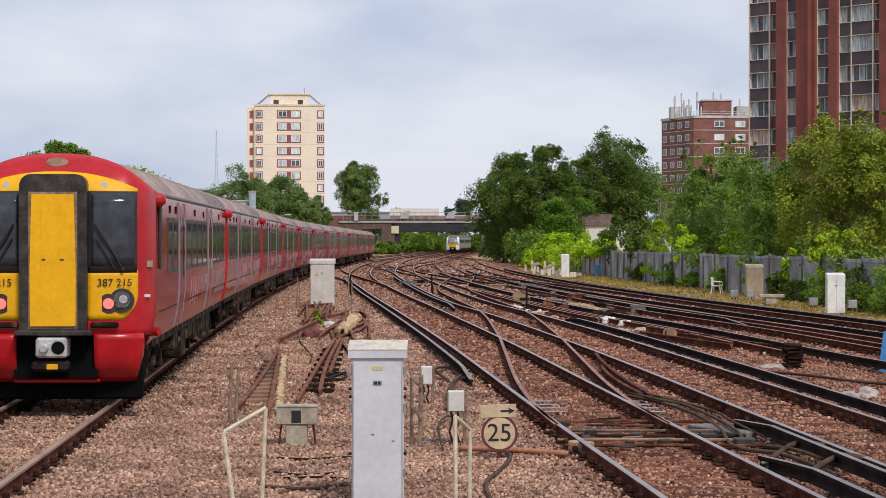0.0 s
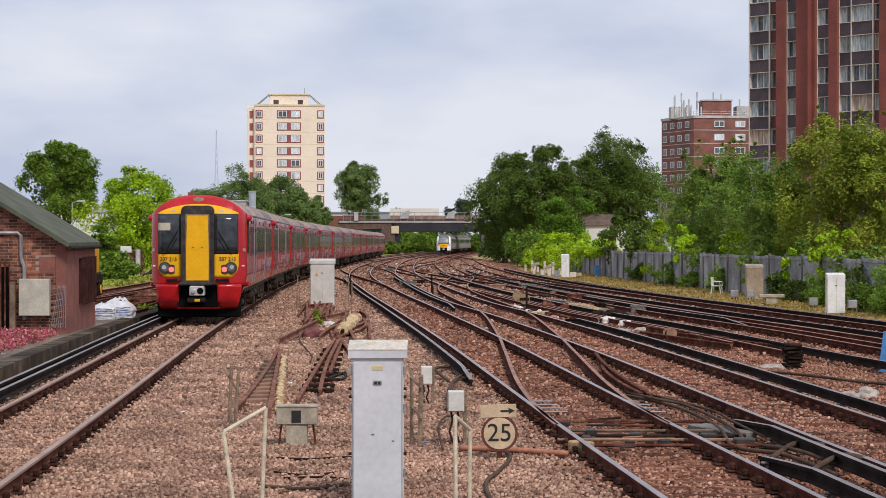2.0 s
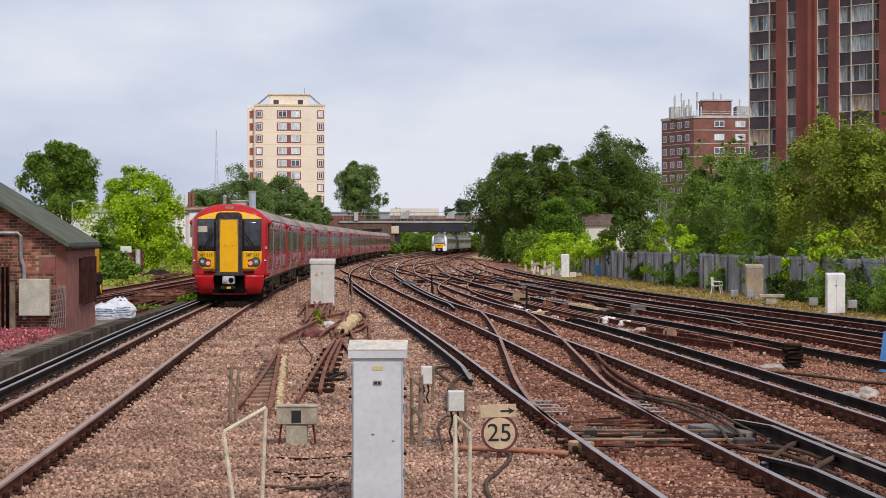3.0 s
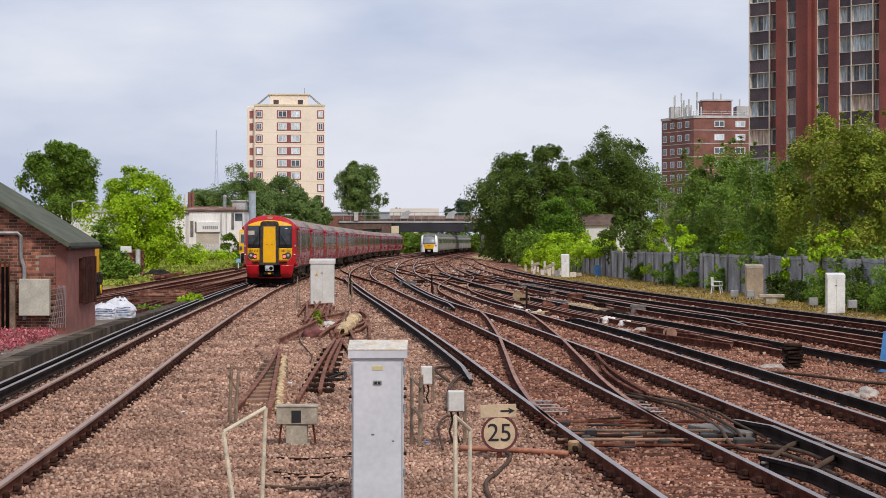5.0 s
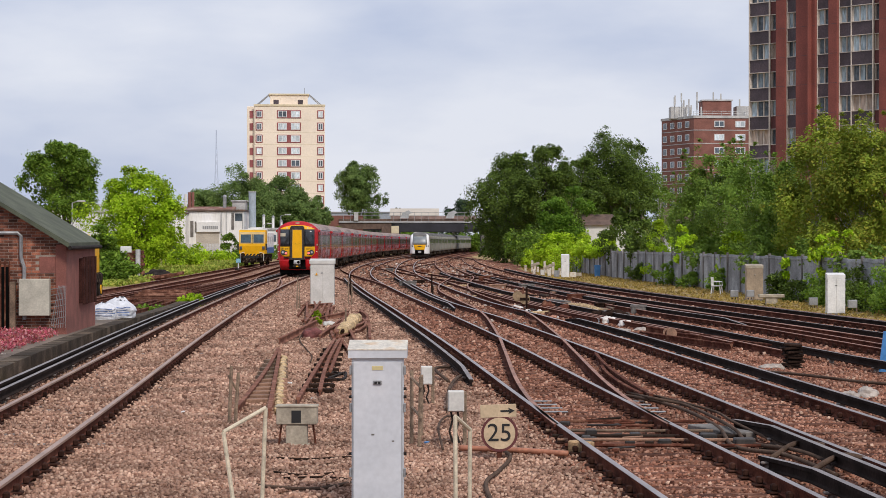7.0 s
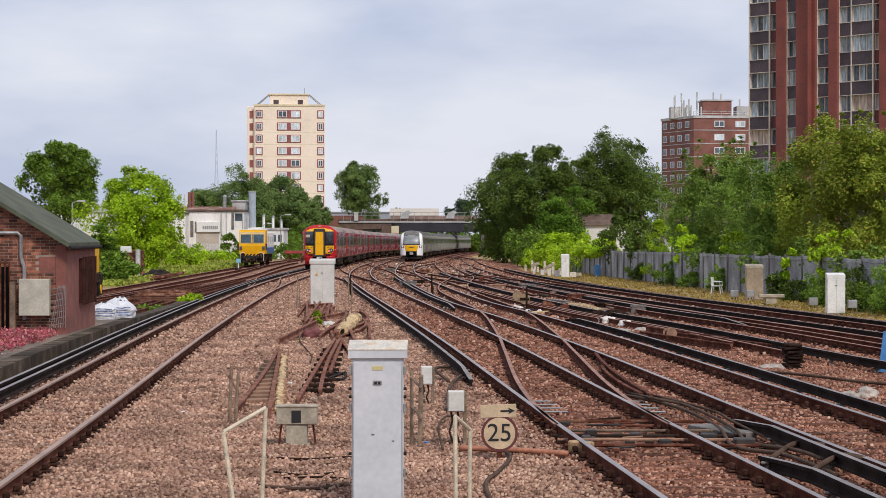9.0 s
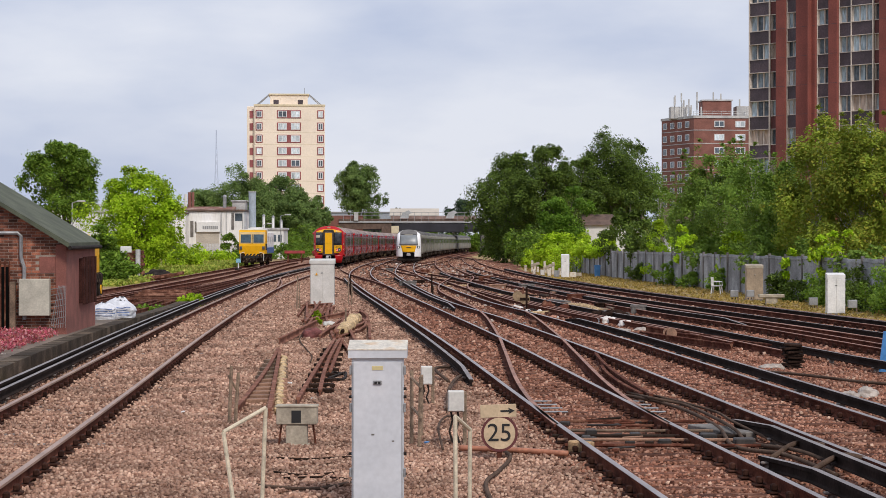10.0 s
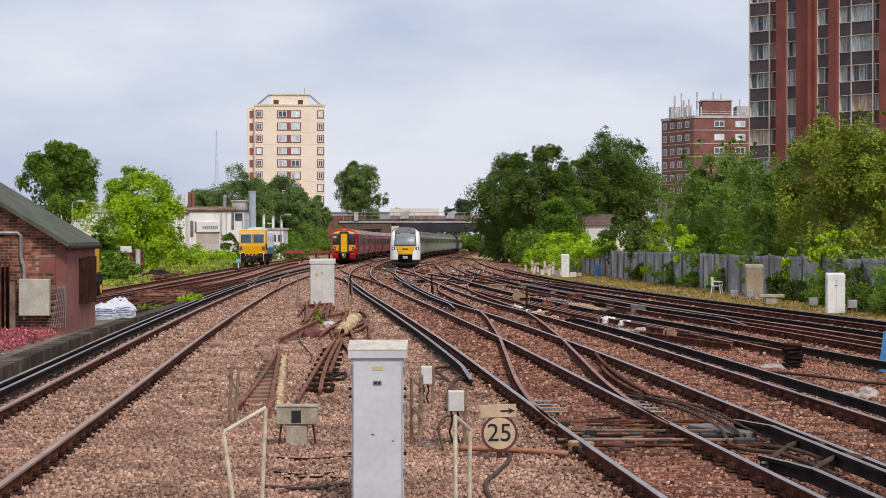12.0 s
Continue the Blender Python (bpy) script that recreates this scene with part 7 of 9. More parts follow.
def yard_fence():
    """The grey sheet fence behind the far track, with posts."""
    line = bend([(60, 18.6), (80, 17.4), (105, 15.9), (150, 13.2), (190, 11.4), (235, 9.6)])
    t = thing("fence", "weathered grey fence of ribbed steel sheets", "fence", kind="structure")
    grey = mat("weathered_fence_sheet", (0.31, 0.315, 0.325), 0.75, var=0.3, scale=0.7, fine=14, bump=0.15, rand=0.14, color2=(0.44, 0.455, 0.47))
    rng = random.Random(9)
    y, wide = 66.0, 1.14
    # one profiled sheet: shallow ribs, folded top edge
    out, n = [], 6
    for k in range(n):
        a = wide * k / n
        out += [(0.0, a), (0.0, a + 0.10), (-0.026, a + 0.125), (-0.026, a + 0.165)]
    out += [(0.0, wide), (0.012, wide), (0.012, 0.0)]
    sheet = Mesh().prism([(px, py) for px, py in out], 2, 0, 2.08).box(-0.045, -0.028, 0, wide, 1.93, 2.0)
    data = sheet.data("panel", grey)
    post = Mesh().box(-0.11, 0.03, -0.05, 0.05, -0.2, 2.16, 0.01).data("post", M_DKCONC)
    i = 0
    while y < 232:
        dx = line(y + 0.5) - line(y - 0.5)
        a = -math.atan(dx)
        ob = part("panel", data, None, t)
        ob.location, ob.rotation_euler = (line(y), y, level(y) - 0.48 + rng.uniform(-0.03, 0.03)), (rng.uniform(-0.012, 0.012), rng.uniform(-0.02, 0.02), a)
        if i % 3 == 0:
            p = part("post", post, None, t)
            p.location, p.rotation_euler = (line(y), y, level(y) - 0.45), (0, 0, a)
        i += 1
        y += (wide + 0.01) * math.cos(a)
    return line


def garden_chair(x, y):
    """A white moulded garden chair."""
    t = thing("garden_chair", "white moulded plastic garden chair on dry grass", "chair", pose(x, y, level(y) - 0.45, 0, 0, 70))
    part("seat", Mesh().box(-0.25, 0.25, -0.24, 0.24, 0.40, 0.44, 0.015), M_WHITE, t)
    for sx in (-1, 1):
        for sy in (-1, 1):
            part("leg", Mesh().cyl((sx * 0.21, sy * 0.2, 0.42), (sx * 0.26, sy * 0.26, 0), 0.03, 6), M_WHITE, t)
        part("armrest", Mesh().tube([(sx * 0.27, -0.24, 0.42), (sx * 0.28, -0.22, 0.64), (sx * 0.27, 0.22, 0.66)], 0.025, 6), M_WHITE, t)
    bk = part("backrest", Mesh().box(-0.26, -0.22, 0.22, 0.26, 0.42, 0.86, 0.01).box(0.22, 0.26, 0.22, 0.26, 0.42, 0.86, 0.01).box(-0.26, 0.26, 0.23, 0.27, 0.80, 0.88, 0.01), M_WHITE, t)
    for k in range(4):
        part("back_slat", Mesh().box(-0.17 + k * 0.1, -0.12 + k * 0.1, 0.23, 0.25, 0.44, 0.81), M_WHITE, bk)


M_VGLASS = mat("bluish_vehicle_glass", (0.06, 0.10, 0.13), 0.15, var=0.3, scale=2, bump=0, local=True, spec=0.5)
M_PALEYEL = mat("pale_yellow_paint", (0.72, 0.52, 0.22), 0.5, var=0.1, local=True)


def yellow_rail_vehicle():
    """The yellow-fronted maintenance vehicle on the siding."""
    y = 193.0
    t = thing("maintenance_vehicle", "yellow-cabbed rail maintenance vehicle with white and blue body", "rail vehicle", car_pose(SIDING_1, y))
    part("cab", Mesh().prism([(0.10, 1.15), (0.0, 1.9), (0.18, 3.25), (0.35, 3.38), (2.6, 3.38), (2.6, 1.15)], 0, -1.25, 1.25), M_TYEL, t, "yellow driving cab")
    part("cab_roof", Mesh().box(-1.2, 1.2, 0.3, 2.6, 3.36, 3.48, 0.05), M_CREAMBOX, t)
    for s in (-1, 1):
        w = part("cab_window", Mesh().prism([(-0.01, 2.2), (0.085, 2.98), (0.2, 2.98), (0.12, 2.2)], 0, *sorted((s * 0.12, s * 1.08))), M_VGLASS, t)
        part("window_frame", Mesh().prism([(0.01, 2.12), (0.115, 3.06), (0.15, 3.06), (0.05, 2.12)], 0, *sorted((s * 0.06, s * 1.14))), M_PALEYEL, t)
        part("buffer", Mesh().cyl((s * 0.85, -0.45, 1.0), (s * 0.85, 0.2, 1.0), 0.12, 10).cyl((s * 0.85, -0.5, 1.0), (s * 0.85, -0.45, 1.0), 0.22, 14), M_UNDER, t)
        part("lamp", Mesh().box(*sorted((s * 0.95, s * 1.2)), -0.06, 0.1, 1.55, 1.85, 0.02), M_LENS, t)
        part("mirror", Mesh().box(*sorted((s * 1.25, s * 1.42)), 0.1, 0.2, 1.5, 2.1, 0.02), M_TFRAME, t)
    part("centre_wiper", Mesh().cyl((0, -0.05, 2.1), (0, 0.08, 3.0), 0.03, 6), M_BLACK, t)
    part("buffer_beam", Mesh().box(-1.2, 1.2, 0.0, 0.25, 0.72, 1.15, 0.03), M_BLACK, t)
    for i in range(7):
        part("warning_stripe", Mesh().prism([(-1.1 + i * 0.33, 0.95), (-0.98 + i * 0.33, 0.95), (-0.83 + i * 0.33, 1.15), (-0.95 + i * 0.33, 1.15)], 1, -0.012, 0.0), M_TYEL, t)
    blue = mat("vehicle_blue", (0.05, 0.16, 0.42), 0.5, var=0.15, local=True)
    part("body", Mesh().box(-1.25, 1.25, 2.65, 13.0, 1.72, 3.2, 0.05), M_TWHITE, t, "white equipment body")
    part("blue_skirt", Mesh().box(-1.28, 1.28, 2.65, 13.0, 1.15, 1.72, 0.04), blue, t, "blue lower body")
    for i in range(3):
        part("body_window", Mesh().box(-1.26, 1.26, 3.6 + i * 3.2, 4.3 + i * 3.2, 2.3, 2.8), M_VGLASS, t)
        part("body_rib", Mesh().box(-1.275, 1.275, 2.9 + i * 3.2, 2.98 + i * 3.2, 1.92, 3.18), M_CREAMBOX, t)
    part("cab_upper", Mesh().prism([(0.018, 2.02), (0.165, 3.22), (0.24, 3.22), (0.1, 2.02)], 0, -1.22, 1.22), M_PALEYEL, t, "pale yellow band round the cab windows")
    for s in (-1, 1):
        part("white_rail", Mesh().tube([(s * 1.1, -0.2, 0.5), (s * 1.1, -0.25, 1.2), (s * 0.7, -0.25, 1.3)], 0.035, 6), M_WHITE, t, "white handrail")
        part("hose", Mesh().tube([(s * 0.35, -0.05, 1.0), (s * 0.4, -0.25, 0.6), (s * 0.15, -0.2, 0.45)], 0.04, 6), M_RUBBER, t)
    part("plough", Mesh().box(-1.1, 1.1, -0.15, 0.0, 0.3, 0.7, 0.03), M_UNDER, t)
    for i in range(5):
        part("roof_gear", Mesh().box(-0.9 + 0.1 * i, 0.7, 2.8 + i * 2, 3.9 + i * 2, 3.2, 3.5 + 0.1 * (i % 3), 0.05), M_CREAMBOX, t)
    bogie(t, 2.6)
    bogie(t, 10.8)
    part("frame", Mesh().box(-1.1, 1.1, 0.3, 13, 0.75, 1.05), M_UNDER, t)


def yellow_digger(x, y):
    """The yellow plant machine half hidden by the hut."""
    t = thing("plant_machine", "yellow wheeled plant machine beside the siding", "plant machine", pose(x, y, level(y) - 0.2))
    part("engine_cover", Mesh().prism([(0, 1.15), (0, 1.95), (0.25, 2.25), (1.6, 2.3), (1.6, 1.15)], 0, -1.3, 0.22), M_TYEL, t, "yellow engine cover")
    part("grille", Mesh().box(-0.25, 0.18, -0.03, 0.02, 1.3, 1.85, 0.01), M_DARK, t)
    for i in range(4):
        part("grille_bar", Mesh().box(-0.24, 0.17, -0.045, -0.02, 1.37 + i * 0.12, 1.40 + i * 0.12), M_TYEL, t)
    part("cab", Mesh().box(-1.3, -0.35, 0.3, 1.8, 1.2, 2.85, 0.08), M_TYEL, t)
    part("cab_glass", Mesh().box(-1.2, -0.45, 0.27, 0.33, 1.9, 2.7, 0.02), M_TGLASS, t)
    part("chassis", Mesh().box(-1.2, 0.3, -0.2, 2.1, 0.7, 1.18, 0.08), M_UNDER, t)
    part("boom", Mesh().tube([(-0.3, -0.1, 1.6), (-0.1, -0.4, 2.5), (0.08, -0.3, 2.75), (0.2, 0.1, 2.35)], 0.09, 8), M_PALEYEL, t, "pale yellow boom")
    part("ram", Mesh().cyl((-0.05, -0.35, 2.0), (0.1, -0.3, 2.6), 0.045, 8), M_GALV, t)
    part("beacon", Mesh().cyl((0.02, 0.2, 2.3), (0.02, 0.2, 2.5), 0.06, 8), M_RUSTPALE, t)
    for i in range(4):
        part("step", Mesh().box(0.05, 0.34, -0.32, -0.2, 0.35 + i * 0.2, 0.39 + i * 0.2), M_PALEYEL, t)
    part("step_rail", Mesh().tube([(0.36, -0.3, 0.3), (0.36, -0.3, 1.1)], 0.03, 6), M_PALEYEL, t)
    for yy in (0.15, 1.6):
        w = part("wheel", Mesh().cyl((-1.2, yy, 0.45), (0.28, yy, 0.45), 0.46, 20), M_RUBBER, t)
        part("hub", Mesh().cyl((0.28, yy, 0.45), (0.31, yy, 0.45), 0.2, 12), M_TYEL, w)


def lamp_post(x, y, h, arm):
    t = thing("street_lamp", "grey street lamp with a short arm", "street lamp", pose(x, y, level(y) - 0.2), "street lamps")
    part("column", Mesh().cyl((0, 0, 0), (0, 0, h), 0.09, 8, 0.06), M_GALV, t)
    part("arm", Mesh().tube([(0, 0, h), (arm * 0.5, 0, h + 0.12), (arm, 0, h + 0.15)], 0.04, 6), M_GALV, t)
    part("lantern", Mesh().box(*sorted((arm * 0.6, arm * 1.6)), -0.15, 0.15, h + 0.08, h + 0.25, 0.04), M_CONC, t)


def buffer_stop(x, y, rz):
    t = thing("buffer_stop", "red-beamed buffer stop at the end of a siding", "buffer stop", pose(x, y, level(y), 0, 0, rz), "buffer stops")
    red = mat("buffer_red", (0.35, 0.05, 0.05), 0.7, var=0.25, scale=2, fine=15)
    part("beam", Mesh().box(-1.15, 1.15, -0.15, 0.15, 0.95, 1.28, 0.03), red, t, "faded red buffer beam")
    for s in (-1, 1):
        part("strut", Mesh().tube([(s * 0.75, 0, 1.1), (s * 0.75, 2.2, 0.0)], 0.09, 6), M_RUST, t)
        part("upright", Mesh().box(s * 0.75 - 0.08, s * 0.75 + 0.08, -0.08, 0.08, -0.1, 1.0, 0.01), M_RUST, t)


def ground_signal(x, y):
    t = thing("ground_signal", "small pale blue ground signal on a short post", "signal", pose(x, y, level(y) - 0.2))
    part("post", Mesh().cyl((0, 0, 0), (0, 0, 0.75), 0.06, 8), M_WHITE, t)
    part("head", Mesh().box(-0.2, 0.2, -0.1, 0.1, 0.7, 1.05, 0.03), mat("pale_blue_head", (0.25, 0.5, 0.62), 0.5, var=0.1), t)
    part("foot", Mesh().box(-0.3, 0.3, -0.15, 0.15, 0, 0.25, 0.04), M_RUBBER, t)


near_cabinet()
lineside_cabinet("dirty white two-door cabinet with warning label", -4.69, 79.0, 0.92, 1.80, 0.5, M_CREAMBOX, M_CREAMBOX)
part("warning_label", Mesh().prism([(-0.27, 1.22), (-0.17, 1.22), (-0.22, 1.32)], 1, -0.03, -0.016), M_TYEL, [o for o in scene.objects if o.name.startswith("equipment_cabinet")][-1])
lineside_cabinet("tall white cabinet in front of the fence", 14.6, 75.5, 0.66, 1.50, 0.4, M_WHITE, M_WHITE, -0.45, over=0.006)
lineside_cabinet("tan weathered cabinet in front of the fence", 14.5, 94.6, 0.78, 1.65, 0.45, mat("tan_paint", (0.34, 0.26, 0.18), 0.75, var=0.2, scale=2, fine=20), M_DIRTYBOX, level(95) - 0.45, 1, over=0.012)
lineside_cabinet("white cabinet beside the tracks", 9.2, 153, 0.60, 1.75, 0.4, M_WHITE, M_WHITE, level(153) - 0.45, 1, over=0.006)
relay_box()
speed_sign()
bent_rail(-2.16, 0.567, -1.77, 0.78, -2.02, -1.81, 20.0)
bent_rail(0.12, 0.72, 0.27, 0.56, 0.125, 0.265, 20.0)
junction_box(-0.26, 32.0, 0.18, 0.29, 0.30, M_CREAMBOX)
junction_box(0.165, 25.9, 0.21, 0.27, 0.39, M_CREAMBOX)
for x, y, z in ((12.75, 89, 0.0), (13.45, 89, 0.0), (14.2, 78, -0.02), (15.1, 75, -0.02)):
    junction_box(x, y, 0.34, 0.30, level(y) + z + 0.03, M_GALV, "lineside junction boxes", label="grey junction box on short legs by the fence")
for x, y, h, l in ((-3.03, 28.8, 0.85, 0.03), (-2.96, 28.9, 0.75, 0.05), (-0.40, 25.9, 0.98, 0.0), (-0.30, 25.6, 0.92, 0.02), (-0.285, 27.0, 0.85, 0.0), (-5.32, 74, 1.25, 0.03), (-5.3, 75, 1.0, 0.0),
                   (-3.65, 78.5, 1.1, 0.0), (-3.55, 78.9, 0.9, 0.02), (-2.68, 56, 0.7, 0.0)):
    stake(x, y, h, l)
cable([(0.2, 24.9, -0.1), (0.9, 24.7, -0.11), (1.5, 24.4, -0.12)], 0.036, mat("orange_duct", (0.40, 0.16, 0.09), 0.6, var=0.25, scale=3, fine=20), "orange plastic duct lying on the ballast")
cable([(0.72, 25.0, -0.13), (0.80, 24.1, -0.13), (0.62, 22.6, -0.12), (0.46, 21.6, -0.12), (0.48, 20.3, -0.14), (0.60, 19.0, -0.16)], 0.024)
cable([(0.0, 24.9, -0.12), (-0.06, 26.5, 0.0), (0.02, 28.5, -0.05), (0.15, 29.8, -0.14)], 0.016)
cable([(0.06, 30.4, -0.1), (0.1, 33, 0.0), (0.25, 36, -0.02), (0.4, 38.5, -0.14)], 0.03)
cable([(0.1, 36.5, -0.12), (-0.15, 38.5, -0.02), (0.2, 40.5, -0.12)], 0.03)
for k, (dx, dy, lift) in enumerate(((0.0, 0.0, 0.0), (0.16, -0.5, 0.05), (0.42, 0.35, 0.02))):
    cable([(2.95 + dx, 33.8 - dy, -0.15), (3.2 + dx * 0.5, 32.4 + dy, -0.10 + lift), (3.62 + dx, 30.9 - dy, -0.13), (3.70 + dx * 0.7, 27.4 + dy, -0.08 + lift),
           (3.62 + dx * 1.6, 25.2 - dy, -0.12), (4.02 + dx, 23.9, -0.08 + lift), (4.32 + dx * 1.4, 22.3 - dy, -0.13)], 0.028 - 0.004 * k)
cable([(3.85, 23.8, -0.1), (4.3, 24.5, 0.0), (4.9, 24.6, -0.1)], 0.035)
cable([(3.9, 22.0, -0.1), (4.5, 22.9, 0.02), (5.0, 23.0, -0.1)], 0.035)
cable([(5.6, 40.5, -0.15), (6.6, 38.2, -0.1), (7.6, 36.2, -0.12), (8.6, 35.6, -0.14)], 0.028)
for pts in (((-1.9, 22.8), (-1.55, 22.5), (-1.2, 22.7)), ((-1.75, 22.2), (-1.3, 22.3), (-0.95, 22.0)), ((-2.1, 24.3), (-1.6, 24.1), (-1.1, 24.35), (-0.9, 24.2))):
    cable([(px, py, -0.15) for px, py in pts], 0.012, M_COIL, "thin dark cable on the ballast")
cable([(-2.0, 21.6, -0.15), (-1.7, 21.3, -0.14), (-1.3, 21.2, -0.14), (-0.9, 22.0, -0.15)], 0.018)
timber((1.58, 25.0, -0.10), (1.80, 24.75, -0.10), 0.16, 0.17, mat("pale_split_wood", (0.42, 0.27, 0.14), 0.9, var=0.35, scale=6, fine=40, bump=0.5), "broken block of pale wood")
timber((3.5, 27.8, -0.12), (3.95, 26.6, -0.12), 0.35, 0.09, M_DKCONC, "flat dark concrete slab")
M_PACK = mat("pale_packing_wood", (0.56, 0.40, 0.22), 0.9, var=0.35, scale=6, fine=30)
for pts in (((-0.41, 25.9, 0.70), (-0.27, 25.55, 0.58)), ((-0.40, 25.9, 0.32), (-0.27, 25.55, 0.20)), ((-3.04, 28.8, 0.52), (-2.93, 28.9, 0.30))):
    br = thing("cross_rail", "thin weathered rail fixed between stakes", "rail", None, "cross rails")
    part("rail", Mesh().tube(pts, 0.016, 6), M_OLDWOOD, br)
for x, y, r, m, l in ((-0.21, 26.0, 0.035, M_BLUE, "scrap of blue plastic on the ballast"), (-2.75, 36.5, 0.05, M_WHITE, "scrap of white paper on the ballast"), (-2.1, 33.0, 0.045, M_WHITE, "scrap of white paper on the ballast"),
                      (-1.75, 24.2, 0.05, M_RUSTPALE, "rusty tin lid on the ballast"), (-3.9, 30.5, 0.03, M_WHITE, "scrap of white paper on the ballast")):
    lt = thing("litter", l, "litter", pose(x, y, -0.155, 8, -6, x * 90), "litter")
    part("scrap", Mesh().prism([(-r, -r * 0.6), (r * 0.7, -r), (r, r * 0.5), (-r * 0.3, r)], 2, 0, 0.02), m, lt)
# scrap between the lines
M_SCRAP = mat("brown_rusted_scrap", (0.21, 0.088, 0.058), 0.9, spec=0.15, var=0.25, scale=2.5, fine=30, bump=0.3, color2=(0.33, 0.165, 0.11))
def scrap_rails(rows):
    for p, q, b in rows:
        loose_rail(p, q, 0.0, b, M_SCRAP)


scrap_rails((((-3.07, 30.4, -0.03), (-3.72, 45.9, -0.03), 0.06),
             ((-2.52, 29.5, -0.01), (-3.59, 44.8, -0.01), 0),
             ((-2.27, 31.8, -0.03), (-2.61, 49.1, 0.03), 0),
             ((-2.02, 33.4, -0.03), (-2.46, 48.7, 0.05), -0.07),
             ((-2.14, 38.6, -0.05), (-2.46, 50.0, -0.01), 0),
             ((-3.96, 49.3, 0.02), (-3.61, 58.0, 0.09), 0)))
scrap_rails((((-4.08, 60.2, -0.03), (-4.63, 76.8, 0.03), 0),
             ((-4.3, 64.2, -0.03), (-5.11, 76.4, 0.0), 0),
             ((-3.64, 64.2, -0.03), (-4.17, 74.4, 0.02), 0),
             ((-3.54, 64.6, -0.03), (-3.89, 71.0, -0.03), 0),
             ((-3.92, 66.6, -0.03), (-3.91, 73.4, -0.03), 0),
             ((-2.8, 52.7, 0.05), (-2.66, 67.9, 0.02), -0.16)))
scrap_rails((((-2.05, 48.5, -0.05), (-2.48, 54.0, 0.02), 0),
             ((-2.11, 45.7, -0.06), (-2.41, 48.7, -0.03), 0),
             ((-2.7, 51.7, 0.05), (-3.09, 65.5, 0.03), 0),
             ((-3.14, 51.9, -0.03), (-3.05, 54.9, 0.03), 0),
             ((-5.12, 74.0, -0.03), (-4.2, 76.0, -0.01), 0),
             ((-1.81, 50.4, -0.03), (-2.14, 58.9, -0.03), 0)))


def heap_rail(a, b, bow, lift):
    """A scrap rail of the heap before the white cabinet, between two points of the ground."""
    loose_rail((a[0], a[1], level(a[1]) - 0.05), (b[0], b[1], level(b[1]) - 0.03 + lift), 0.0, bow, M_SCRAP)


for a, b, bow, lift in (((-4.71, 66.0), (-5.30, 79.9), 0.0, 0.02), ((-3.86, 57.2), (-4.94, 78.0), 0.15, 0.05), ((-3.55, 56.1), (-4.28, 73.7), 0.0, 0.10), ((-3.38, 59.7), (-4.18, 76.7), -0.12, 0.04),
                        ((-2.84, 54.5), (-2.69, 66.0), 0.5, 0.12), ((-2.62, 52.1), (-2.47, 61.6), 0.35, 0.06), ((-2.78, 51.5), (-3.05, 63.7), -0.2, 0.0), ((-3.24, 53.6), (-2.70, 57.6), 0.0, 0.16),
                        ((-4.30, 62.0), (-3.10, 66.5), 0.1, 0.10)):
    heap_rail(a, b, bow, lift)


def tie_row(first, last, n, paints):
    """Short ties laid across under scrap rails, from the first to the last."""
    for i in range(n):
        u = i / (n - 1)
        u = u / (u + (1 - u) * last[0][1] / first[0][1])   # closer together near the first
        timber(Vector(first[0]).lerp(Vector(last[0]), u), Vector(first[1]).lerp(Vector(last[1]), u), 0.19, 0.1, paints[i * len(paints) // n], "short tie under the scrap rails", "ties")


tie_row(((-3.14, 32.1, -0.13), (-2.5, 32.3, -0.13)), ((-3.67, 42.2, -0.13), (-3.3, 42.6, -0.13)), 11, (M_RUSTPALE, M_TIMBER))
tie_row(((-2.41, 34.2, -0.13), (-1.85, 34.3, -0.13)), ((-2.71, 46.5, -0.13), (-2.31, 46.8, -0.13)), 9, (M_COIL,))
cable([(-3.73, 53.5, -0.12), (-3.55, 50.5, -0.12), (-3.08, 46.3, -0.12), (-2.84, 44.1, -0.12), (-2.74, 42.0, -0.12)], 0.016)
cable([(-2.2, 38.3, -0.13), (-2.11, 39.1, -0.13), (-1.91, 38.6, -0.13), (-1.8, 37.7, -0.13), (-1.9, 37.1, -0.13), (-2.1, 37.7, -0.13)], 0.022, M_RUBBER)
cable([(-2.1, 37.1, -0.11), (-1.99, 38.0, -0.11), (-1.85, 38.7, -0.11), (-1.81, 37.0, -0.11), (-1.99, 37.0, -0.11)], 0.022, M_RUBBER)


def packing_pads(p, q, w, h, n, seed):
    """A row of pale packing pads threaded on a bar."""
    rng = random.Random(seed)
    p, q = Vector(p), Vector(q)
    t = thing("packing_pads", "row of pale yellow-brown packing pads threaded on a bar", "packing pads", None, "packing pads")
    part("bar", Mesh().tube([p, q], h * 0.2, 6), M_COIL, t)
    step = (q - p).length / n
    turn = (q - p).to_track_quat("Y", "Z").to_matrix().to_4x4()
    for i in range(n):
        m = Matrix.Translation(p.lerp(q, (i + 0.5) / n)) @ turn @ Matrix.Rotation(rng.uniform(-0.25, 0.25), 4, "Y") @ Matrix.Rotation(rng.uniform(-0.15, 0.15), 4, "Z")
        k = rng.uniform(0.8, 1.15)
        part("pad", Mesh().box(-w / 2 * k, w / 2 * k, -step * 0.30, step * 0.30, -h / 2, h / 2, min(w, h) * 0.22, m=m), M_PACK, t)


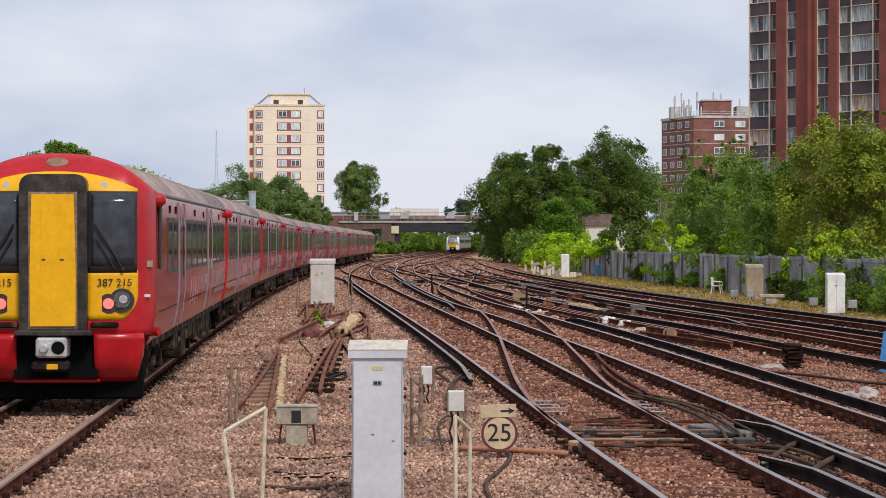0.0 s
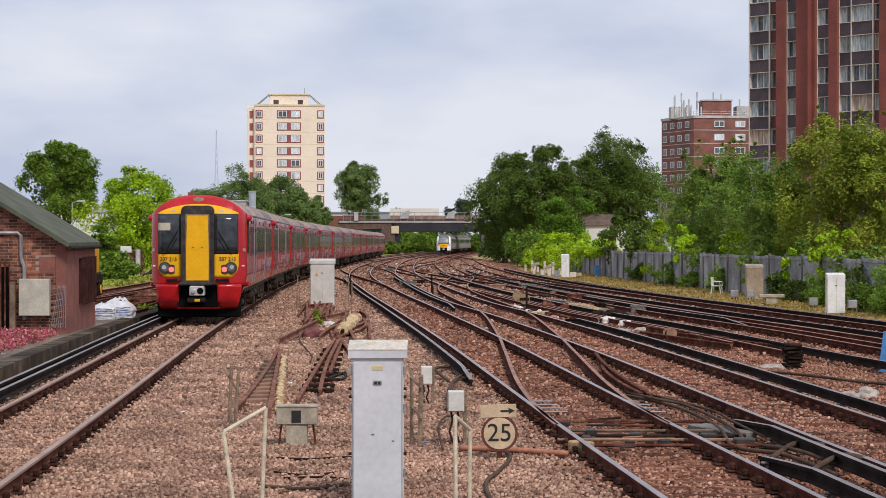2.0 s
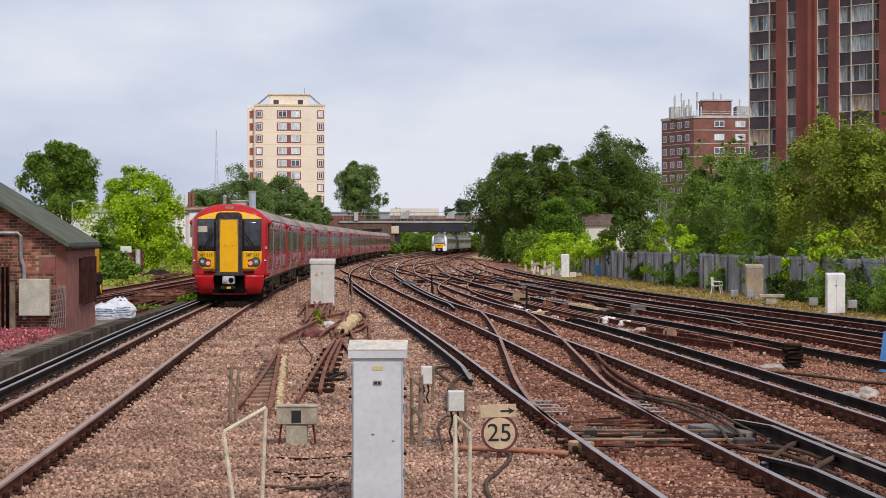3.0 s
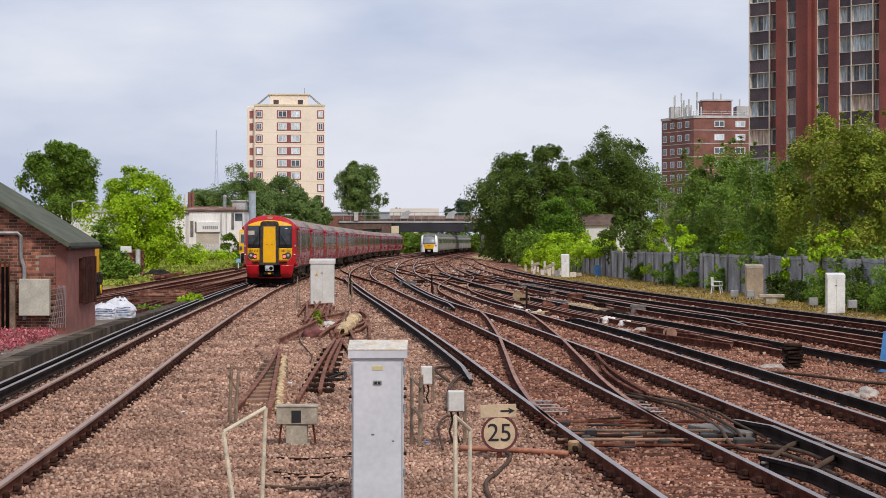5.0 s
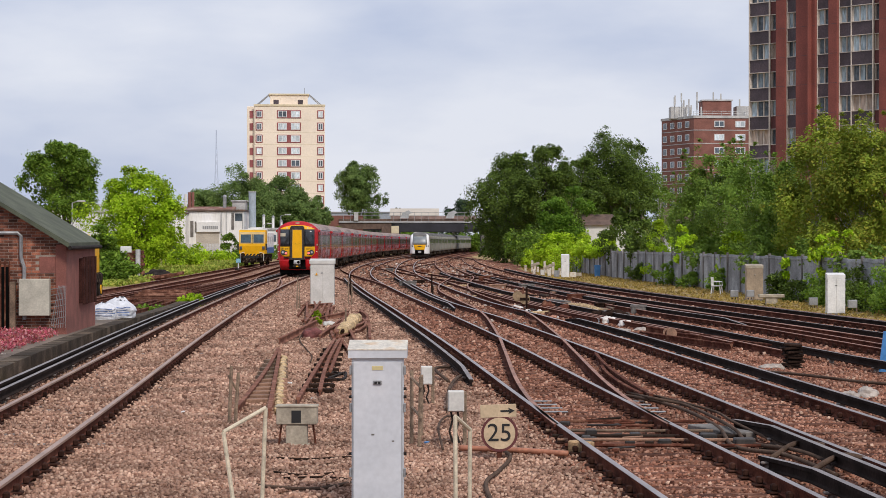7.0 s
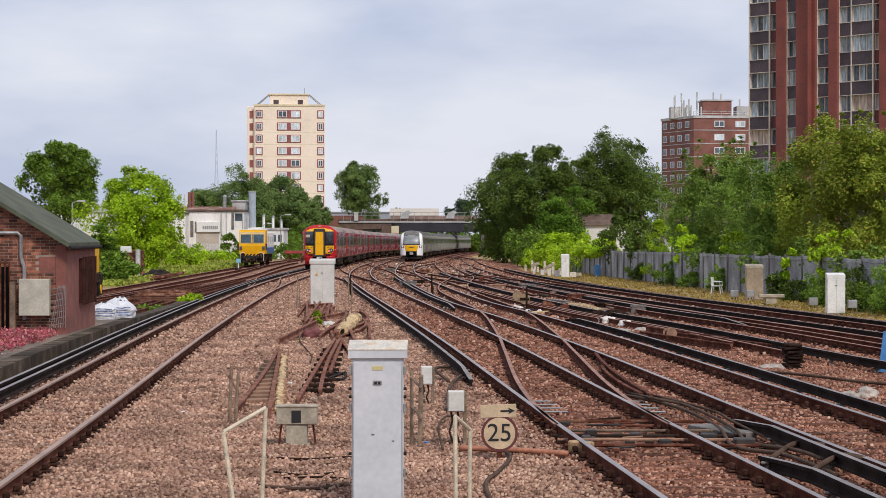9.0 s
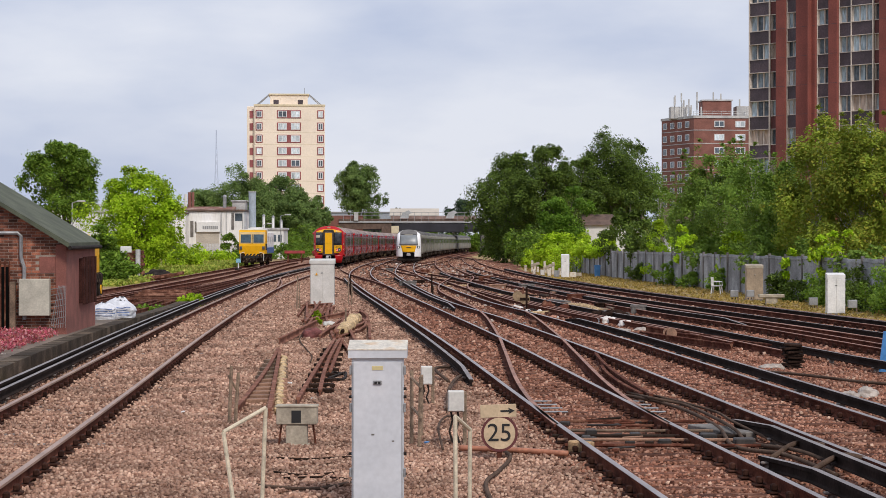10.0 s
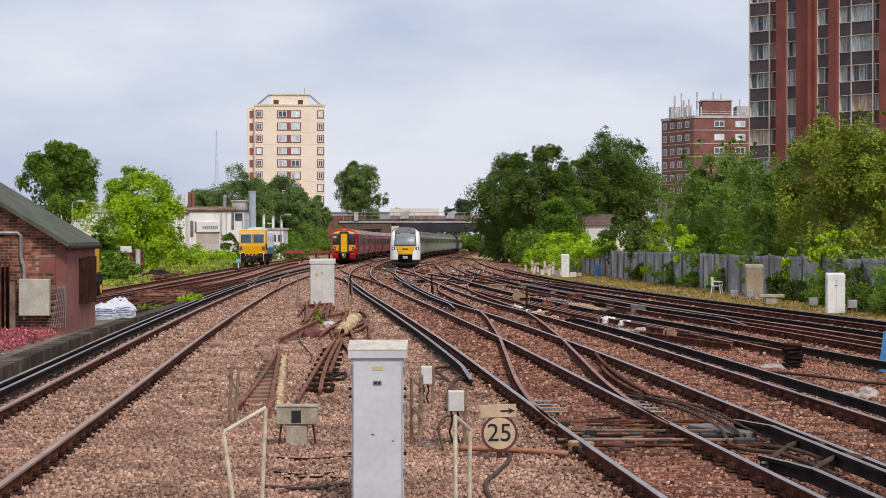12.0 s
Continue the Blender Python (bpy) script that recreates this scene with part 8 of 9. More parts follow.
packing_pads((-2.46, 30.2, -0.12), (-3.42, 43.7, -0.12), 0.12, 0.12, 17, 3)
packing_pads((-2.63, 53.2, 0.0), (-2.6, 60.4, 0.06), 0.32, 0.26, 11, 4)


def ribbed_hose(pts, r, label="ribbed cream hose lying between the tracks"):
    """A hose of close rings along a bent line."""
    n = 26
    f = [bend([(i, p[c]) for i, p in enumerate(pts)]) for c in range(3)]
    t = thing("ribbed_hose", label, "hose", None, "ribbed hoses")
    m = len(pts) - 1
    at = [Vector([g(m * i / n) for g in f]) for i in range(n + 1)]
    part("core", Mesh().tube(at, r * 0.72, 8), M_OLDWOOD, t)
    for i in range(n):
        d = (at[i + 1] - at[i])
        part("ring", Mesh().cyl(at[i] + d * 0.26, at[i] + d * 0.74, r, 9), M_PACK, t)


ribbed_hose([(4.66, 74.5, -0.1), (4.98, 71.0, -0.02), (5.28, 68.0, -0.08)], 0.14)
for i in range(5):
    timber((4.4 + 0.35 * i, 83 - 4 * i, level(80) - 0.1), (4.9 + 0.4 * i, 79.5 - 4 * i, level(78) - 0.08), 0.22, 0.12, (M_DKCONC, M_TIMBER, M_OLDWOOD)[i % 3], "grey weathered plank between the tracks", "planks")
bag(-3.39, 52.8, 0.27, 0.32, 0.21, 31, mat("dull_red_cloth", (0.17, 0.055, 0.05), 0.9, var=0.3, scale=5, fine=30), "dull red sack on the scrap heap")
bag(-3.32, 59.8, 0.21, 0.22, 0.13, 32, M_CREAMBOX, "crumpled pale plastic bag")
bush("tuft of bright green weed on the scrap heap", -3.67, 59.4, 0.5, 0.24, M_LEAF_LIME, 220, 8, 40, 0.04, level(57) - 0.1)
# scrap right of the third line
for p, q in (((5.15, 53.0, 0.0), (6.6, 46.5, 0.02)), ((5.9, 53, 0.0), (7.6, 46.8, 0.0)), ((5.5, 55, 0.05), (7.0, 50, 0.0)), ((5.0, 54.0, -0.05), (5.15, 51.5, -0.02))):
    loose_rail(p, q)
reel = thing("cable_reel", "rusty metal reel lying by the scrap rails", "reel", pose(5.75, 51.5, 0.0, 0, 0, 15))
part("flange", Mesh().cyl((0, -0.12, 0.02), (0, -0.09, 0.02), 0.14, 20), M_RUSTPALE, reel)
part("flange", Mesh().cyl((0, 0.12, 0.02), (0, 0.15, 0.02), 0.14, 20), M_RUSTPALE, reel)
part("barrel", Mesh().cyl((0, -0.09, 0.02), (0, 0.12, 0.02), 0.09, 16), M_RUST, reel)
plate_stack(7.05, 41.0)
M_RAG = mat("dirty_white_rag", (0.66, 0.62, 0.58), 0.8, var=0.2, scale=8, fine=30, bump=0.4, depth=0.02)
M_PLASTIC = mat("pale_plastic_sheet", (0.42, 0.36, 0.31), 0.45, var=0.2, scale=6, fine=20, bump=0.5, depth=0.03)
bag(6.6, 40.8, 0.25, 0.16, 0.09, 33, M_PLASTIC, "crumpled white plastic bag on the ballast")
bag(6.68, 33.4, 0.16, 0.16, 0.10, 34, M_PLASTIC, "crumpled white plastic bag on the ballast")
bag(7.0, 33.6, 0.19, 0.15, 0.13, 35, M_PLASTIC, "crumpled pale plastic rubbish bag")
for i, (x, y) in enumerate(((4.95, 56, ), (5.6, 57), (3.1, 72), (2.55, 75), (3.3, 76), (4.2, 63), (4.6, 66))):
    bag(x, y, 0.22, 0.2, 0.10, 36 + i, (M_PLASTIC, M_RUBBER)[i % 3 == 2], "crumpled plastic sheet among the rails" if i % 3 != 2 else "black rubbish sack among the rails")
bag(3.75, 73, 0.28, 0.25, 0.26, 50, M_RUST, "rusty heap of chain", "scrap_heap", "scrap", "scrap heaps")
sb = thing("round_sign", "back of a round cream sign on a short post", "sign", pose(2.92, 74, level(74) - 0.2))
part("post", Mesh().box(-0.03, 0.03, 0, 0.05, 0, 0.85, 0.006), M_RUST, sb)
M_TANSIGN = mat("tan_sign_back", (0.30, 0.21, 0.12), 0.8, var=0.25, scale=5, fine=30)
part("disc", Mesh().cyl((-0.2, 0, 0.52), (-0.2, -0.015, 0.52), 0.19, 24), M_TANSIGN, sb)
part("disc", Mesh().cyl((0.05, -0.06, 0.42), (0.05, -0.075, 0.42), 0.19, 24), M_TANSIGN, sb)
part("plate", Mesh().box(-0.12, 0.22, -0.085, -0.076, 0.37, 0.47, 0.005), M_COIL, sb)
bl = thing("notice_board", "bright blue board standing beside the tracks", "board", pose(8.50, 39.7, -0.22))
part("panel", Mesh().prism([(0.0, 0.05), (0.6, 0.05), (0.6, 0.85), (0.10, 0.85)], 1, -0.015, 0.015), M_BLUE, bl)
part("post", Mesh().box(0.35, 0.41, 0.015, 0.06, -0.1, 0.8), M_GALV, bl)
concrete_kerb()
stonecrop()
FENCE = yard_fence()
garden_chair(14.4, 107)
yellow_rail_vehicle()
yellow_digger(-15.02, 86)
buffer_stop(-16.7, 229, 2)
buffer_stop(-13.4, 226, 2)
ground_signal(-17.3, 172)
M_SACK = mat("white_woven_sack", (0.66, 0.67, 0.70), 0.6, var=0.10, scale=6, fine=40, bump=0.3, depth=0.02)
M_BLUEPRINT = mat("faded_blue_print", (0.16, 0.22, 0.42), 0.7, var=0.3, scale=9, fine=30)
builders_sack(-9.98, 59.9, 0.62, 0.6, 0.50, 50, 12, 0.05)
builders_sack(-9.50, 60.3, 0.66, 0.6, 0.55, 55, -8, -0.04)
builders_sack(-9.76, 61.0, 0.66, 0.6, 0.62, 51, 30, 0.06)
bag(-9.15, 42.3, 0.16, 0.15, 0.16, 54, M_PLASTIC, "white litter among the plants")
for k in range(0, 12, 2):
    loose_rail((-13.2 + 0.28 * k, 84 + k * 0.4, level(84) - 0.02 + 0.05 * (k % 3)), (-13.3 + 0.16 * k, 112 + k * 1.5, level(112) - 0.02 + 0.05 * (k % 2)), 0, 0.1 * (k % 3))
for k in range(6):
    timber((-12.6, 80 + k, -0.1 + 0.05 * k), (-10.6, 80.5 + k, -0.1 + 0.05 * k), 0.25, 0.14, M_SLEEPER, "stacked old sleeper beside the siding", "old sleepers")
bush("bright green weeds on the edge of the siding", -9.75, 79, 0.62, 1.0, M_LEAF_LIME, 221, 16, 60, 0.06, level(79) - 0.25)
bush("bright green weeds on the edge of the siding", -10.3, 72, 0.35, 1.2, M_LEAF_MID, 222, 12, 50, 0.05, level(72) - 0.2)
for k in range(7):
    timber((-20.4, 130 + k * 0.1, level(130) + 0.05 + 0.26 * k), (-19.2 + 0.1 * (k % 2), 130.2, level(130) + 0.05 + 0.26 * k), 0.3, 0.24, M_SLEEPER, "stacked dark old sleeper", "old sleepers")
for k in range(4):
    timber((-20.0 + 0.6 * k, 126 + k, level(126) - 0.1), (-18.4 + 0.6 * k, 127 + k, level(126) + 0.1 * k), 0.3, 0.2, M_SLEEPER, "tumbled dark old sleeper", "old sleepers")
bag(-18.6, 132, 0.9, 0.8, 0.45, 55, M_RUBBER, "dark heap of scrap in the grass", "scrap_heap", "scrap", "scrap heaps")
wb = thing("white_box_sign", "small white sign on a post by the siding", "sign", pose(-20.1, 129, level(129) - 0.2))
part("board", Mesh().box(-0.35, 0.35, -0.05, 0.05, 1.8, 2.2, 0.02), M_WHITE, wb)
part("post", Mesh().box(-0.05, 0.05, 0.05, 0.12, 0, 2.1), M_GALV, wb)
stake(-19.5, 130, 2.0, 0, 0.16, M_CONC, "grey concrete post by the siding")
for x, y, h, a in ((B(128) * 200, 200, 6.3, 0.8), (B(202) * 200, 200, 5.9, 0.8), (B(467) * 290, 290, 4.9, 0.8), (B(497) * 285, 285, 6.1, 0.9)):
    lamp_post(x, y, h, a)
bn = thing("blue_bin", "bright blue plastic bin by the fence", "bin", pose(B(1057) * 158, 158, level(158) - 0.45))
part("tub", Mesh().prism([(-0.19, 0), (0.19, 0), (0.23, 0.85), (-0.23, 0.85)], 1, -0.25, 0.25), M_BLUE, bn)
part("lid", Mesh().box(-0.25, 0.25, -0.28, 0.28, 0.85, 0.93, 0.02), M_BLUE, bn)
for k in range(9):
    bx = 930 + k * 7.0 + (k * 5 % 7)
    y = 182 - k * 2.5
    t = thing("marker_post", "short white lineside marker post", "post", pose(B(bx) * y, y, level(y) - 0.4), "marker posts")
    part("post", Mesh().box(-0.09, 0.09, -0.07, 0.07, 0, 0.55 + 0.5 * (k % 3 == 1), 0.01), M_LID, t)
    part("cap", Mesh().box(-0.13, 0.13, -0.1, 0.1, 0.35 + 0.12 * (k % 4), 0.6 + 0.12 * (k % 4), 0.02), M_DIRTYBOX, t)
for bx, y, w, h, c in ((945, 156, 0.22, 0.35, M_LID), (960, 152, 0.3, 0.4, M_CREAMBOX), (972, 148, 0.25, 0.5, M_LID), (985, 146, 0.4, 0.45, M_GALV), (1014, 142, 0.45, 0.35, M_LID), (1024, 142, 0.4, 0.25, M_DIRTYBOX)):
    junction_box(B(bx) * y, y, w, h, level(y) + 0.0, c, "gear cases by the fence", label="small pale lineside gear case on a post")
lt = thing("low_trough", "low concrete trough on dry grass", "trough", pose(14.2, 88, level(88) - 0.42))
part("lid", Mesh().box(-0.55, 0.55, -0.2, 0.2, 0.3, 0.45, 0.02), M_DIRTYBOX, lt)
part("support", Mesh().box(-0.25, 0.25, -0.15, 0.15, 0, 0.3, 0.02), M_DIRTYBOX, lt)


M_SCRUBGRASS = island_mat("rough_green_grass", [(0.16, 0.27, 0.03), (0.36, 0.38, 0.07), (0.23, 0.34, 0.04), (0.50, 0.44, 0.11)], 0.8, 0.2)


def grass_verge():
    """Dry grass along the foot of the fence and round the sidings."""
    rng = np.random.default_rng(33)
    n = 3600
    ys = 62 + (rng.random(n) ** 1.3) * 150
    lo = np.array([LINE_5(y) + 2.2 + max(0.0, y - 125) * 0.03 for y in ys])
    hi = np.array([FENCE(y) + 0.2 for y in ys])
    xs = lo + (hi - lo) * rng.random(n) ** 0.8
    c = np.stack([xs, ys, [ground_z(x, y) + 0.06 for x, y in zip(xs, ys)]], 1)
    tagged(new("verge_grass", leaf_mesh("verge_grass", c, np.full(n, 0.14), 9, 0.05, M_DRYGRASS, rng, flat=0.7)), "dry yellow grass along the fence", "grass", kind="stuff")
    n = 3500
    ys = 112 + rng.random(n) * 130
    xs = np.array([SIDING_1(y) - 1.9 - abs(rng.normal(0, 3.5)) for y in ys])
    c = np.stack([xs, ys, [ground_z(x, y) + 0.08 for x, y in zip(xs, ys)]], 1)
    tagged(new("siding_grass", leaf_mesh("siding_grass", c, np.full(n, 0.34), 18, 0.11, M_SCRUBGRASS, rng, flat=0.9)), "rough yellow-green grass beside the sidings", "grass", kind="stuff")


grass_verge()
# ivy and weeds on the fence
for i, (y, h, w, lf) in enumerate(((74, 1.5, 2.0, M_LEAF_MID), (78, 1.9, 2.4, M_LEAF_MID), (83, 1.6, 2.2, M_LEAF_DARK), (89, 1.2, 1.5, M_LEAF_MID), (97, 1.3, 1.4, M_LEAF_DARK), (112, 1.2, 1.6, M_LEAF_MID),
                                   (128, 1.4, 1.8, M_LEAF_MID), (140, 1.2, 1.6, M_LEAF_DARK), (196, 2.3, 5, M_LEAF_LIME), (70, 1.6, 2.0, M_LEAF_MID), (210, 2.6, 5, M_LEAF_MID), (72, 1.0, 3.0, M_LEAF_DARK), (76, 1.1, 2.6, M_LEAF_MID), (80.5, 1.0, 2.4, M_LEAF_DARK), (86, 0.9, 2.2, M_LEAF_MID), (93, 0.9, 2.0, M_LEAF_DARK), (120, 0.9, 1.8, M_LEAF_MID), (103, 1.7, 1.0, M_LEAF_MID), (182, 2.2, 3.5, M_LEAF_LIME), (188, 2.3, 3.5, M_LEAF_LIME), (176, 2.0, 2.5, M_LEAF_LIME))):
    bush("ivy and weeds scrambling over the fence", FENCE(y) - 0.3, y, h + 0.2, w, lf, 240 + i, 40, 70, 0.06)


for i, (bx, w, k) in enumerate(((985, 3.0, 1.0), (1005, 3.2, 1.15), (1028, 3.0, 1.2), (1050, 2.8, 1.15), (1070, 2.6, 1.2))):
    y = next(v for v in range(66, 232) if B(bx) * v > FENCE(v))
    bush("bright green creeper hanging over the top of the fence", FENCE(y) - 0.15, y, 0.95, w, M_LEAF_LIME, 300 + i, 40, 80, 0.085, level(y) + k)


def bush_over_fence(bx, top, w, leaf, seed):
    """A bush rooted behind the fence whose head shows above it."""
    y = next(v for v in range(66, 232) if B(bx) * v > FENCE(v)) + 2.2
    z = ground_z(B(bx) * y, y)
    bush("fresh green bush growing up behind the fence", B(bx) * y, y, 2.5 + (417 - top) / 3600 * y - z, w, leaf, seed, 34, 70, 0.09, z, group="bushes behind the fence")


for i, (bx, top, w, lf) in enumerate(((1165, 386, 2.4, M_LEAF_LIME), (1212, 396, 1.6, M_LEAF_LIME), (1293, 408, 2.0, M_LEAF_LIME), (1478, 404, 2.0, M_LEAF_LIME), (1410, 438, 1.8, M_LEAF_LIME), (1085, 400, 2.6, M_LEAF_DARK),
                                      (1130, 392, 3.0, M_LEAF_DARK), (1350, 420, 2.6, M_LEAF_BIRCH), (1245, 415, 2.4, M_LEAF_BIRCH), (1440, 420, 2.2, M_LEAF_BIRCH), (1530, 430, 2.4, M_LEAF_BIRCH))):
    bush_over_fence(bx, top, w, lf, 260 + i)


# more scrap by the sidings and gear among the far points
for k in range(11):
    loose_rail((-13.6 + 0.33 * k, 66 + (k * 3 % 5), level(66) - 0.04 + 0.05 * (k % 3)), (-13.9 + 0.30 * k, 86 + (k * 7 % 9), level(88) - 0.02 + 0.06 * (k % 2)), 0, 0.08 * (k % 4) - 0.1)


def track_gear(x, y, w, d, h, paint, label):
    t = thing("track_gear", label, "trackside gear", pose(x, y, level(y) - 0.2, 0, 0, (x * 37) % 40 - 20), "trackside gear")
    part("casing", Mesh().box(-w / 2, w / 2, -d / 2, d / 2, 0, h, 0.03), paint, t)
    part("cover", Mesh().box(-w / 2 - 0.02, w / 2 + 0.02, -d / 2 - 0.02, d / 2 + 0.02, h - 0.05, h + 0.02, 0.01), paint, t)
    part("rod", Mesh().cyl((w / 2, 0, 0.1), (w / 2 + 0.9, 0.05, 0.1), 0.03, 6), M_RUST, t)


GEAR = "low point motor casing between the rails"
for i, (bx, y) in enumerate(((775, 150), (752, 158), (834, 138), (690, 165), (812, 175), (860, 128), (905, 118), (932, 104), (880, 108), (668, 175), (742, 120), (722, 112), (985, 92), (1020, 84), (1075, 76), (1130, 70))):
    track_gear(B(bx) * y, y, 0.5 + 0.2 * (i % 3), 0.35, 0.22 + 0.1 * (i % 2), (M_RUSTPALE, M_RUST, M_COIL, M_DKCONC)[i % 4], GEAR)
for bx, y, h in ((764, 98, 0.95), (766, 92, 0.5), (620, 92, 0.95), (932, 72, 0.9)):
    stake(B(bx) * y, y, h, 0, 0.04, M_COIL, "dark metal post among the rails")
for i in range(14):
    y = 70 + 7 * i
    timber((LINE_3(y) + 1.2 + 0.2 * (i % 3), y, level(y) - 0.15), (LINE_3(y) + 2.0 + 0.15 * (i % 4), y + 0.6 + 0.2 * (i % 2), level(y) - 0.13), 0.2, 0.1, (M_PACK, M_TIMBER, M_RUSTPALE)[i % 3], "loose weathered timber offcut between the tracks", "offcuts")
for i in range(8):
    y = 84 + 11 * i
    cable([(LINE_2(y) + 1.1, y, -0.16), (LINE_2(y) + 1.7 + 0.1 * (i % 3), y + 1.5, -0.08), (LINE_2(y) + 1.3, y + 4.5, -0.1), (LINE_2(y) + 1.9, y + 7, -0.16)], 0.022)
for off, a, b in ((-1.62, 44, 88), (-1.86, 48, 96), (-2.12, 62, 118), (1.75, 66, 120)):
    sp = thing("spare_rail", "long dark spare rail laid out beside the track", "rail", None, "spare rails")
    part("rail_length", sweep(RAIL, LINE_4, off, a, b, (6, 7, 8)), [M_RAILSIDE, M_RAILDULL], sp, fix=False)
loose_rail((3.30, 44.0, -0.02), (3.32, 32.4, -0.02), 0.0, 0.12)
loose_rail((3.12, 40.0, -0.05), (3.22, 33.0, -0.05), 0.0, 0.1)


for i, (bx, y, sx, sz, m) in enumerate(((1076, 62, 0.30, 0.17, M_RAG), (1108, 60, 0.24, 0.14, M_RAG), (1088, 64.5, 0.40, 0.26, M_COIL), (1060, 66, 0.34, 0.2, M_COIL), (915, 73, 0.22, 0.15, M_RAG), (934, 71, 0.12, 0.1, M_RAG), (955, 71, 0.10, 0.1, M_RAG), (1000, 72, 0.3, 0.2, M_RUST))):
    bag(B(bx) * y, y, sx, 0.22, sz, 400 + i, m, "crumpled white rag among the rails" if m is M_RAG else "dark oily scrap heap among the rails", "rag" if m is M_RAG else "scrap_heap", "rag" if m is M_RAG else "scrap", "rags" if m is M_RAG else "scrap heaps")
rng_c = random.Random(91)
for i in range(46):
    y = rng_c.uniform(58, 96)
    x = B(rng_c.uniform(905, 1150)) * y
    a = rng_c.uniform(-0.5, 0.35)
    l = rng_c.uniform(0.5, 2.6)
    timber((x, y, level(y) - 0.13), (x + l * math.sin(a) * 0.4 - l * 0.12, y + l, level(y) - 0.11), rng_c.uniform(0.07, 0.2), rng_c.uniform(0.05, 0.12), rng_c.choice((M_COIL, M_COIL, M_RUST, M_SLEEPER, M_TIMBER)),
           "dark scrap length lying among the points", "scrap lengths", rng_c.uniform(-0.4, 0.4))
for line, off, a, b in ((LINE_4, 1.38, 40, 104), (LINE_4, 2.15, 38, 92), (LINE_5, 1.62, 45, 130), (LINE_5, -1.62, 46, 110), (LINE_5, 2.0, 48, 120)):
    sp = thing("spare_rail", "long dark spare rail laid out beside the track", "rail", None, "spare rails")
    part("rail_length", sweep(RAIL, line, off, a, b, (6, 7, 8)), [M_RAILSIDE, M_RAILDULL], sp, fix=False)


# ---- loose stones of the ballast ----
def loose_stones():
    rng = np.random.default_rng(77)
    pos, rad = [], []
    for y0, y1, dens, r in ((17.5, 30, 620, 0.022), (30, 45, 300, 0.028), (45, 66, 110, 0.039), (66, 112, 36, 0.044), (112, 180, 10, 0.06), (180, 300, 3.0, 0.08)):
        n = int(dens * 0.46 * (y1 * y1 - y0 * y0) / 2)
        y = np.sqrt(rng.uniform(y0 * y0, y1 * y1, n))
        x = y * rng.uniform(-0.23, 0.23, n)
        pos.append(np.stack([x, y], 1))
        rad.append(r * rng.uniform(0.6, 1.35, n))
    p, r = np.concatenate(pos), np.concatenate(rad)
    x, y = p[:, 0], p[:, 1]
    grid = np.arange(10, 310, 0.5)
    keep = x > np.interp(y, grid, [LINE_1(g) - 1.85 for g in grid])
    keep &= x < np.interp(y, grid, [(LINE_5(g) if g > 40 else 40) + 2.2 for g in grid])
    for line, half, start, bare in ((LINE_1, 1.25, 17.0, 0.85), (LINE_2, 1.3, 17.0, 0.6), (LINE_3, 1.3, 17.0, 0.6), (LINE_4, 1.3, 30.0, 0.7), (LINE_5, 1.3, 40.0, 0.7)):
        lx = np.interp(y, grid, [line(g) for g in grid])
        ph = np.abs((y - start + 0.325) % 0.65 - 0.325)
        keep &= ~((np.abs(x - lx) < half) & (ph < 0.14) & (rng.random(len(x)) < bare))
        for s in (-0.7535, 0.7535):
            keep &= np.abs(x - lx - s) > 0.09
    lx = np.interp(y, grid, [CROSS_A(g) for g in grid])
    for s in (-0.7535, 0.7535):
        keep &= np.abs(x - lx - s) > 0.08
    old = (x > np.interp(y, grid, [LINE_2(g) - 1.0 for g in grid]) + rng.normal(0, 0.12, len(x))) & (rng.random(len(x)) < np.where(y < 76, 0.97, 0.6))
    for name, sel, material, label in (("ballast_stones", keep & ~old, M_STONES, "loose pinkish-brown crushed stones of the ballast"),
                                       ("old_ballast_stones", keep & old, M_STONES_OLD, "oil-stained dark brown crushed stones between the rails")):
        stone_mesh(name, x[sel], y[sel], r[sel], material, label, rng, grid, material is M_STONES_OLD)


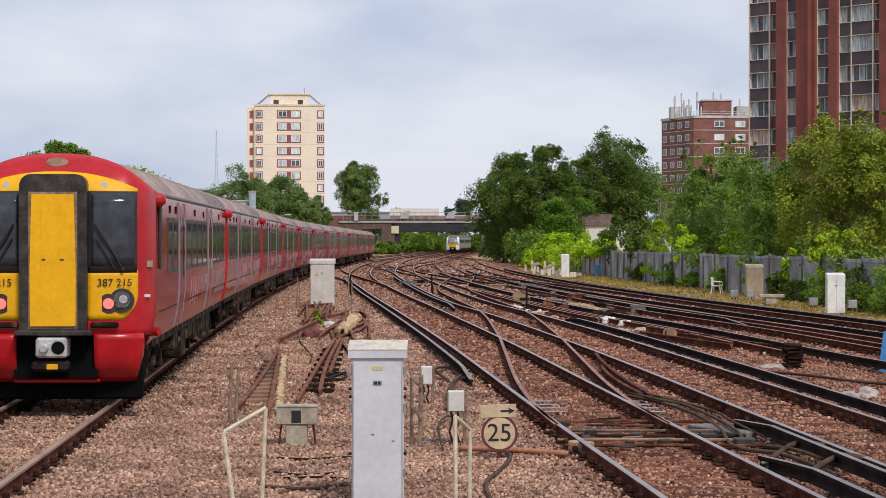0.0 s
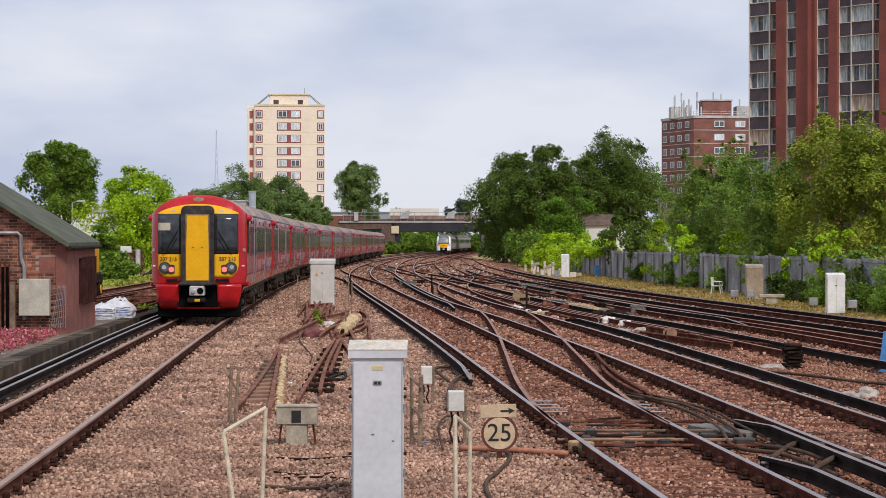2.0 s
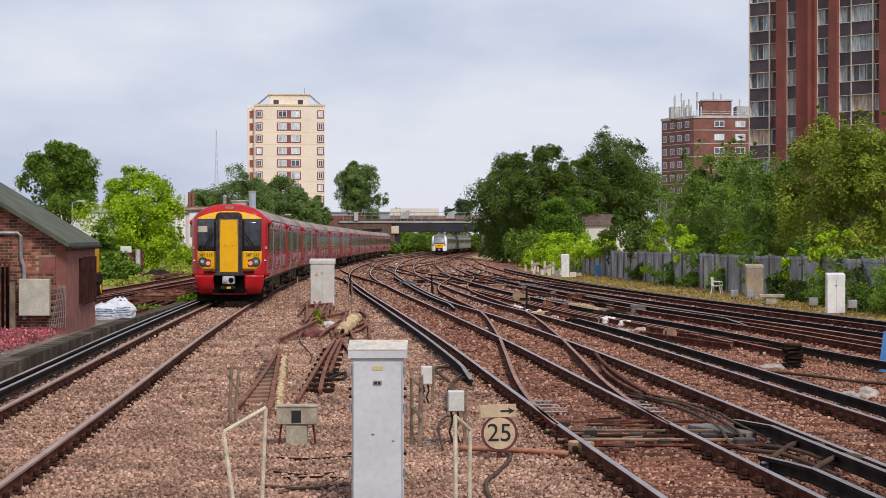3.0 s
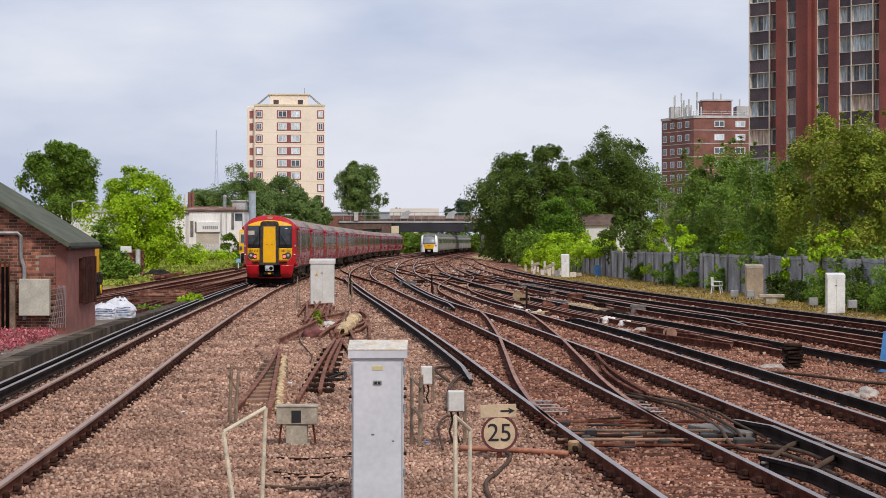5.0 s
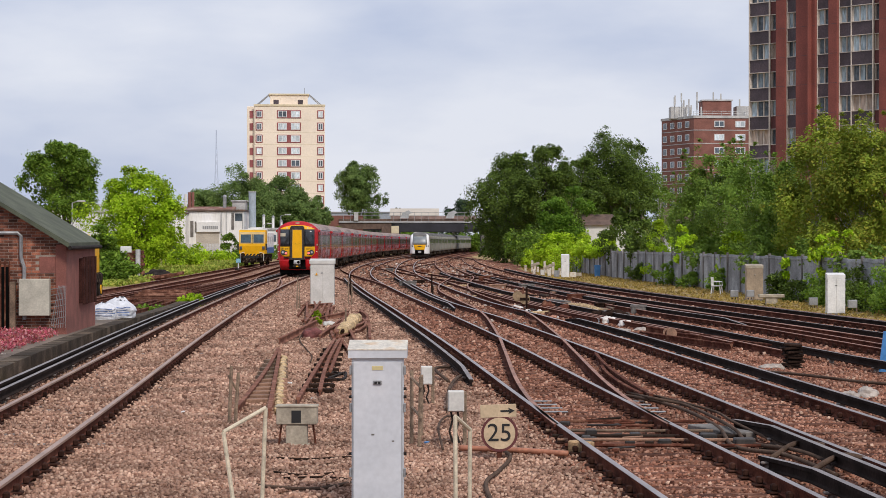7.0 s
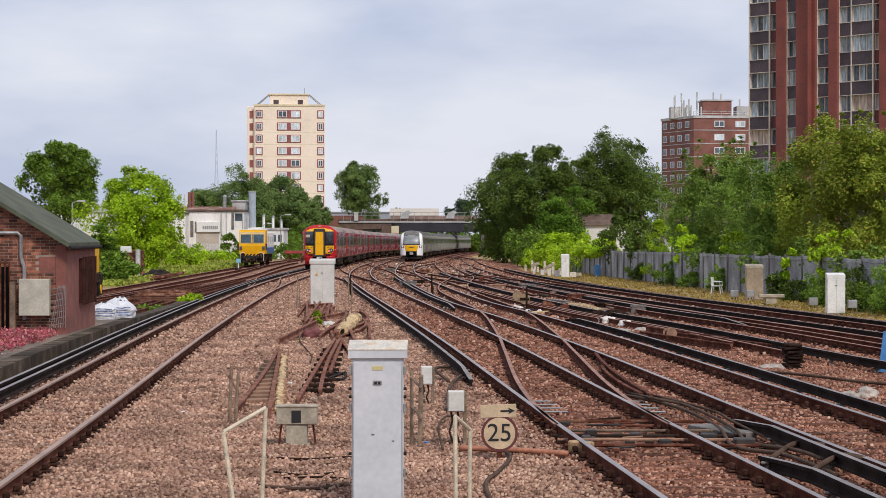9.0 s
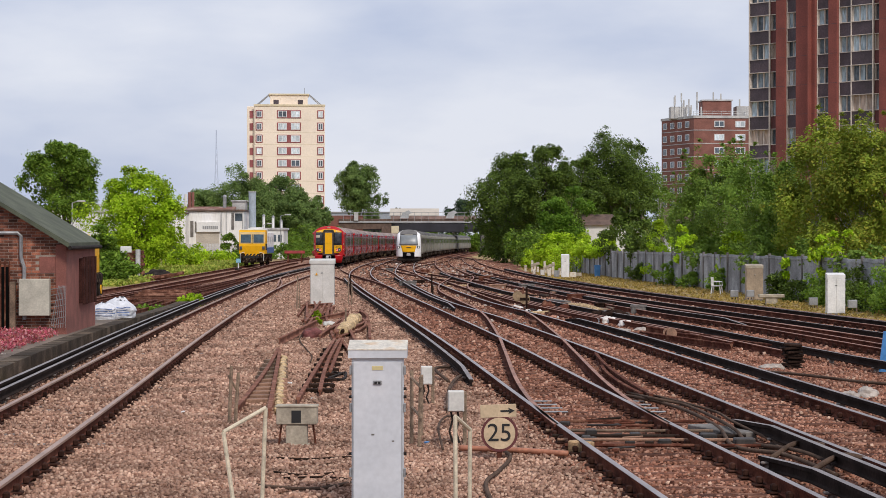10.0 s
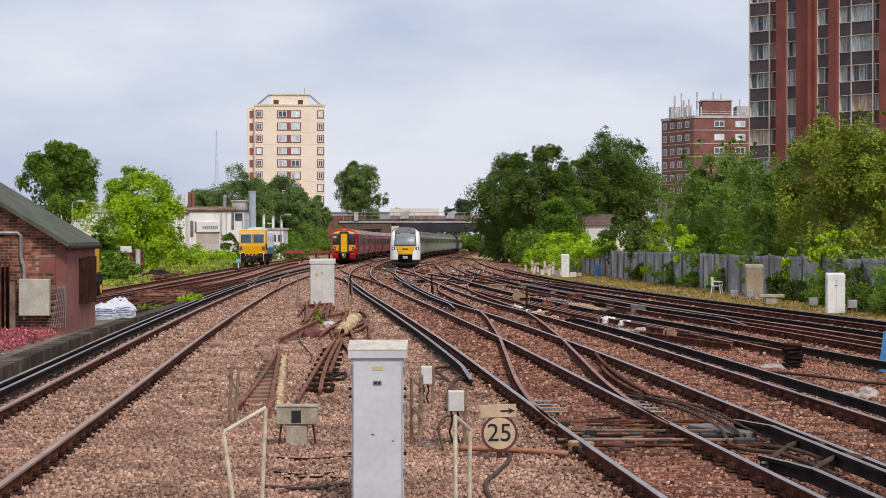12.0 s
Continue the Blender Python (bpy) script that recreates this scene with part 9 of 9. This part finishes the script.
def stone_mesh(name, x, y, r, material, label, rng, grid, old):
    n = len(x)
    lev = np.interp(y, grid, [level(g) for g in grid])
    c = np.stack([x, y, lev - (0.205 if old else 0.185) + r * 0.25 + rng.uniform(-0.020, 0.024, n)], 1)
    base = np.array([(1, 0, 0), (-0.5, 0.87, 0), (-0.5, -0.87, 0), (0.5, 0.6, 0.95), (-0.8, 0, 0.9), (0.5, -0.65, 0.9)])
    tri = np.array([(0, 3, 5), (3, 4, 5), (0, 1, 3), (1, 4, 3), (1, 2, 4), (2, 5, 4), (2, 0, 5)])
    a = rng.random(n) * 6.283
    ca, sa = np.cos(a), np.sin(a)
    v = base[None] * (r[:, None, None] * rng.uniform(0.65, 1.3, (n, 6, 3)))
    v = np.stack([v[..., 0] * ca[:, None] - v[..., 1] * sa[:, None], v[..., 0] * sa[:, None] + v[..., 1] * ca[:, None], v[..., 2]], -1) + c[:, None]
    f = (np.arange(n) * 6)[:, None, None] + tri[None]
    me = bpy.data.meshes.new("loose_stones")
    me.vertices.add(n * 6)
    me.vertices.foreach_set("co", v.reshape(-1))
    me.loops.add(n * 21)
    me.loops.foreach_set("vertex_index", f.reshape(-1))
    me.polygons.add(n * 7)
    me.polygons.foreach_set("loop_start", np.arange(n * 7) * 3)
    me.polygons.foreach_set("loop_total", np.full(n * 7, 3))
    me.materials.append(material)
    me.update(calc_edges=True)
    tagged(new(name, me), label, "ballast", kind="stuff")


def track_litter():
    """Bits of packing, rag, rust and plate strewn among the points."""
    rng = np.random.default_rng(31)
    grid = np.arange(10, 310, 0.5)
    n = 900
    y = 58 + 160 * rng.random(n) ** 1.5
    lo, hi = np.interp(y, grid, [LINE_2(g) for g in grid]), np.interp(y, grid, [(LINE_5(g) if g > 40 else 9) for g in grid])
    x = lo + (hi - lo) * rng.random(n)
    r = (0.02 + 0.0005 * y) * rng.uniform(0.5, 1.4, n)
    m = island_mat("strewn_bits", [(0.03, 0.022, 0.018), (0.16, 0.06, 0.04), (0.05, 0.03, 0.024), (0.42, 0.34, 0.28), (0.10, 0.04, 0.027), (0.70, 0.64, 0.58)], 0.9)
    stone_mesh("track_litter", x, y, r, m, "scattered bits of rust, packing and rag among the points", rng, grid, False)


loose_stones()
track_litter()


# ---- what moves ----
def motions():
    for cars, line, at in ((RED, RED_LINE, RED_AT), (WHITE, LINE_3, WHITE_AT)):
        for i, car in enumerate(cars):
            walk(car, [(0.5 * k, car_pose(line, at(0.5 * k) + CAR * i)) for k in range(25)])
    road = level(404) + 5.47
    walk(VAN, [(t, pose(2.73 - 12.5 * t, 408.5, road)) for t in range(13)])
    for ob, y in RED_WHEELS:
        walk(ob, [(k / FPS, pose(0, y, 0.425, -math.degrees((RED_AT(k / FPS) - RED_AT(0)) / 0.42))) for k in range(12 * FPS + 1)])


motions()
